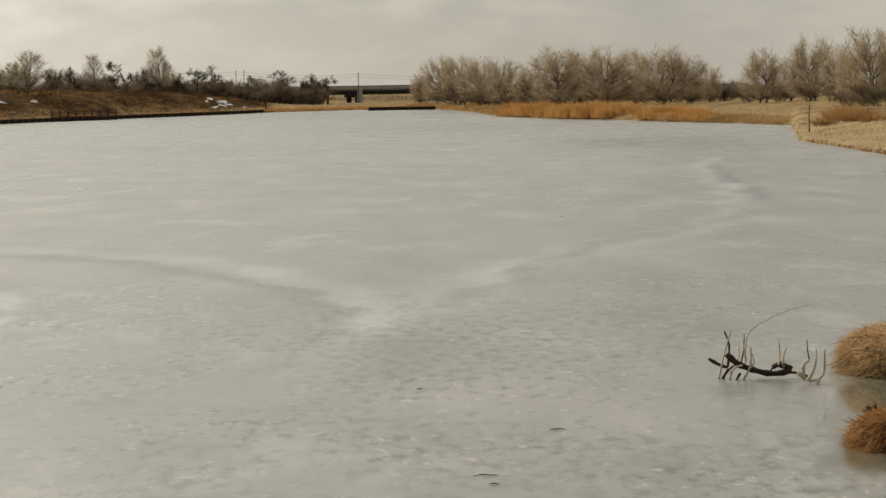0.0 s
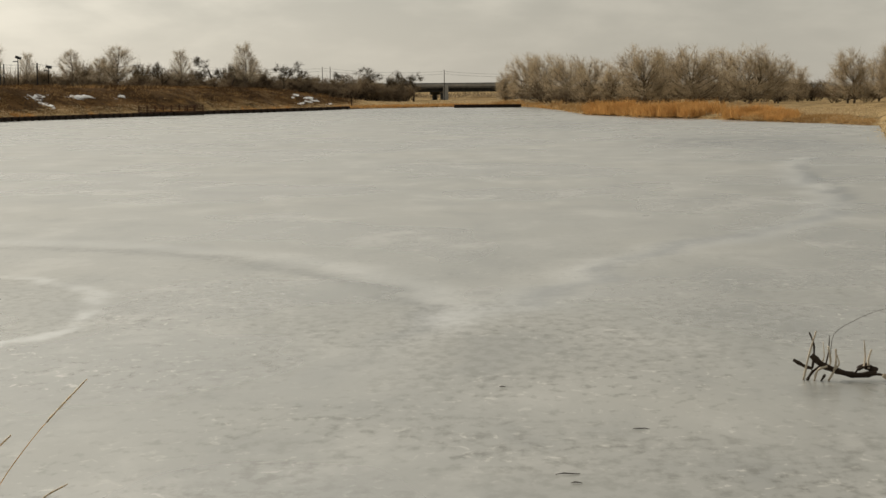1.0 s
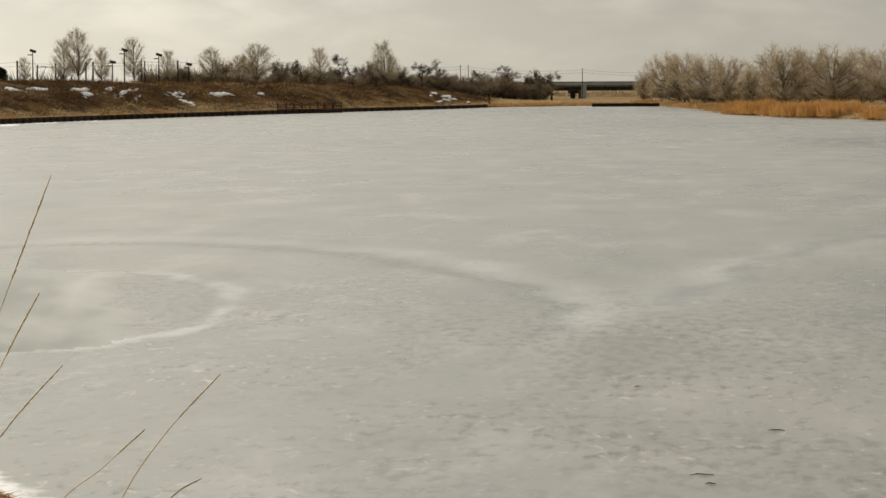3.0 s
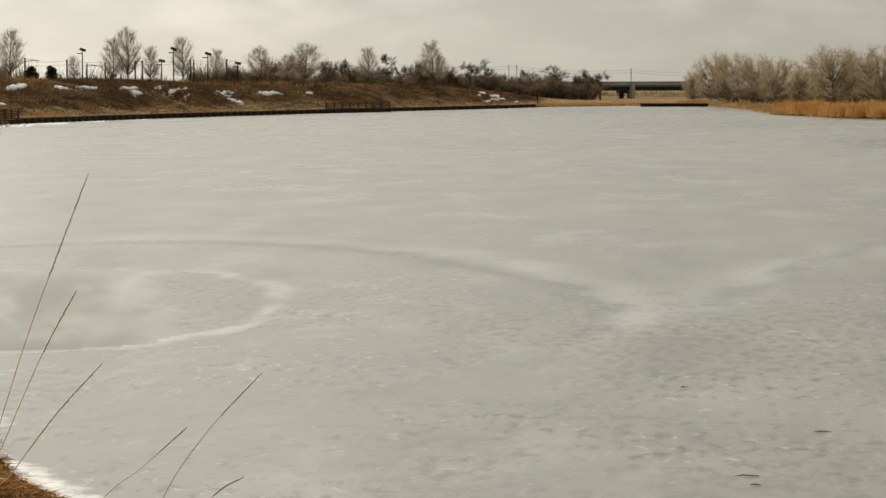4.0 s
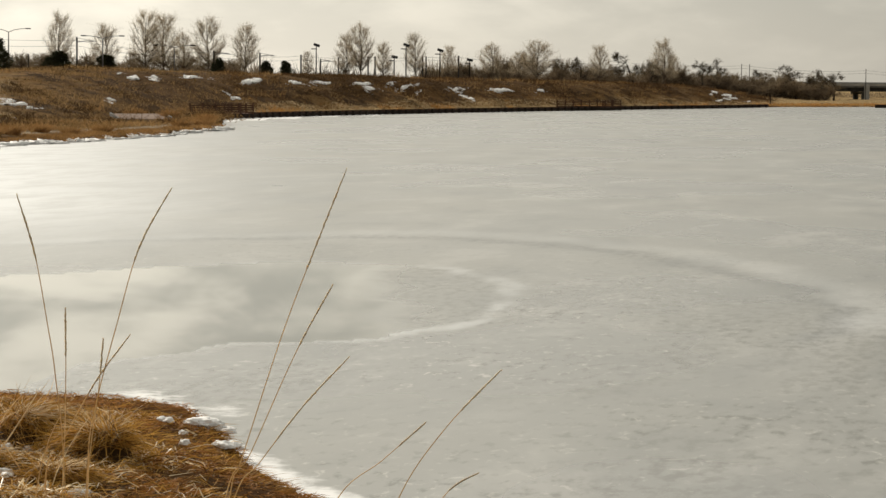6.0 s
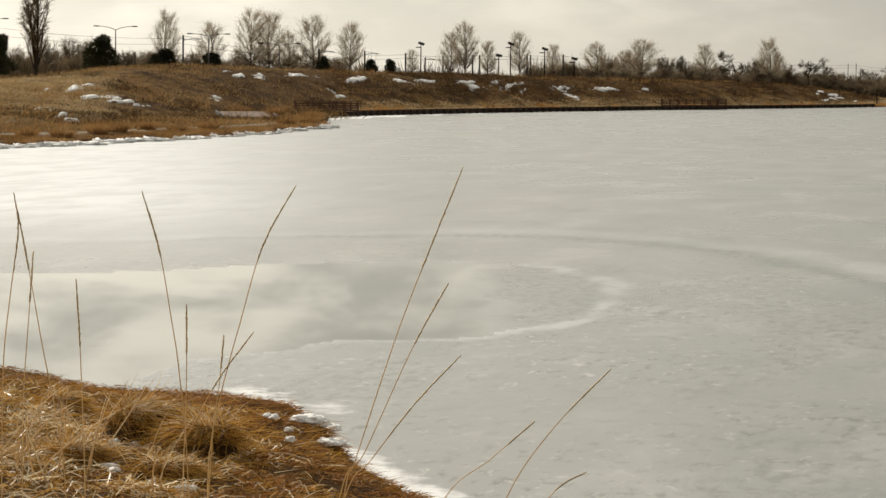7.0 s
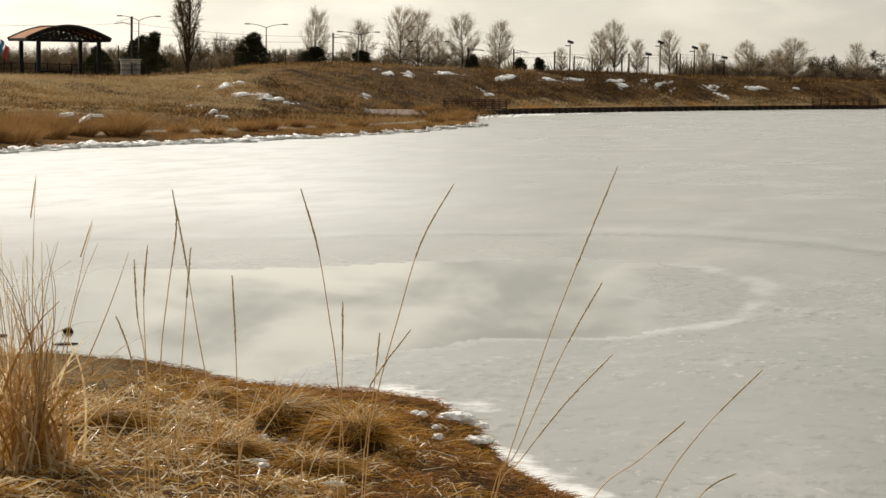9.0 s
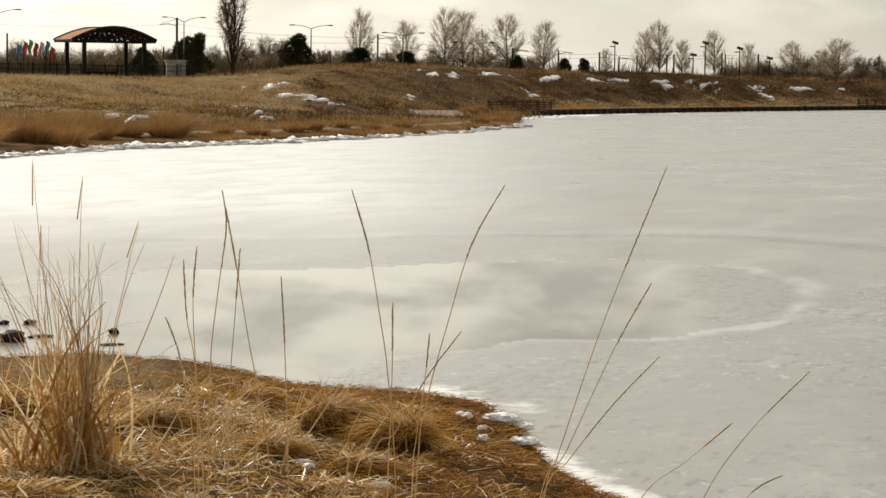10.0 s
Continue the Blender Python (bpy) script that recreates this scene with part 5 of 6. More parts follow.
def shelter():
    """An arched metal roof on dark steel columns, open trusses at both ends."""
    r = 258
    z0 = ground_z(-26.1, r)
    root = thing("station_shelter", Matrix.Translation(at(-26.08, r, z0)) @ pose(0, 0, 0, 0, 0, 26.08 + 17), "open station shelter with an arched copper-red metal roof on dark columns", "shelter")
    W, D, ze, rise = 8.8, 6.5, 6.28 - z0, 1.7
    n = 16

    def arc(s):
        return (s - 0.5) * W, ze + rise * math.sin(math.pi * (0.08 + 0.84 * s)) - rise * math.sin(math.pi * 0.08)
    strip = []
    for i in range(n):
        (x0, z_0), (x1, z_1) = arc(i / n), arc((i + 1) / n)
        V = []
        for yy in (-D / 2, D / 2):
            V += [(x0, yy, z_0), (x1, yy, z_1), (x1, yy, z_1 + 0.1), (x0, yy, z_0 + 0.1)]
        F = [(0, 1, 5, 4), (3, 7, 6, 2), (0, 3, 2, 1), (4, 5, 6, 7), (1, 2, 6, 5), (0, 4, 7, 3)]
        part("roof_panel", mesh_of("roof_panel", V, F, ROOF_METAL), root)
        strip.append((x0, z_0))
    strip.append(arc(1.0))
    for yy in (-D / 2 + 0.15, 0, D / 2 - 0.15):
        segs = []
        for i in range(n):
            a, b = strip[i], strip[i + 1]
            segs.append(((a[0], yy, a[1] - 0.05), (b[0], yy, b[1] - 0.05), 0.09, 0.09))
            segs.append(((a[0], yy, ze - 0.1), (b[0], yy, ze - 0.1), 0.09, 0.09))
            if 1 < i < n - 1:
                segs.append(((a[0], yy, a[1]), (b[0], yy, ze - 0.1), 0.085, 0.085))
                segs.append(((a[0], yy, ze - 0.1), (b[0], yy, b[1]), 0.085, 0.085))
        part("truss", mesh_of("truss", *tubes(segs, 5), STEEL), root)
    for yy in (-D / 2 - 0.06, D / 2 + 0.06):
        part("fascia", mesh_of("fascia", *tube_path([(x, yy, z) for x, z in strip], [0.24] * len(strip), 6), STEEL), root)
    for x in (-W / 2 + 1.3, W / 2 - 1.2):
        for yy in (-D / 2 + 0.15, D / 2 - 0.15):
            part("column", bm_mesh("column", box(0.38, 0.38, ze - 0.1, (x, yy, (ze - 0.1) / 2), 0.03), STEEL), root)
    for s in (-1, 1):
        part("eave_beam", bm_mesh("eave_beam", box(0.22, D, 0.3, (s * (W / 2 - 0.1), 0, ze - 0.05), 0.02), STEEL), root)
    part("bench", bm_mesh("bench", box(3.4, 0.5, 0.5, (0, 1.4, 0.35), 0.04), STEEL), root)


shelter()


def station_fence():
    root = thing("station_fence", Matrix(), "dark steel railing fence along the platform", "fence")
    azs = np.linspace(-29.6, -23.9, 22)
    for i in range(len(azs) - 1):
        a = at(azs[i], 250, ground_z(azs[i], 250))
        b = at(azs[i + 1], 250, ground_z(azs[i + 1], 250))
        b.z = a.z
        L = (b - a).length
        m = frame_to(a, b)
        ob = part("post", bm_mesh("post", box(0.09, 0.09, 1.45, (0, 0, 0.7), 0.01), STEEL), root)
        ob.matrix_basis = m
        bm = bmesh.new()
        for z in (0.15, 0.7, 1.2):
            box(L, 0.05, 0.06, (L / 2, 0, z), 0, bm)
        for k in range(9):
            box(0.035, 0.035, 1.05, (L * (k + 0.5) / 9, 0, 0.68), 0, bm)
        ob = part("panel", bm_mesh("panel", bm, STEEL), root)
        ob.matrix_basis = m


station_fence()


def utility_shed():
    z = ground_z(-24.48, 300)
    root = thing("utility_shed", Matrix.Translation(at(-24.48, 300, z)) @ pose(0, 0, 0, 0, 0, 30), "small pale utility shed behind the crest", "shed")
    part("wall", bm_mesh("wall", box(2.3, 1.9, 1.9, (0, 0, 0.95), 0.03), PALE_WALL), root)
    part("roof", bm_mesh("roof", box(2.6, 2.2, 0.16, (0, 0, 1.98), 0.05), PALE_WALL), root)
    part("door", bm_mesh("door", box(0.8, 0.05, 1.6, (0.3, -0.96, 0.85), 0.01), GALV), root)


utility_shed()


def flag(az, r, z, col, i):
    m = Mat("flag_cloth_%s" % "abcdefgh"[i], 0.8, 0.1)
    n = m.noise(3, 2)
    m.color(m.mix(n, col, tuple(0.7 * c for c in col)))
    root = thing("flag", Matrix.Translation(at(az, r, ground_z(az, r))), "bright cloth banner on a thin pole", "flag", "banners by the platform")
    part("pole", mesh_of("pole", *tube_path([(0, 0, 0), (0.15, 0, z)], [0.035, 0.025], 6), STEEL), root)
    V, F = [], []
    for k in range(6):
        w = 0.06 * math.sin(k * 1.6)
        V += [(0.15 - 0.25 * k / 5 + w, w, z - 0.26 * k), (0.50 - 0.05 * k + w, 0.1 + w, z - 0.2 - 0.30 * k)]
    V += [(a, b + 0.02, c) for a, b, c in V]
    for k in range(5):
        F += [(2 * k, 2 * k + 1, 2 * k + 3, 2 * k + 2), (12 + 2 * k, 12 + 2 * k + 2, 12 + 2 * k + 3, 12 + 2 * k + 1)]
    part("cloth", mesh_of("cloth", V, F, m.m), root)


for i, (az, zz, col) in enumerate(((-28.05, 3.3, (0.1, 0.3, 0.62)), (-27.92, 3.6, (0.6, 0.10, 0.12)), (-27.8, 3.8, (0.15, 0.45, 0.2)), (-27.68, 3.5, (0.6, 0.06, 0.08)),
                                   (-27.55, 3.6, (0.7, 0.65, 0.62)), (-27.42, 3.7, (0.1, 0.35, 0.6)), (-27.32, 3.1, (0.62, 0.08, 0.1)))):
    flag(az, 262, zz, col, i)


def brick_house(az, r, w, h, label):
    root = thing("house", Matrix.Translation(at(az, r, 0.5)) @ pose(0, 0, 0, 0, 0, -az + 12), label, "house", "houses beyond the field")
    part("wall", bm_mesh("wall", box(w, 6, h, (0, 0, h / 2), 0.02), BRICK_RED), root)
    V = [(-w / 2 - 0.3, -3.4, h), (w / 2 + 0.3, -3.4, h), (w / 2 + 0.3, 3.4, h), (-w / 2 - 0.3, 3.4, h), (-w / 2 - 0.3, 0, h + 0.9), (w / 2 + 0.3, 0, h + 0.9)]
    part("roof", mesh_of("roof", V, [(0, 1, 5, 4), (2, 3, 4, 5), (0, 4, 3), (1, 2, 5), (0, 3, 2, 1)], CONCRETE), root)
    for x in (-w / 4, w / 4):
        win = part("window", bm_mesh("window", box(0.9, 0.08, 0.7, (x, -3.02, h * 0.55), 0.02), PALE_WALL), root)
        part("pane", bm_mesh("pane", box(0.75, 0.04, 0.56, (x, -3.06, h * 0.55), 0.0), STEEL), win)


brick_house(6.35, 430, 5.5, 1.5, "low red brick house beyond the pale field")
brick_house(6.75, 440, 4.0, 1.7, "low red brick house half hidden by bare trees")


def marker_post(az, r, h, label):
    root = thing("marker_post", Matrix.Translation(at(az, r, ground_z(az, r))), label, "post")
    part("shaft", bm_mesh("shaft", box(0.16, 0.16, h, (0, 0, h / 2), 0.02), TIMBER_DARK), root)
    part("cap", bm_mesh("cap", box(0.2, 0.2, 0.05, (0, 0, h + 0.02), 0.01), TIMBER_DARK), root)


marker_post(-4.02, 357, 1.1, "dark timber post at the end of the boardwalk")


def path_landing():
    """The paved landing where the path meets the fishing deck."""
    z = ground_z(*LANDING)
    root = thing("path_landing", Matrix.Translation(at(*LANDING, z + 0.05)) @ pose(0, 0, 0, 2.5, 0, 24), "pale pinkish paved landing of the shore path", "paving")
    part("slab", bm_mesh("slab", box(3.4, 6.0, 0.16, (0, 0, 0.02), 0.02), PAVING), root)
    for s in (-1, 1):
        part("kerb", bm_mesh("kerb", box(0.14, 6.0, 0.24, (s * 1.78, 0, 0.05), 0.02), CONCRETE), root)


path_landing()

# ---- the near bank: matted straw, tussocks, tall grass ----


def near_spots(n, az0, az1, e0, e1, density=None):
    """Random places on the near bank, e0 to e1 metres from its edge."""
    az = RNG.uniform(az0, az1, n)
    near, _ = shores(az)
    r = np.sqrt(RNG.uniform(11.2 ** 2, (near - e0) ** 2)) if e1 > 1 else near - RNG.uniform(e0, e1, n)
    x, y = r * np.sin(np.radians(az)), r * np.cos(np.radians(az))
    ok = r > 8.0
    if density is not None:
        ok &= RNG.uniform(size=n) < density(az, near - r, x, y)
    az, r, x, y = az[ok], r[ok], x[ok], y[ok]
    return np.stack([x, y, height(az, r)], -1)


def straw_mat(name, spots, length, width, rise, material, label):
    n = len(spots)
    an = RNG.uniform(0, 2 * np.pi, n)
    up = np.abs(RNG.normal(size=n)) * rise
    d = np.stack([np.cos(an), np.sin(an), up], -1)
    d /= np.linalg.norm(d, axis=1)[:, None]
    ln = RNG.uniform(*length, n)
    bend = RNG.normal(size=(n, 3)) * ln[:, None] * 0.22
    bend[:, 2] = -np.abs(bend[:, 2]) * 0.8 - up * ln * 0.5
    b = spots.copy()
    b[:, 2] += RNG.uniform(-0.01, 0.03, n)
    v, f = blades(b, d, ln, RNG.uniform(*width, n), bend, RNG, 2)
    ob = new(name, mesh_of(name, v, f, material))
    return tagged(ob, label, "grass", kind="stuff")


def golden(az, e, x, y):
    return np.clip(smooth((-17.6 - az) / 3.0) * smooth((e - 1.4) / 3.0) + 0.10, 0, 1) * (1 - 0.97 * smooth((-22.5 - az) / 2.5) * (1 - smooth((e - 4.6) / 2))) * (0.35 + fnoise(x, y, 0.8, 61, 3))


def rusty(az, e, x, y):
    return np.clip(1.15 - smooth((-18.5 - az) / 4.5) * smooth((e - 1.0) / 4.0), 0, 1) * (1 - 0.93 * smooth((-22.5 - az) / 2.5) * (1 - smooth((e - 4.6) / 2)))


def hollowed(density, scale, seed, level=0.42):
    """Thin a density out into clumps with bare hollows between them."""
    return lambda az, e, x, y: density(az, e, x, y) * (0.12 + smooth((fnoise(x, y * 0.7, scale, seed, 3) - level) / 0.16))


def bare(az, e, x, y):
    return smooth((-21.8 - az) / 1.5) * (1 - smooth((e - 5.0) / 2)) * (0.25 + fnoise(x, y, 1.6, 63, 3))


straw_mat("straw_mat", near_spots(110000, -30, -11, -0.0, 7, hollowed(rusty, 3.2, 81, 0.36)), (0.03, 0.12), (0.003, 0.007), 0.40, STRAW_RED, "matted rust-brown straw on the wet bank")
straw_mat("straw_mat", near_spots(15000, -30, -11, 0.5, 7, hollowed(rusty, 2.0, 85, 0.48)), (0.08, 0.22), (0.003, 0.006), 0.35, STRAW, "loose tan blades over the wet bank")
straw_mat("turf_fur", near_spots(60000, -31, -20, 0.05, 9, bare), (0.015, 0.06), (0.002, 0.0045), 0.5, TURF_FUR, "thin olive-tan turf on bare soil")
straw_mat("straw_mat", near_spots(90000, -31, -12, 0.9, 11, hollowed(golden, 2.4, 82)), (0.07, 0.28), (0.004, 0.009), 0.75, STRAW, "golden dry straw lying on the bank")
straw_mat("straw_mat", near_spots(48000, -31, -12, 2.2, 11, hollowed(golden, 2.4, 82, 0.50)), (0.12, 0.36), (0.004, 0.009), 1.3, STRAW, "golden straw heaped in clumps on the bank")
# bleached blades, their number and pale colour also standing for sun glints
straw_mat("straw_mat", near_spots(22000, -31, -14, 2.2, 11, hollowed(golden, 2.4, 82, 0.46)), (0.08, 0.28), (0.004, 0.011), 1.2, STRAW_PALE, "bleached broad blades among the straw, pale to give glints")
straw_mat("straw_mat", near_spots(3000, -31, -17, 3.6, 11, hollowed(golden, 2.4, 82, 0.44)), (0.08, 0.26), (0.010, 0.020), 1.5, STRAW_PALE, "curled white leaves caught in the straw")
straw_mat("straw_mat", near_spots(9000, -31, -19.5, 4.0, 11, hollowed(golden, 2.4, 82, 0.44)), (0.12, 0.38), (0.006, 0.012), 1.5, STRAW_PALE, "long bleached blades, coloured pale as backlit highlights")
straw_mat("bank_fringe", near_spots(6500, -30, -11, 0.0, 0.3), (0.03, 0.10), (0.002, 0.005), 0.9, STRAW_RED, "frayed turf fringe along the edge of the ice")


def tussock(az, r, wide, high, n, material, label, seed, comb=0.0):
    """A bunch of grass fallen outward over its own crown. comb: how far the blades are combed to the right."""
    rng = np.random.default_rng(seed)
    z = ground_z(az, r)
    root = thing("grass_tussock", Matrix.Translation(at(az, r, z)), label, "grass", "tussocks on the bank")
    dome_v, dome_f = [], []
    for i in range(6):
        for j in range(14):
            t, p = i / 5 * math.pi / 2, 2 * math.pi * j / 14
            k = 0.55 + 0.1 * math.sin(3 * p + seed)
            dome_v.append((wide * k * math.sin(t) * math.cos(p), wide * k * math.sin(t) * math.sin(p), high * 0.62 * math.cos(t) - 0.03))
    for i in range(5):
        for j in range(14):
            a, b = i * 14 + j, i * 14 + (j + 1) % 14
            dome_f.append((a, a + 14, b + 14, b))
    part("thatch", mesh_of("thatch", dome_v, dome_f, SCRUB, True), root, "dead thatch, coloured dark as the shade of the hollow")
    an = rng.uniform(0, 2 * np.pi, n)
    t = np.sqrt(rng.uniform(0, 1, n)) * 0.85
    # an open hollow on the lee side, its shade painted by the dark thatch
    a = math.radians(az)
    lee = -np.cos(an) * math.sin(a + 0.35) - np.sin(an) * math.cos(a + 0.35)
    keep = (lee < 0.45) | (t < 0.38) | (rng.uniform(size=n) < (0.10 if wide > 0.33 else 0.8))
    an, t = an[keep], t[keep]
    n = len(an)
    out = np.stack([np.cos(an), np.sin(an), np.zeros(n)], -1)
    b = out * (wide * 0.62 * t)[:, None]
    b[:, 2] = high * 0.62 * np.sqrt(np.clip(1 - t * t, 0, 1)) - 0.01
    # hair lying over the dome, combed to one side and to the front
    lie = out * 0.45 + np.array([comb, 0.08, 0.0]) + rng.normal(size=(n, 3)) * 0.42
    lie[:, 2] = 0.30 + np.abs(rng.normal(size=n)) * 0.25 - 0.35 * t
    d = lie / np.linalg.norm(lie, axis=1)[:, None]
    ln = high * rng.uniform(0.4, 1.25, n)
    bend = rng.normal(size=(n, 3)) * (ln * 0.22)[:, None]
    bend[:, 2] -= ln * rng.uniform(0.30, 0.75, n)
    v, f = blades(b, d, ln, rng.uniform(0.003, 0.0065, n), bend, rng, 3)
    part("tuft", mesh_of("tuft", v, f, material), root)
    top = (t < 0.55) & (rng.uniform(size=n) < 0.35)
    v, f = blades(b[top] + np.array([0, 0, 0.02]), d[top], ln[top] * 0.9, rng.uniform(0.002, 0.004, top.sum()), bend[top] * 0.8, rng, 3)
    part("pale_hair", mesh_of("pale_hair", v, f, STRAW_PALE), root, "bleached hair on the crown")
    return root


TUSSOCKS = [(-21.05, 15.9, 0.36, 0.31, 3000, 0.75), (-19.4, 15.5, 0.35, 0.31, 3000, -0.45), (-22.75, 18.6, 0.26, 0.17, 1400, 0.5), (-22.4, 15.2, 0.30, 0.18, 1300, 0.3),
            (-25.0, 15.4, 0.30, 0.20, 1300, 0.4), (-20.4, 14.3, 0.32, 0.18, 1300, 0.5), (-28.2, 16.4, 0.32, 0.26, 1300, 0.2)]
for i, (az, r, w, h, n, comb) in enumerate(TUSSOCKS):
    tussock(az, r, w, h, n, STRAW, "golden dry grass tussock bent over on the bank", 200 + i, comb)


def grass_mound(az, r, wide, high, n, label, seed):
    """A turf mound standing in the ice, thatched with hanging straw."""
    rng = np.random.default_rng(seed)
    root = thing("grass_mound", Matrix.Translation(at(az, r, 0)), label, "grass mound", "turf mounds in the ice")
    V, F = [], []
    for i in range(9):
        for j in range(22):
            t, p = i / 8, 2 * math.pi * j / 22
            k = wide * (math.sin(min(t * 1.25, 1) * math.pi / 2) - 0.10 * max(0, t - 0.85) / 0.15) * (1 + 0.10 * math.sin(2 * p + seed) + 0.06 * math.sin(5 * p))
            V.append((k * math.cos(p), k * math.sin(p), high * (1 - t ** 2.2) - 0.02 - 0.06 * (t > 0.99)))
    for i in range(8):
        for j in range(22):
            a, b = i * 22 + j, i * 22 + (j + 1) % 22
            F.append((a, a + 22, b + 22, b))
    part("turf", mesh_of("turf", [(x * 0.9, y * 0.9, z * 0.92) for x, y, z in V], F, GROUND, True), root, "dark soaked turf")
    an, t = rng.uniform(0, 2 * np.pi, n), np.sqrt(rng.uniform(0, 1, n))
    out = np.stack([np.cos(an), np.sin(an), np.zeros(n)], -1)
    b = out * (wide * np.sin(np.minimum(t * 1.2, 1) * np.pi / 2) * 0.98)[:, None]
    b[:, 2] = high * (1 - t ** 2.2)
    d = out * 0.8 + rng.normal(size=(n, 3)) * 0.35 + np.array([0, 0, 0.35])
    d /= np.linalg.norm(d, axis=1)[:, None]
    ln = rng.uniform(0.06, 0.20, n)
    bend = rng.normal(size=(n, 3)) * 0.045
    bend[:, 2] -= ln * rng.uniform(0.4, 0.9, n)
    v, f = blades(b, d, ln, rng.uniform(0.005, 0.012, n), bend, rng, 2)
    v[:, 2] = np.maximum(v[:, 2], 0.004)
    part("tuft", mesh_of("tuft", v, f, MOUND if seed % 2 else MOUND_RED), root)


grass_mound(10.86, 24.5, 0.72, 0.44, 12000, "rounded mound of tan straw standing at the ice edge", 301)
grass_mound(10.75, 19.4, 0.42, 0.25, 6500, "small rust-brown straw mound standing at the ice edge", 302)


def seed_stalk(r, head, pts):
    """A tall thin grass stalk with its seed head; pts run from the tip down: azimuth, height."""
    (a0, z0), (a1, z1) = pts[-2], pts[-1]
    zg = ground_z(a1, r)
    k = (z1 - zg) / max(z0 - z1, 0.02)
    foot = a1 + max(-3.0, min(3.0, (a1 - a0) * k * 0.5))
    P = [at(a, r, z) for a, z in pts] + [at((a1 * 2 + foot) / 3, r, (z1 * 2 + zg) / 3), at(foot, r, zg - 0.02)]
    root = thing("grass_stalk", Matrix.Translation(P[-1]), "tall thin tan grass stalk with a narrow seed head", "grass stalk", "seed stalks by the camera")
    o = P[-1].copy()
    P = [p - o for p in P]
    # a smooth line through the points
    C = []
    for i in range(len(P) - 1):
        p0, p1, p2, p3 = P[max(i - 1, 0)], P[i], P[i + 1], P[min(i + 2, len(P) - 1)]
        for q in range(6):
            s = q / 6
            C.append(0.5 * (2 * p1 + (p2 - p0) * s + (2 * p0 - 5 * p1 + 4 * p2 - p3) * s ** 2 + (3 * p1 - p0 - 3 * p2 + p3) * s ** 3))
    C.append(P[-1])
    w = 0.00028 * r
    part("stem", mesh_of("stem", *tube_path(C, [w * (0.55 + 0.6 * i / len(C)) for i in range(len(C))], 5), STALK, True), root)
    # spikelets, alternating, on the upper part
    run = sum((C[i + 1] - C[i]).length for i in range(6 * (len(pts) - 1)))
    n = max(18, int(44 * head / 0.3))
    pieces = []
    for q in range(n):
        dist = run * head * q / n
        i = 0
        while dist > (C[i + 1] - C[i]).length and i < len(C) - 2:
            dist -= (C[i + 1] - C[i]).length
            i += 1
        d = (C[i + 1] - C[i]).normalized()
        c = C[i] + d * dist
        side = Vector((RNG.uniform(-1, 1), RNG.uniform(-1, 1), 0.0)) * w * 0.45
        ln = run * head / n * RNG.uniform(1.3, 2.4)
        fat = w * RNG.uniform(0.9, 1.9) * (0.6 + 0.4 * min(1, 4 * q / n))
        pieces.append(tube_path([c + side * 0.3 + d * ln * 0.6, c + side, c + side * 1.2 - d * ln * 0.25, c + side - d * ln * 0.5], [fat * 0.5, fat, fat * 0.8, fat * 0.15], 5))
    part("seed_head", mesh_of("seed_head", *joined(pieces), SEED, True), root)


STALKS = [  # distance, share of the head, (azimuth, height) from the tip down
    (3.5, 0.30, ((-13.86, 2.68), (-14.59, 2.566), (-15.33, 2.445), (-16.26, 2.267), (-16.54, 2.209))),
    (3.5, 0.28, ((-14.16, 2.517), (-15.0, 2.422), (-16.06, 2.276), (-16.64, 2.209))),
    (7.0, 0.35, ((-10.18, 1.996), (-11.46, 1.829), (-12.52, 1.632))),
    (5.0, 0.60, ((-13.73, 2.25), (-14.78, 2.151), (-15.8, 2.034), (-16.37, 1.963))),
    (7.0, 0.30, ((-11.91, 1.846), (-12.93, 1.735), (-13.95, 1.627))),
    (9.0, 0.80, ((-10.65, 1.39), (-11.48, 1.299))),
    (2.2, 0.25, ((-17.95, 2.707), (-18.67, 2.656), (-19.17, 2.59), (-19.7, 2.509), (-19.9, 2.433))),
    (2.2, 0.35, ((-18.89, 2.578), (-19.67, 2.537), (-20.37, 2.488), (-21.07, 2.427))),
    (2.2, 0.22, ((-21.43, 2.701), (-21.04, 2.65), (-20.76, 2.589), (-20.57, 2.539), (-20.35, 2.432))),
    (2.6, 0.25, ((-20.32, 2.566), (-20.31, 2.503), (-20.34, 2.432), (-20.39, 2.363))),
    (2.6, 0.20, ((-19.46, 2.534), (-19.57, 2.48), (-19.75, 2.42), (-19.83, 2.36))),
    (2.8, 0.25, ((-24.18, 2.672), (-24.08, 2.633), (-24.27, 2.556), (-24.42, 2.479), (-24.46, 2.331))),
    (2.8, 0.20, ((-24.09, 2.652), (-23.82, 2.582), (-23.55, 2.505), (-23.25, 2.428), (-23.0, 2.331))),
    (3.2, 0.30, ((-22.72, 2.544), (-22.64, 2.471), (-22.57, 2.375), (-22.51, 2.259))),
    (3.2, 0.25, ((-24.95, 2.565), (-24.87, 2.492), (-24.67, 2.426), (-24.57, 2.265))),
    (3.2, 0.20, ((-24.65, 2.582), (-24.73, 2.507), (-24.61, 2.39), (-24.46, 2.265))),
    (3.2, 0.30, ((-25.35, 2.492), (-25.02, 2.441), (-24.73, 2.346), (-24.66, 2.265))),
    (3.0, 0.20, ((-23.71, 2.594), (-23.82, 2.511), (-23.94, 2.415), (-23.96, 2.294))),
]
for spec in STALKS:
    seed_stalk(*spec)


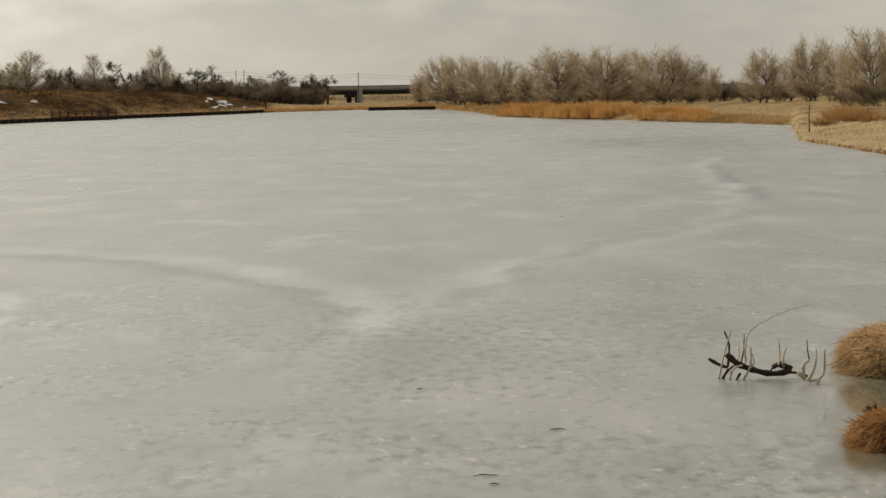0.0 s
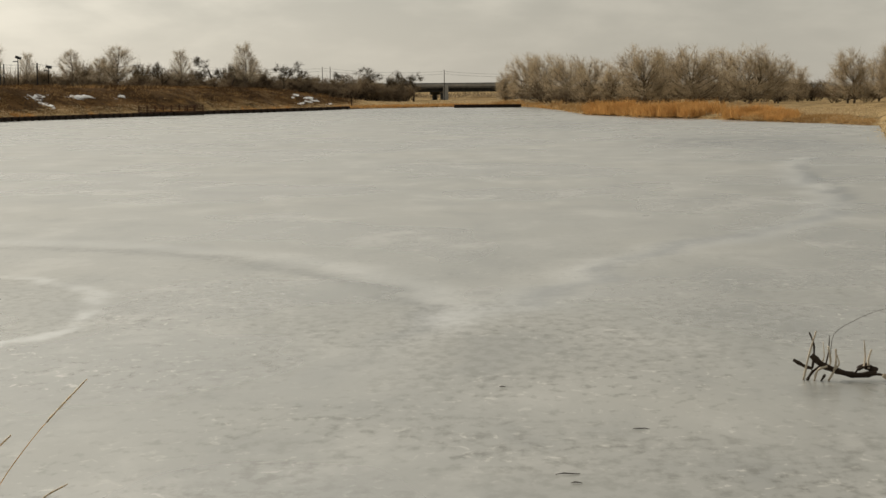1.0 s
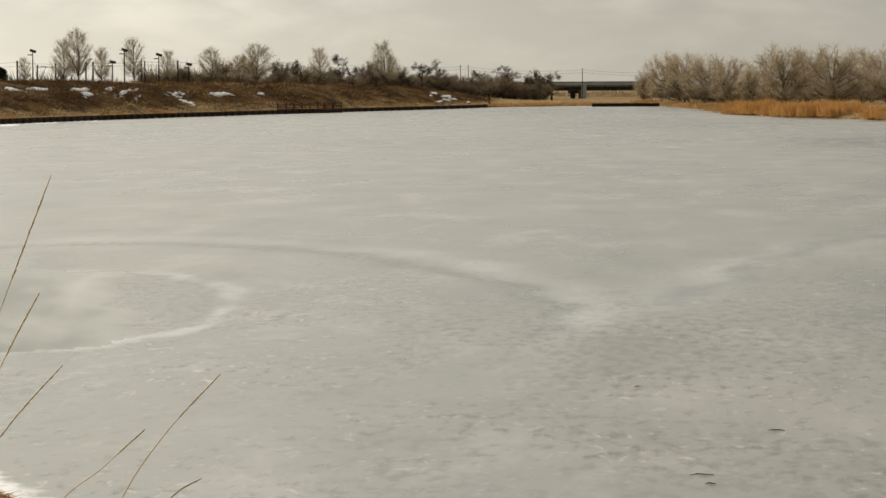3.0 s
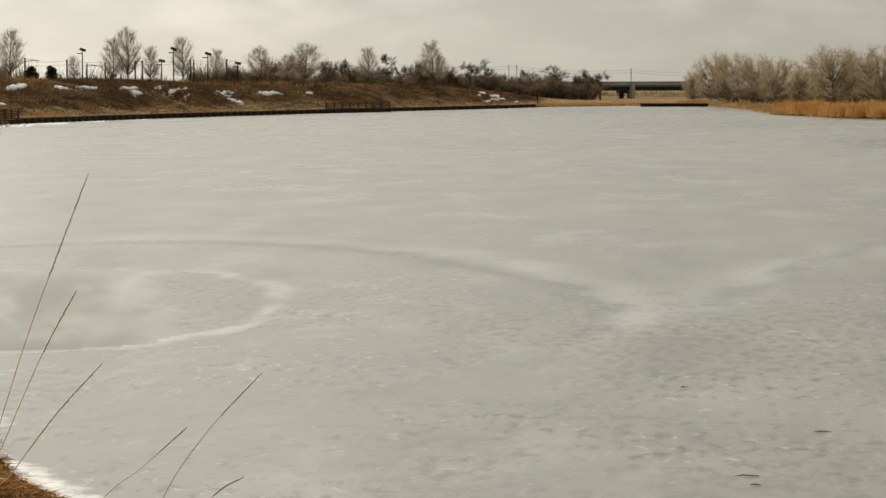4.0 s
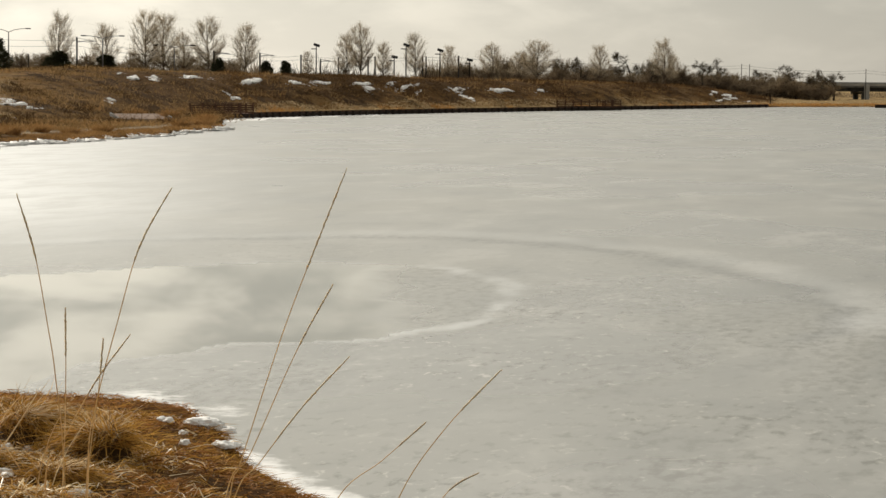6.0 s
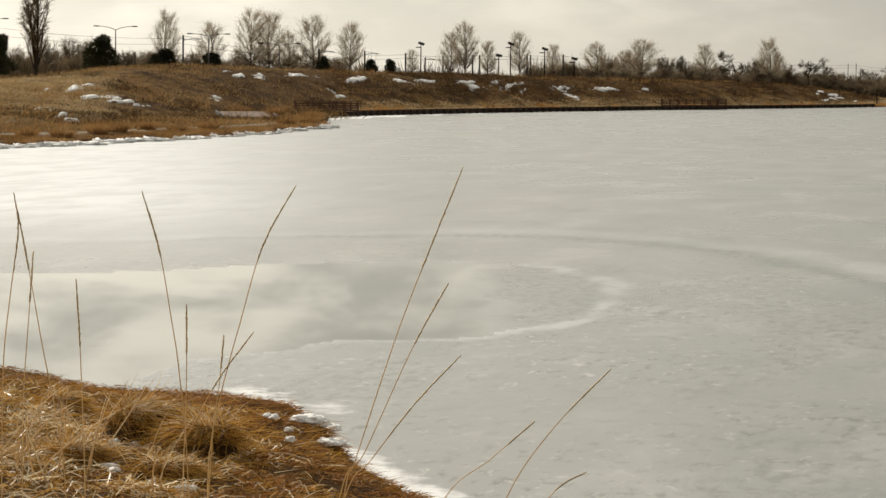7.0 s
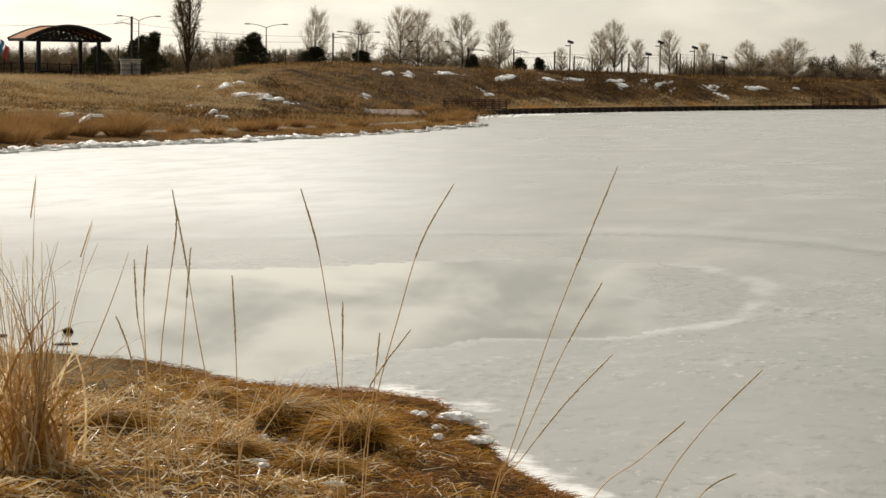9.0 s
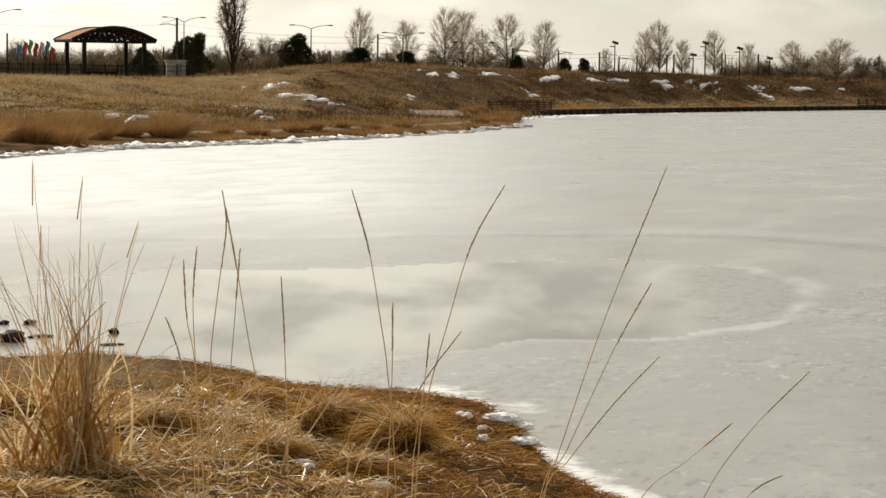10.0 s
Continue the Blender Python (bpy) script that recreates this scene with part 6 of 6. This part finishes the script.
def tall_clump():
    """The big clump of tall blades on the bank."""
    rng = np.random.default_rng(77)
    r, az = 12.9, -26.75
    z = ground_z(az, r)
    o = at(az, r, z)
    root = thing("tall_grass_clump", Matrix.Translation(o), "tall clump of dry orange-tan blades on the bank", "grass")
    side = at(az + 90, 1)

    def arc_leaf(x, y, height_m, lean, curl, w):
        b = side * x + Vector((0, y, 0))
        pts = []
        for i in range(9):
            s = i / 8
            pts.append(b + side * (lean * s + curl * s ** 3) * height_m + Vector((0, rng.normal() * 0.006, height_m * (s - 0.35 * abs(curl) * s ** 3))))
        return tube_path(pts, [w * (1 - 0.75 * i / 8) for i in range(9)], 4)
    def leaf(x, y, h, lean, curl, w):
        """A flat folded leaf that bends over."""
        b = side * x + Vector((0, y, 0))
        V, F = [], []
        face = (side * rng.normal() + Vector((0, 1, 0)) * rng.normal()).normalized()
        for i in range(9):
            q = i / 8
            c = b + side * (lean * q + curl * q ** 2.5) * h + Vector((0, 0, h * (q - 0.75 * abs(curl) * q ** 3)))
            ww = w * (1 - 0.8 * q ** 1.5)
            V += [c - face * ww, c + Vector((0, 0.3 * ww, -0.3 * ww)), c + face * ww]
        for i in range(8):
            for j in range(2):
                a = 3 * i + j
                F.append((a, a + 1, a + 4, a + 3))
        return V, F
    for k in range(40):
        h = rng.uniform(0.6, 1.25)
        v, f = arc_leaf(rng.normal() * 0.06, rng.normal() * 0.08, h, rng.normal(-0.03, 0.14), rng.normal() * 0.14, rng.uniform(0.003, 0.006))
        part("blade", mesh_of("blade", v, f, (STALK, REED, STRAW_PALE, STALK)[k % 4], True), root)
    for k in range(26):
        h = rng.uniform(0.9, 1.35)
        v, f = arc_leaf(-0.02 + rng.normal() * 0.08, rng.normal() * 0.10, h, rng.normal(-0.17, 0.14), rng.normal() * 0.16, rng.uniform(0.0025, 0.005))
        part("blade", mesh_of("blade", v, f, STALK if k % 3 else SEED, True), root)
    for k in range(120):
        v, f = leaf(rng.normal(-0.04, 0.13), rng.normal() * 0.14, rng.uniform(0.25, 1.0), rng.normal(-0.08, 0.30), rng.normal() * 0.65, rng.uniform(0.004, 0.012))
        part("bent_leaf", mesh_of("bent_leaf", v, f, (STRAW_PALE, REED, STRAW, REED, STALK)[k % 5], True), root)
    for x, h, ln, cu, w, mat in ((-0.30, 0.62, 0.75, 0.35, 0.016, REED), (-0.12, 0.95, -0.30, -0.55, 0.013, REED), (0.05, 0.85, 0.10, 0.55, 0.012, STRAW), (-0.20, 1.05, 0.16, 0.20, 0.012, REED),
                                 (0.12, 0.50, 0.30, 0.80, 0.014, STRAW_PALE), (-0.05, 1.20, -0.06, 0.45, 0.010, REED), (0.02, 1.10, 0.02, -0.35, 0.011, STALK), (-0.42, 0.8, -0.2, -0.7, 0.011, STRAW_PALE)):
        part("broad_leaf", mesh_of("broad_leaf", *leaf(x, -0.12, h, ln, cu, w), mat, True), root)
    for k in range(36):  # the thick sheaf at the foot
        v, f = leaf(rng.normal(0.0, 0.06), rng.normal() * 0.08, rng.uniform(0.35, 0.95), rng.normal(-0.04, 0.16), rng.normal() * 0.2, rng.uniform(0.005, 0.010))
        part("sheath", mesh_of("sheath", v, f, (STALK, STRAW_PALE, REED, STALK)[k % 4], True), root)
    for k in range(34):  # blades leaning in from the next clump
        v, f = leaf(rng.uniform(-0.75, -0.25), rng.normal() * 0.2, rng.uniform(0.4, 1.15), rng.normal(-0.12, 0.25), rng.normal() * 0.5, rng.uniform(0.003, 0.008))
        part("bent_leaf", mesh_of("bent_leaf", v, f, (STRAW_PALE, REED, STALK)[k % 3], True), root)
    for k, (x, h, ln) in enumerate(((-0.05, 1.60, -0.145), (-0.01, 1.52, -0.01), (0.02, 1.29, 0.19), (-0.08, 1.27, -0.12))):
        stem = part("flower_stem", mesh_of("flower_stem", *arc_leaf(x, 0.0, h, ln, 0.02, 0.004), STALK, True), root)
        tip = side * (x + ln * h * 0.86) + Vector((0, 0, h * 0.86))
        end = side * (x + (ln + 0.02) * h) + Vector((0, 0, h + 0.01))
        part("seed_head", mesh_of("seed_head", *tube_path([tip, tip.lerp(end, 0.3), tip.lerp(end, 0.7), end], [0.003, 0.0042, 0.004, 0.0012], 6), SEED, True), stem)


tall_clump()


def scattered_stems():
    """Loose stems and broken blades standing in the straw."""
    rng = np.random.default_rng(15)
    for k in range(60):
        az, r = rng.uniform(-29, -20.5), rng.uniform(12.8, 16.5)
        z = ground_z(az, r)
        h = rng.uniform(0.18, 0.55)
        s = at(az + 90, 1)
        l, c = rng.normal() * 0.35, rng.normal() * 0.3
        pts = [s * (l * q + c * q * q) * h + Vector((0, 0, h * (q - 0.3 * abs(c) * q * q))) for q in (0, 0.3, 0.6, 0.85, 1.0)]
        w = rng.uniform(0.003, 0.006)
        root = thing("dry_stem", Matrix.Translation(at(az, r, z - 0.01)), "broken dry grass stem standing in the straw", "grass stalk", "loose stems on the bank")
        part("stem", mesh_of("stem", *tube_path(pts, [w, w, w * 0.8, w * 0.6, w * 0.2], 5), STALK if k % 3 else STRAW_PALE, True), root)


scattered_stems()


# ---- old snow, stones and driftwood ----


def snow_lump(az, r, sx, sy, sz, seed, z=None):
    rng = np.random.default_rng(seed)
    bm = bmesh.new()
    bmesh.ops.create_icosphere(bm, subdivisions=4, radius=1.0)
    for v in bm.verts:
        n = noise.fractal(v.co * 1.6 + Vector((seed * 3.1, 0, 0)), 1.0, 2.0, 4)
        k = 1 + 0.42 * n
        v.co = Vector((v.co.x * sx * k, v.co.y * sy * k, max(v.co.z, -0.3) * sz * (1 + 0.5 * n)))
    ob = new("snow_lump", bm_mesh("snow_lump", bm, SNOW, True))
    ob.matrix_world = Matrix.Translation(at(az, r, (ground_z(az, r) if z is None else z) + sz * 0.2 + 0.03)) @ pose(0, 0, 0, 0, 0, rng.uniform(0, 360) if sx < 0.1 else 0)
    tagged(ob, "small lump of old melting snow on the bank", "snow", "snow lumps on the bank")


SNOW_LUMPS = [(-17.1, 18.05, 0.12, 0.12, 0.045), (-16.95, 18.15, 0.13, 0.15, 0.05), (-16.8, 18.3, 0.11, 0.12, 0.04), (-16.62, 18.55, 0.13, 0.13, 0.045), (-16.45, 18.8, 0.10, 0.12, 0.035),
              (-16.55, 17.5, 0.11, 0.10, 0.04), (-16.4, 17.6, 0.10, 0.10, 0.035), (-16.25, 17.9, 0.08, 0.10, 0.03), (-17.97, 18.1, 0.05, 0.05, 0.03), (-17.8, 17.9, 0.045, 0.05, 0.03), (-17.9, 18.35, 0.03, 0.03, 0.02),
              (-17.47, 17.5, 0.05, 0.04, 0.025), (-17.44, 16.9, 0.055, 0.05, 0.03), (-21.5, 15.7, 0.06, 0.06, 0.03), (-21.02, 15.6, 0.04, 0.04, 0.025), (-21.6, 15.0, 0.05, 0.09, 0.03), (-21.5, 14.8, 0.05, 0.06, 0.025),
              (-20.64, 14.1, 0.03, 0.05, 0.02), (-19.85, 13.7, 0.05, 0.09, 0.025)]
for i, (az, r, a, b, c) in enumerate(SNOW_LUMPS):
    snow_lump(az, r, a * (0.85 if az > -17.3 else 0.65), b * 0.75, c * 0.8, 400 + i)


def snow_drift(az, r, length, deep, high, seed):
    """A melting rim of snow under the grass of the far shore."""
    bm = bmesh.new()
    bmesh.ops.create_icosphere(bm, subdivisions=4, radius=1.0)
    for v in bm.verts:
        n = noise.fractal(Vector((v.co.x * length * 4.5, v.co.y * 3.5, seed * 3.7)), 1.0, 2.0, 4)
        v.co = Vector((v.co.x * length * (1 + 0.2 * n), v.co.y * deep * (1 + 1.0 * n), max(v.co.z, -0.2) * high * (1 + 1.2 * n)))
    ob = new("snow_drift", bm_mesh("snow_drift", bm, SNOW, True))
    ob.matrix_world = Matrix.Translation(at(az, r, 0.0)) @ pose(0, 0, 0, 0, 0, -az + 38)
    tagged(ob, "melting rim of snow along the grassy shore", "snow", "snow rims on the far shore")


for i in range(46):
    az = -29.4 + 12.7 * (i + RNG.uniform(-0.7, 0.7)) / 45
    far = float(shores(np.array([az]))[1][0])
    snow_drift(az, far - RNG.uniform(-0.1, 0.5), RNG.uniform(0.3, 1.3), RNG.uniform(0.4, 0.9), RNG.uniform(0.05, 0.14), 700 + i)


def snow_patch(az, r, hw, hd, slant, seed):
    """A ragged sheet of old snow lying on the slope."""
    hw, hd = hw * 0.72, hd * 0.58
    nu, nv = 44, 26
    U, V = np.meshgrid(np.linspace(-1.5, 1.5, nu), np.linspace(-1.5, 1.5, nv))
    u, v = U.ravel() * hw, V.ravel() * hd
    q = 1 - U.ravel() ** 2 - V.ravel() ** 2 + 8.0 * (fnoise(u + seed * 7.3, v * 0.6, 2.6, 13, 4) - 0.52)
    A = az + np.degrees((u + slant * v) / r)
    R = r + v + crest_shift(A, az)
    z = height(A, R) + np.where(q > 0, 0.09 + 0.05 * np.clip(q, 0, 1), -0.05)
    f = grid_faces(nv, nu, False)
    f = f[(q[f] > 0).any(1)]
    lit = np.zeros(len(q), bool)  # one connected sheet, grown from its thickest spot
    lit[np.argmax(np.where(U.ravel() ** 2 + V.ravel() ** 2 < 1, q, -9))] = True
    for _ in range(nu + nv):
        lit[f[lit[f].any(1)].ravel()] = True
    f = f[lit[f].all(1)]
    keep, f = np.unique(f, return_inverse=True)
    P = np.stack([R * np.sin(np.radians(A)), R * np.cos(np.radians(A)), z], -1)[keep]
    me = mesh_of("snow_patch", P, f.reshape(-1, 4), SNOW, True)
    tagged(new("snow_patch", me), "ragged patch of old snow on the brown slope", "snow", "snow patches on the far banks")


for i, spec in enumerate(SNOW_PATCHES):
    snow_patch(*spec, i)


def stone(az, r, sx, sy, sz, seed, tilt=0):
    bm = bmesh.new()
    bmesh.ops.create_icosphere(bm, subdivisions=3, radius=1.0)
    for v in bm.verts:
        n = noise.fractal(v.co * 1.3 + Vector((0, seed * 2.3, 0)), 1.0, 2.0, 3)
        v.co = Vector((v.co.x * sx, v.co.y * sy, v.co.z * sz)) * (1 + 0.28 * n)
    ob = new("stone", bm_mesh("stone", bm, STONE, True))
    ob.matrix_world = Matrix.Translation(at(az, r, sz * 0.55)) @ pose(0, 0, 0, 0, tilt, 25 - az)
    tagged(ob, "dark wet stone at the edge of the open water", "stone", "stones in the shallow water")


for i, spec in enumerate(((-25.93, 27.2, 0.065, 0.05, 0.035), (-25.98, 26.0, 0.13, 0.07, 0.012), (-27.82, 28.2, 0.075, 0.06, 0.035), (-27.6, 26.8, 0.16, 0.08, 0.018), (-28.25, 26.4, 0.15, 0.12, 0.075), (-28.4, 28.2, 0.06, 0.05, 0.03), (-28.9, 26.8, 0.16, 0.12, 0.07))):
    stone(*spec, 500 + i, 8 if i == 0 else 0)


def limb(points, r0, r1, depth=0.0):
    """A crooked limb in the upright plane of its thing: points x, z in metres."""
    n = len(points)
    P = [Vector((x, depth + 0.03 * math.sin(3 * i + x * 40), z)) for i, (x, z) in enumerate(points)]
    out, rad = [], []
    for i in range(n - 1):
        for q in range(4):
            s = q / 4
            p0, p1, p2, p3 = P[max(i - 1, 0)], P[i], P[i + 1], P[min(i + 2, n - 1)]
            out.append(0.5 * (2 * p1 + (p2 - p0) * s + (2 * p0 - 5 * p1 + 4 * p2 - p3) * s ** 2 + (3 * p1 - p0 - 3 * p2 + p3) * s ** 3))
    out.append(P[-1])
    m = len(out)
    rad = [(r0 + (r1 - r0) * i / (m - 1)) * (1 + 0.18 * math.sin(i * 2.1 + r0 * 900)) for i in range(m)]
    return tube_path(out, rad, 8)


def driftwood(name, az, r, label, category, branches):
    root = thing(name, Matrix.Translation(at(az, r, 0)) @ pose(0, 0, 0, 0, 0, -az), label, category)
    for nm, pts, r0, r1, mat, dep in branches:
        part(nm, mesh_of(nm, *limb(pts, r0, r1, dep), mat, True), root)


driftwood("driftwood_log", 7.0, 23.8, "dark sodden driftwood log with bare upright shoots frozen into the ice", "driftwood", [
    ("log", [(-0.21, 0.24), (-0.11, 0.15), (0.03, 0.085), (0.22, 0.05), (0.40, 0.07)], 0.032, 0.028, SOAKED, 0.0),
    ("shoot", [(-0.285, 0.0), (-0.235, 0.23), (-0.165, 0.47)], 0.012, 0.007, DRIFTWOOD, -0.04),
    ("shoot", [(-0.38, 0.19), (-0.27, 0.13), (-0.20, 0.11)], 0.018, 0.016, SOAKED, 0.02),
    ("shoot", [(-0.23, 0.45), (-0.185, 0.31), (-0.20, 0.11)], 0.007, 0.012, SOAKED, 0.05),
    ("shoot", [(-0.25, 0.0), (-0.20, 0.08), (-0.13, 0.13)], 0.014, 0.012, SOAKED, -0.06),
    ("shoot", [(-0.05, 0.32), (-0.03, 0.17), (-0.06, 0.11)], 0.008, 0.014, DRIFTWOOD, 0.03),
    ("shoot", [(0.02, 0.30), (0.015, 0.13), (-0.05, 0.0)], 0.008, 0.011, DRIFTWOOD, -0.05),
    ("shoot", [(-0.08, 0.06), (-0.13, -0.02)], 0.013, 0.008, SOAKED, -0.07),
    ("shoot", [(-0.04, 0.42), (-0.05, 0.25), (-0.08, 0.12)], 0.004, 0.009, SOAKED, 0.08),
    ("knot", [(0.22, 0.10), (0.30, 0.13), (0.40, 0.075)], 0.02, 0.04, SOAKED, 0.03),
    ("shoot", [(0.285, 0.38), (0.295, 0.22), (0.28, 0.12)], 0.004, 0.011, DRIFTWOOD, 0.03),
    ("shoot", [(0.355, 0.29), (0.325, 0.20), (0.33, 0.11)], 0.008, 0.013, DRIFTWOOD, 0.0),
    ("twig", [(-0.03, 0.17), (0.0, 0.42), (0.18, 0.55), (0.40, 0.65), (0.60, 0.70)], 0.003, 0.0015, SOAKED, 0.1),
    ("shoot", [(-0.10, 0.36), (-0.09, 0.22), (-0.12, 0.14)], 0.003, 0.008, DRIFTWOOD, 0.05),
    ("shoot", [(0.0, 0.10), (0.05, 0.16), (0.03, 0.24)], 0.012, 0.005, DRIFTWOOD, -0.04),
    ("shoot", [(0.20, 0.06), (0.24, 0.12), (0.36, 0.14)], 0.010, 0.006, SOAKED, -0.05),
    ("shoot", [(-0.18, 0.0), (-0.15, 0.10), (-0.06, 0.14)], 0.010, 0.012, DRIFTWOOD, -0.07),
    ("root", [(0.40, 0.06), (0.48, 0.05), (0.56, 0.02)], 0.012, 0.01, SOAKED, 0.0),
])
driftwood("root_stump", 8.45, 23.4, "curled bleached root with upturned prongs in the ice", "driftwood", [
    ("root", [(-0.14, 0.10), (-0.06, 0.04), (0.0, 0.03), (0.10, 0.09), (0.11, 0.32)], 0.020, 0.010, DRIFTWOOD, 0.0),
    ("prong", [(-0.08, 0.04), (-0.085, 0.17), (-0.03, 0.22)], 0.022, 0.014, DRIFTWOOD, 0.02),
    ("prong", [(-0.05, 0.03), (0.02, 0.16), (0.035, 0.32)], 0.018, 0.007, DRIFTWOOD, -0.03),
    ("prong", [(-0.03, 0.22), (-0.045, 0.31), (-0.05, 0.41)], 0.006, 0.004, SOAKED, 0.04),
    ("spur", [(0.06, 0.06), (0.02, -0.04)], 0.020, 0.022, DRIFTWOOD, -0.06),
])


driftwood("driftwood_knot", 9.82, 21.2, "small dark knot of rotten wood at the ice edge", "driftwood", [
    ("knot", [(-0.07, 0.02), (-0.02, 0.05), (0.06, 0.03)], 0.03, 0.02, SOAKED, 0.0),
    ("spur", [(0.0, 0.03), (0.02, 0.09)], 0.018, 0.008, SOAKED, 0.01),
    ("spur", [(-0.05, 0.03), (-0.06, 0.07)], 0.014, 0.008, SOAKED, -0.02),
])


def sapling(az, r, h):
    z = ground_z(az, r)
    root = thing("sapling", Matrix.Translation(at(az, r, z)), "thin bare sapling standing on the grassy bank", "tree")
    part("trunk", mesh_of("trunk", *tube_path([(0, 0, -0.1), (-0.02, 0, h * 0.5), (0.02, 0, h)], [0.035, 0.028, 0.012], 6), BARK_DARK, True), root)
    for s, k in ((-1, 0.55), (1, 0.7), (-1, 0.8)):
        part("branch", mesh_of("branch", *tube_path([(0, 0, h * k), (s * 0.12, 0.03, h * (k + 0.12)), (s * 0.17, 0.05, h * (k + 0.25))], [0.014, 0.010, 0.005], 5), BARK_DARK, True), root)


sapling(8.42, 126, 1.55)


def ice_debris():
    """Dark sticks and leaves frozen into the ice."""
    rng = np.random.default_rng(5)
    for az, r, ln in ((0.9, 17.9, 0.09), (1.1, 17.5, 0.04), (2.6, 20.3, 0.07), (-0.6, 23.2, 0.03)):
        d = rng.uniform(-0.3, 0.3)
        pts = [(-ln, 0, 0.004), (-ln * 0.3, d * ln, 0.010), (ln * 0.4, -d * ln * 0.4, 0.008), (ln, d * ln * 0.5, 0.004)]
        ob = new("stick", mesh_of("stick", *tube_path(pts, [0.002, 0.005, 0.004, 0.002], 5), SOAKED, True))
        ob.matrix_world = Matrix.Translation(at(az, r, 0)) @ pose(0, 0, 0, 0, 0, -az + rng.uniform(-12, 12))
        tagged(ob, "short dark stick frozen into the ice", "stick", "debris on the ice")


ice_debris()
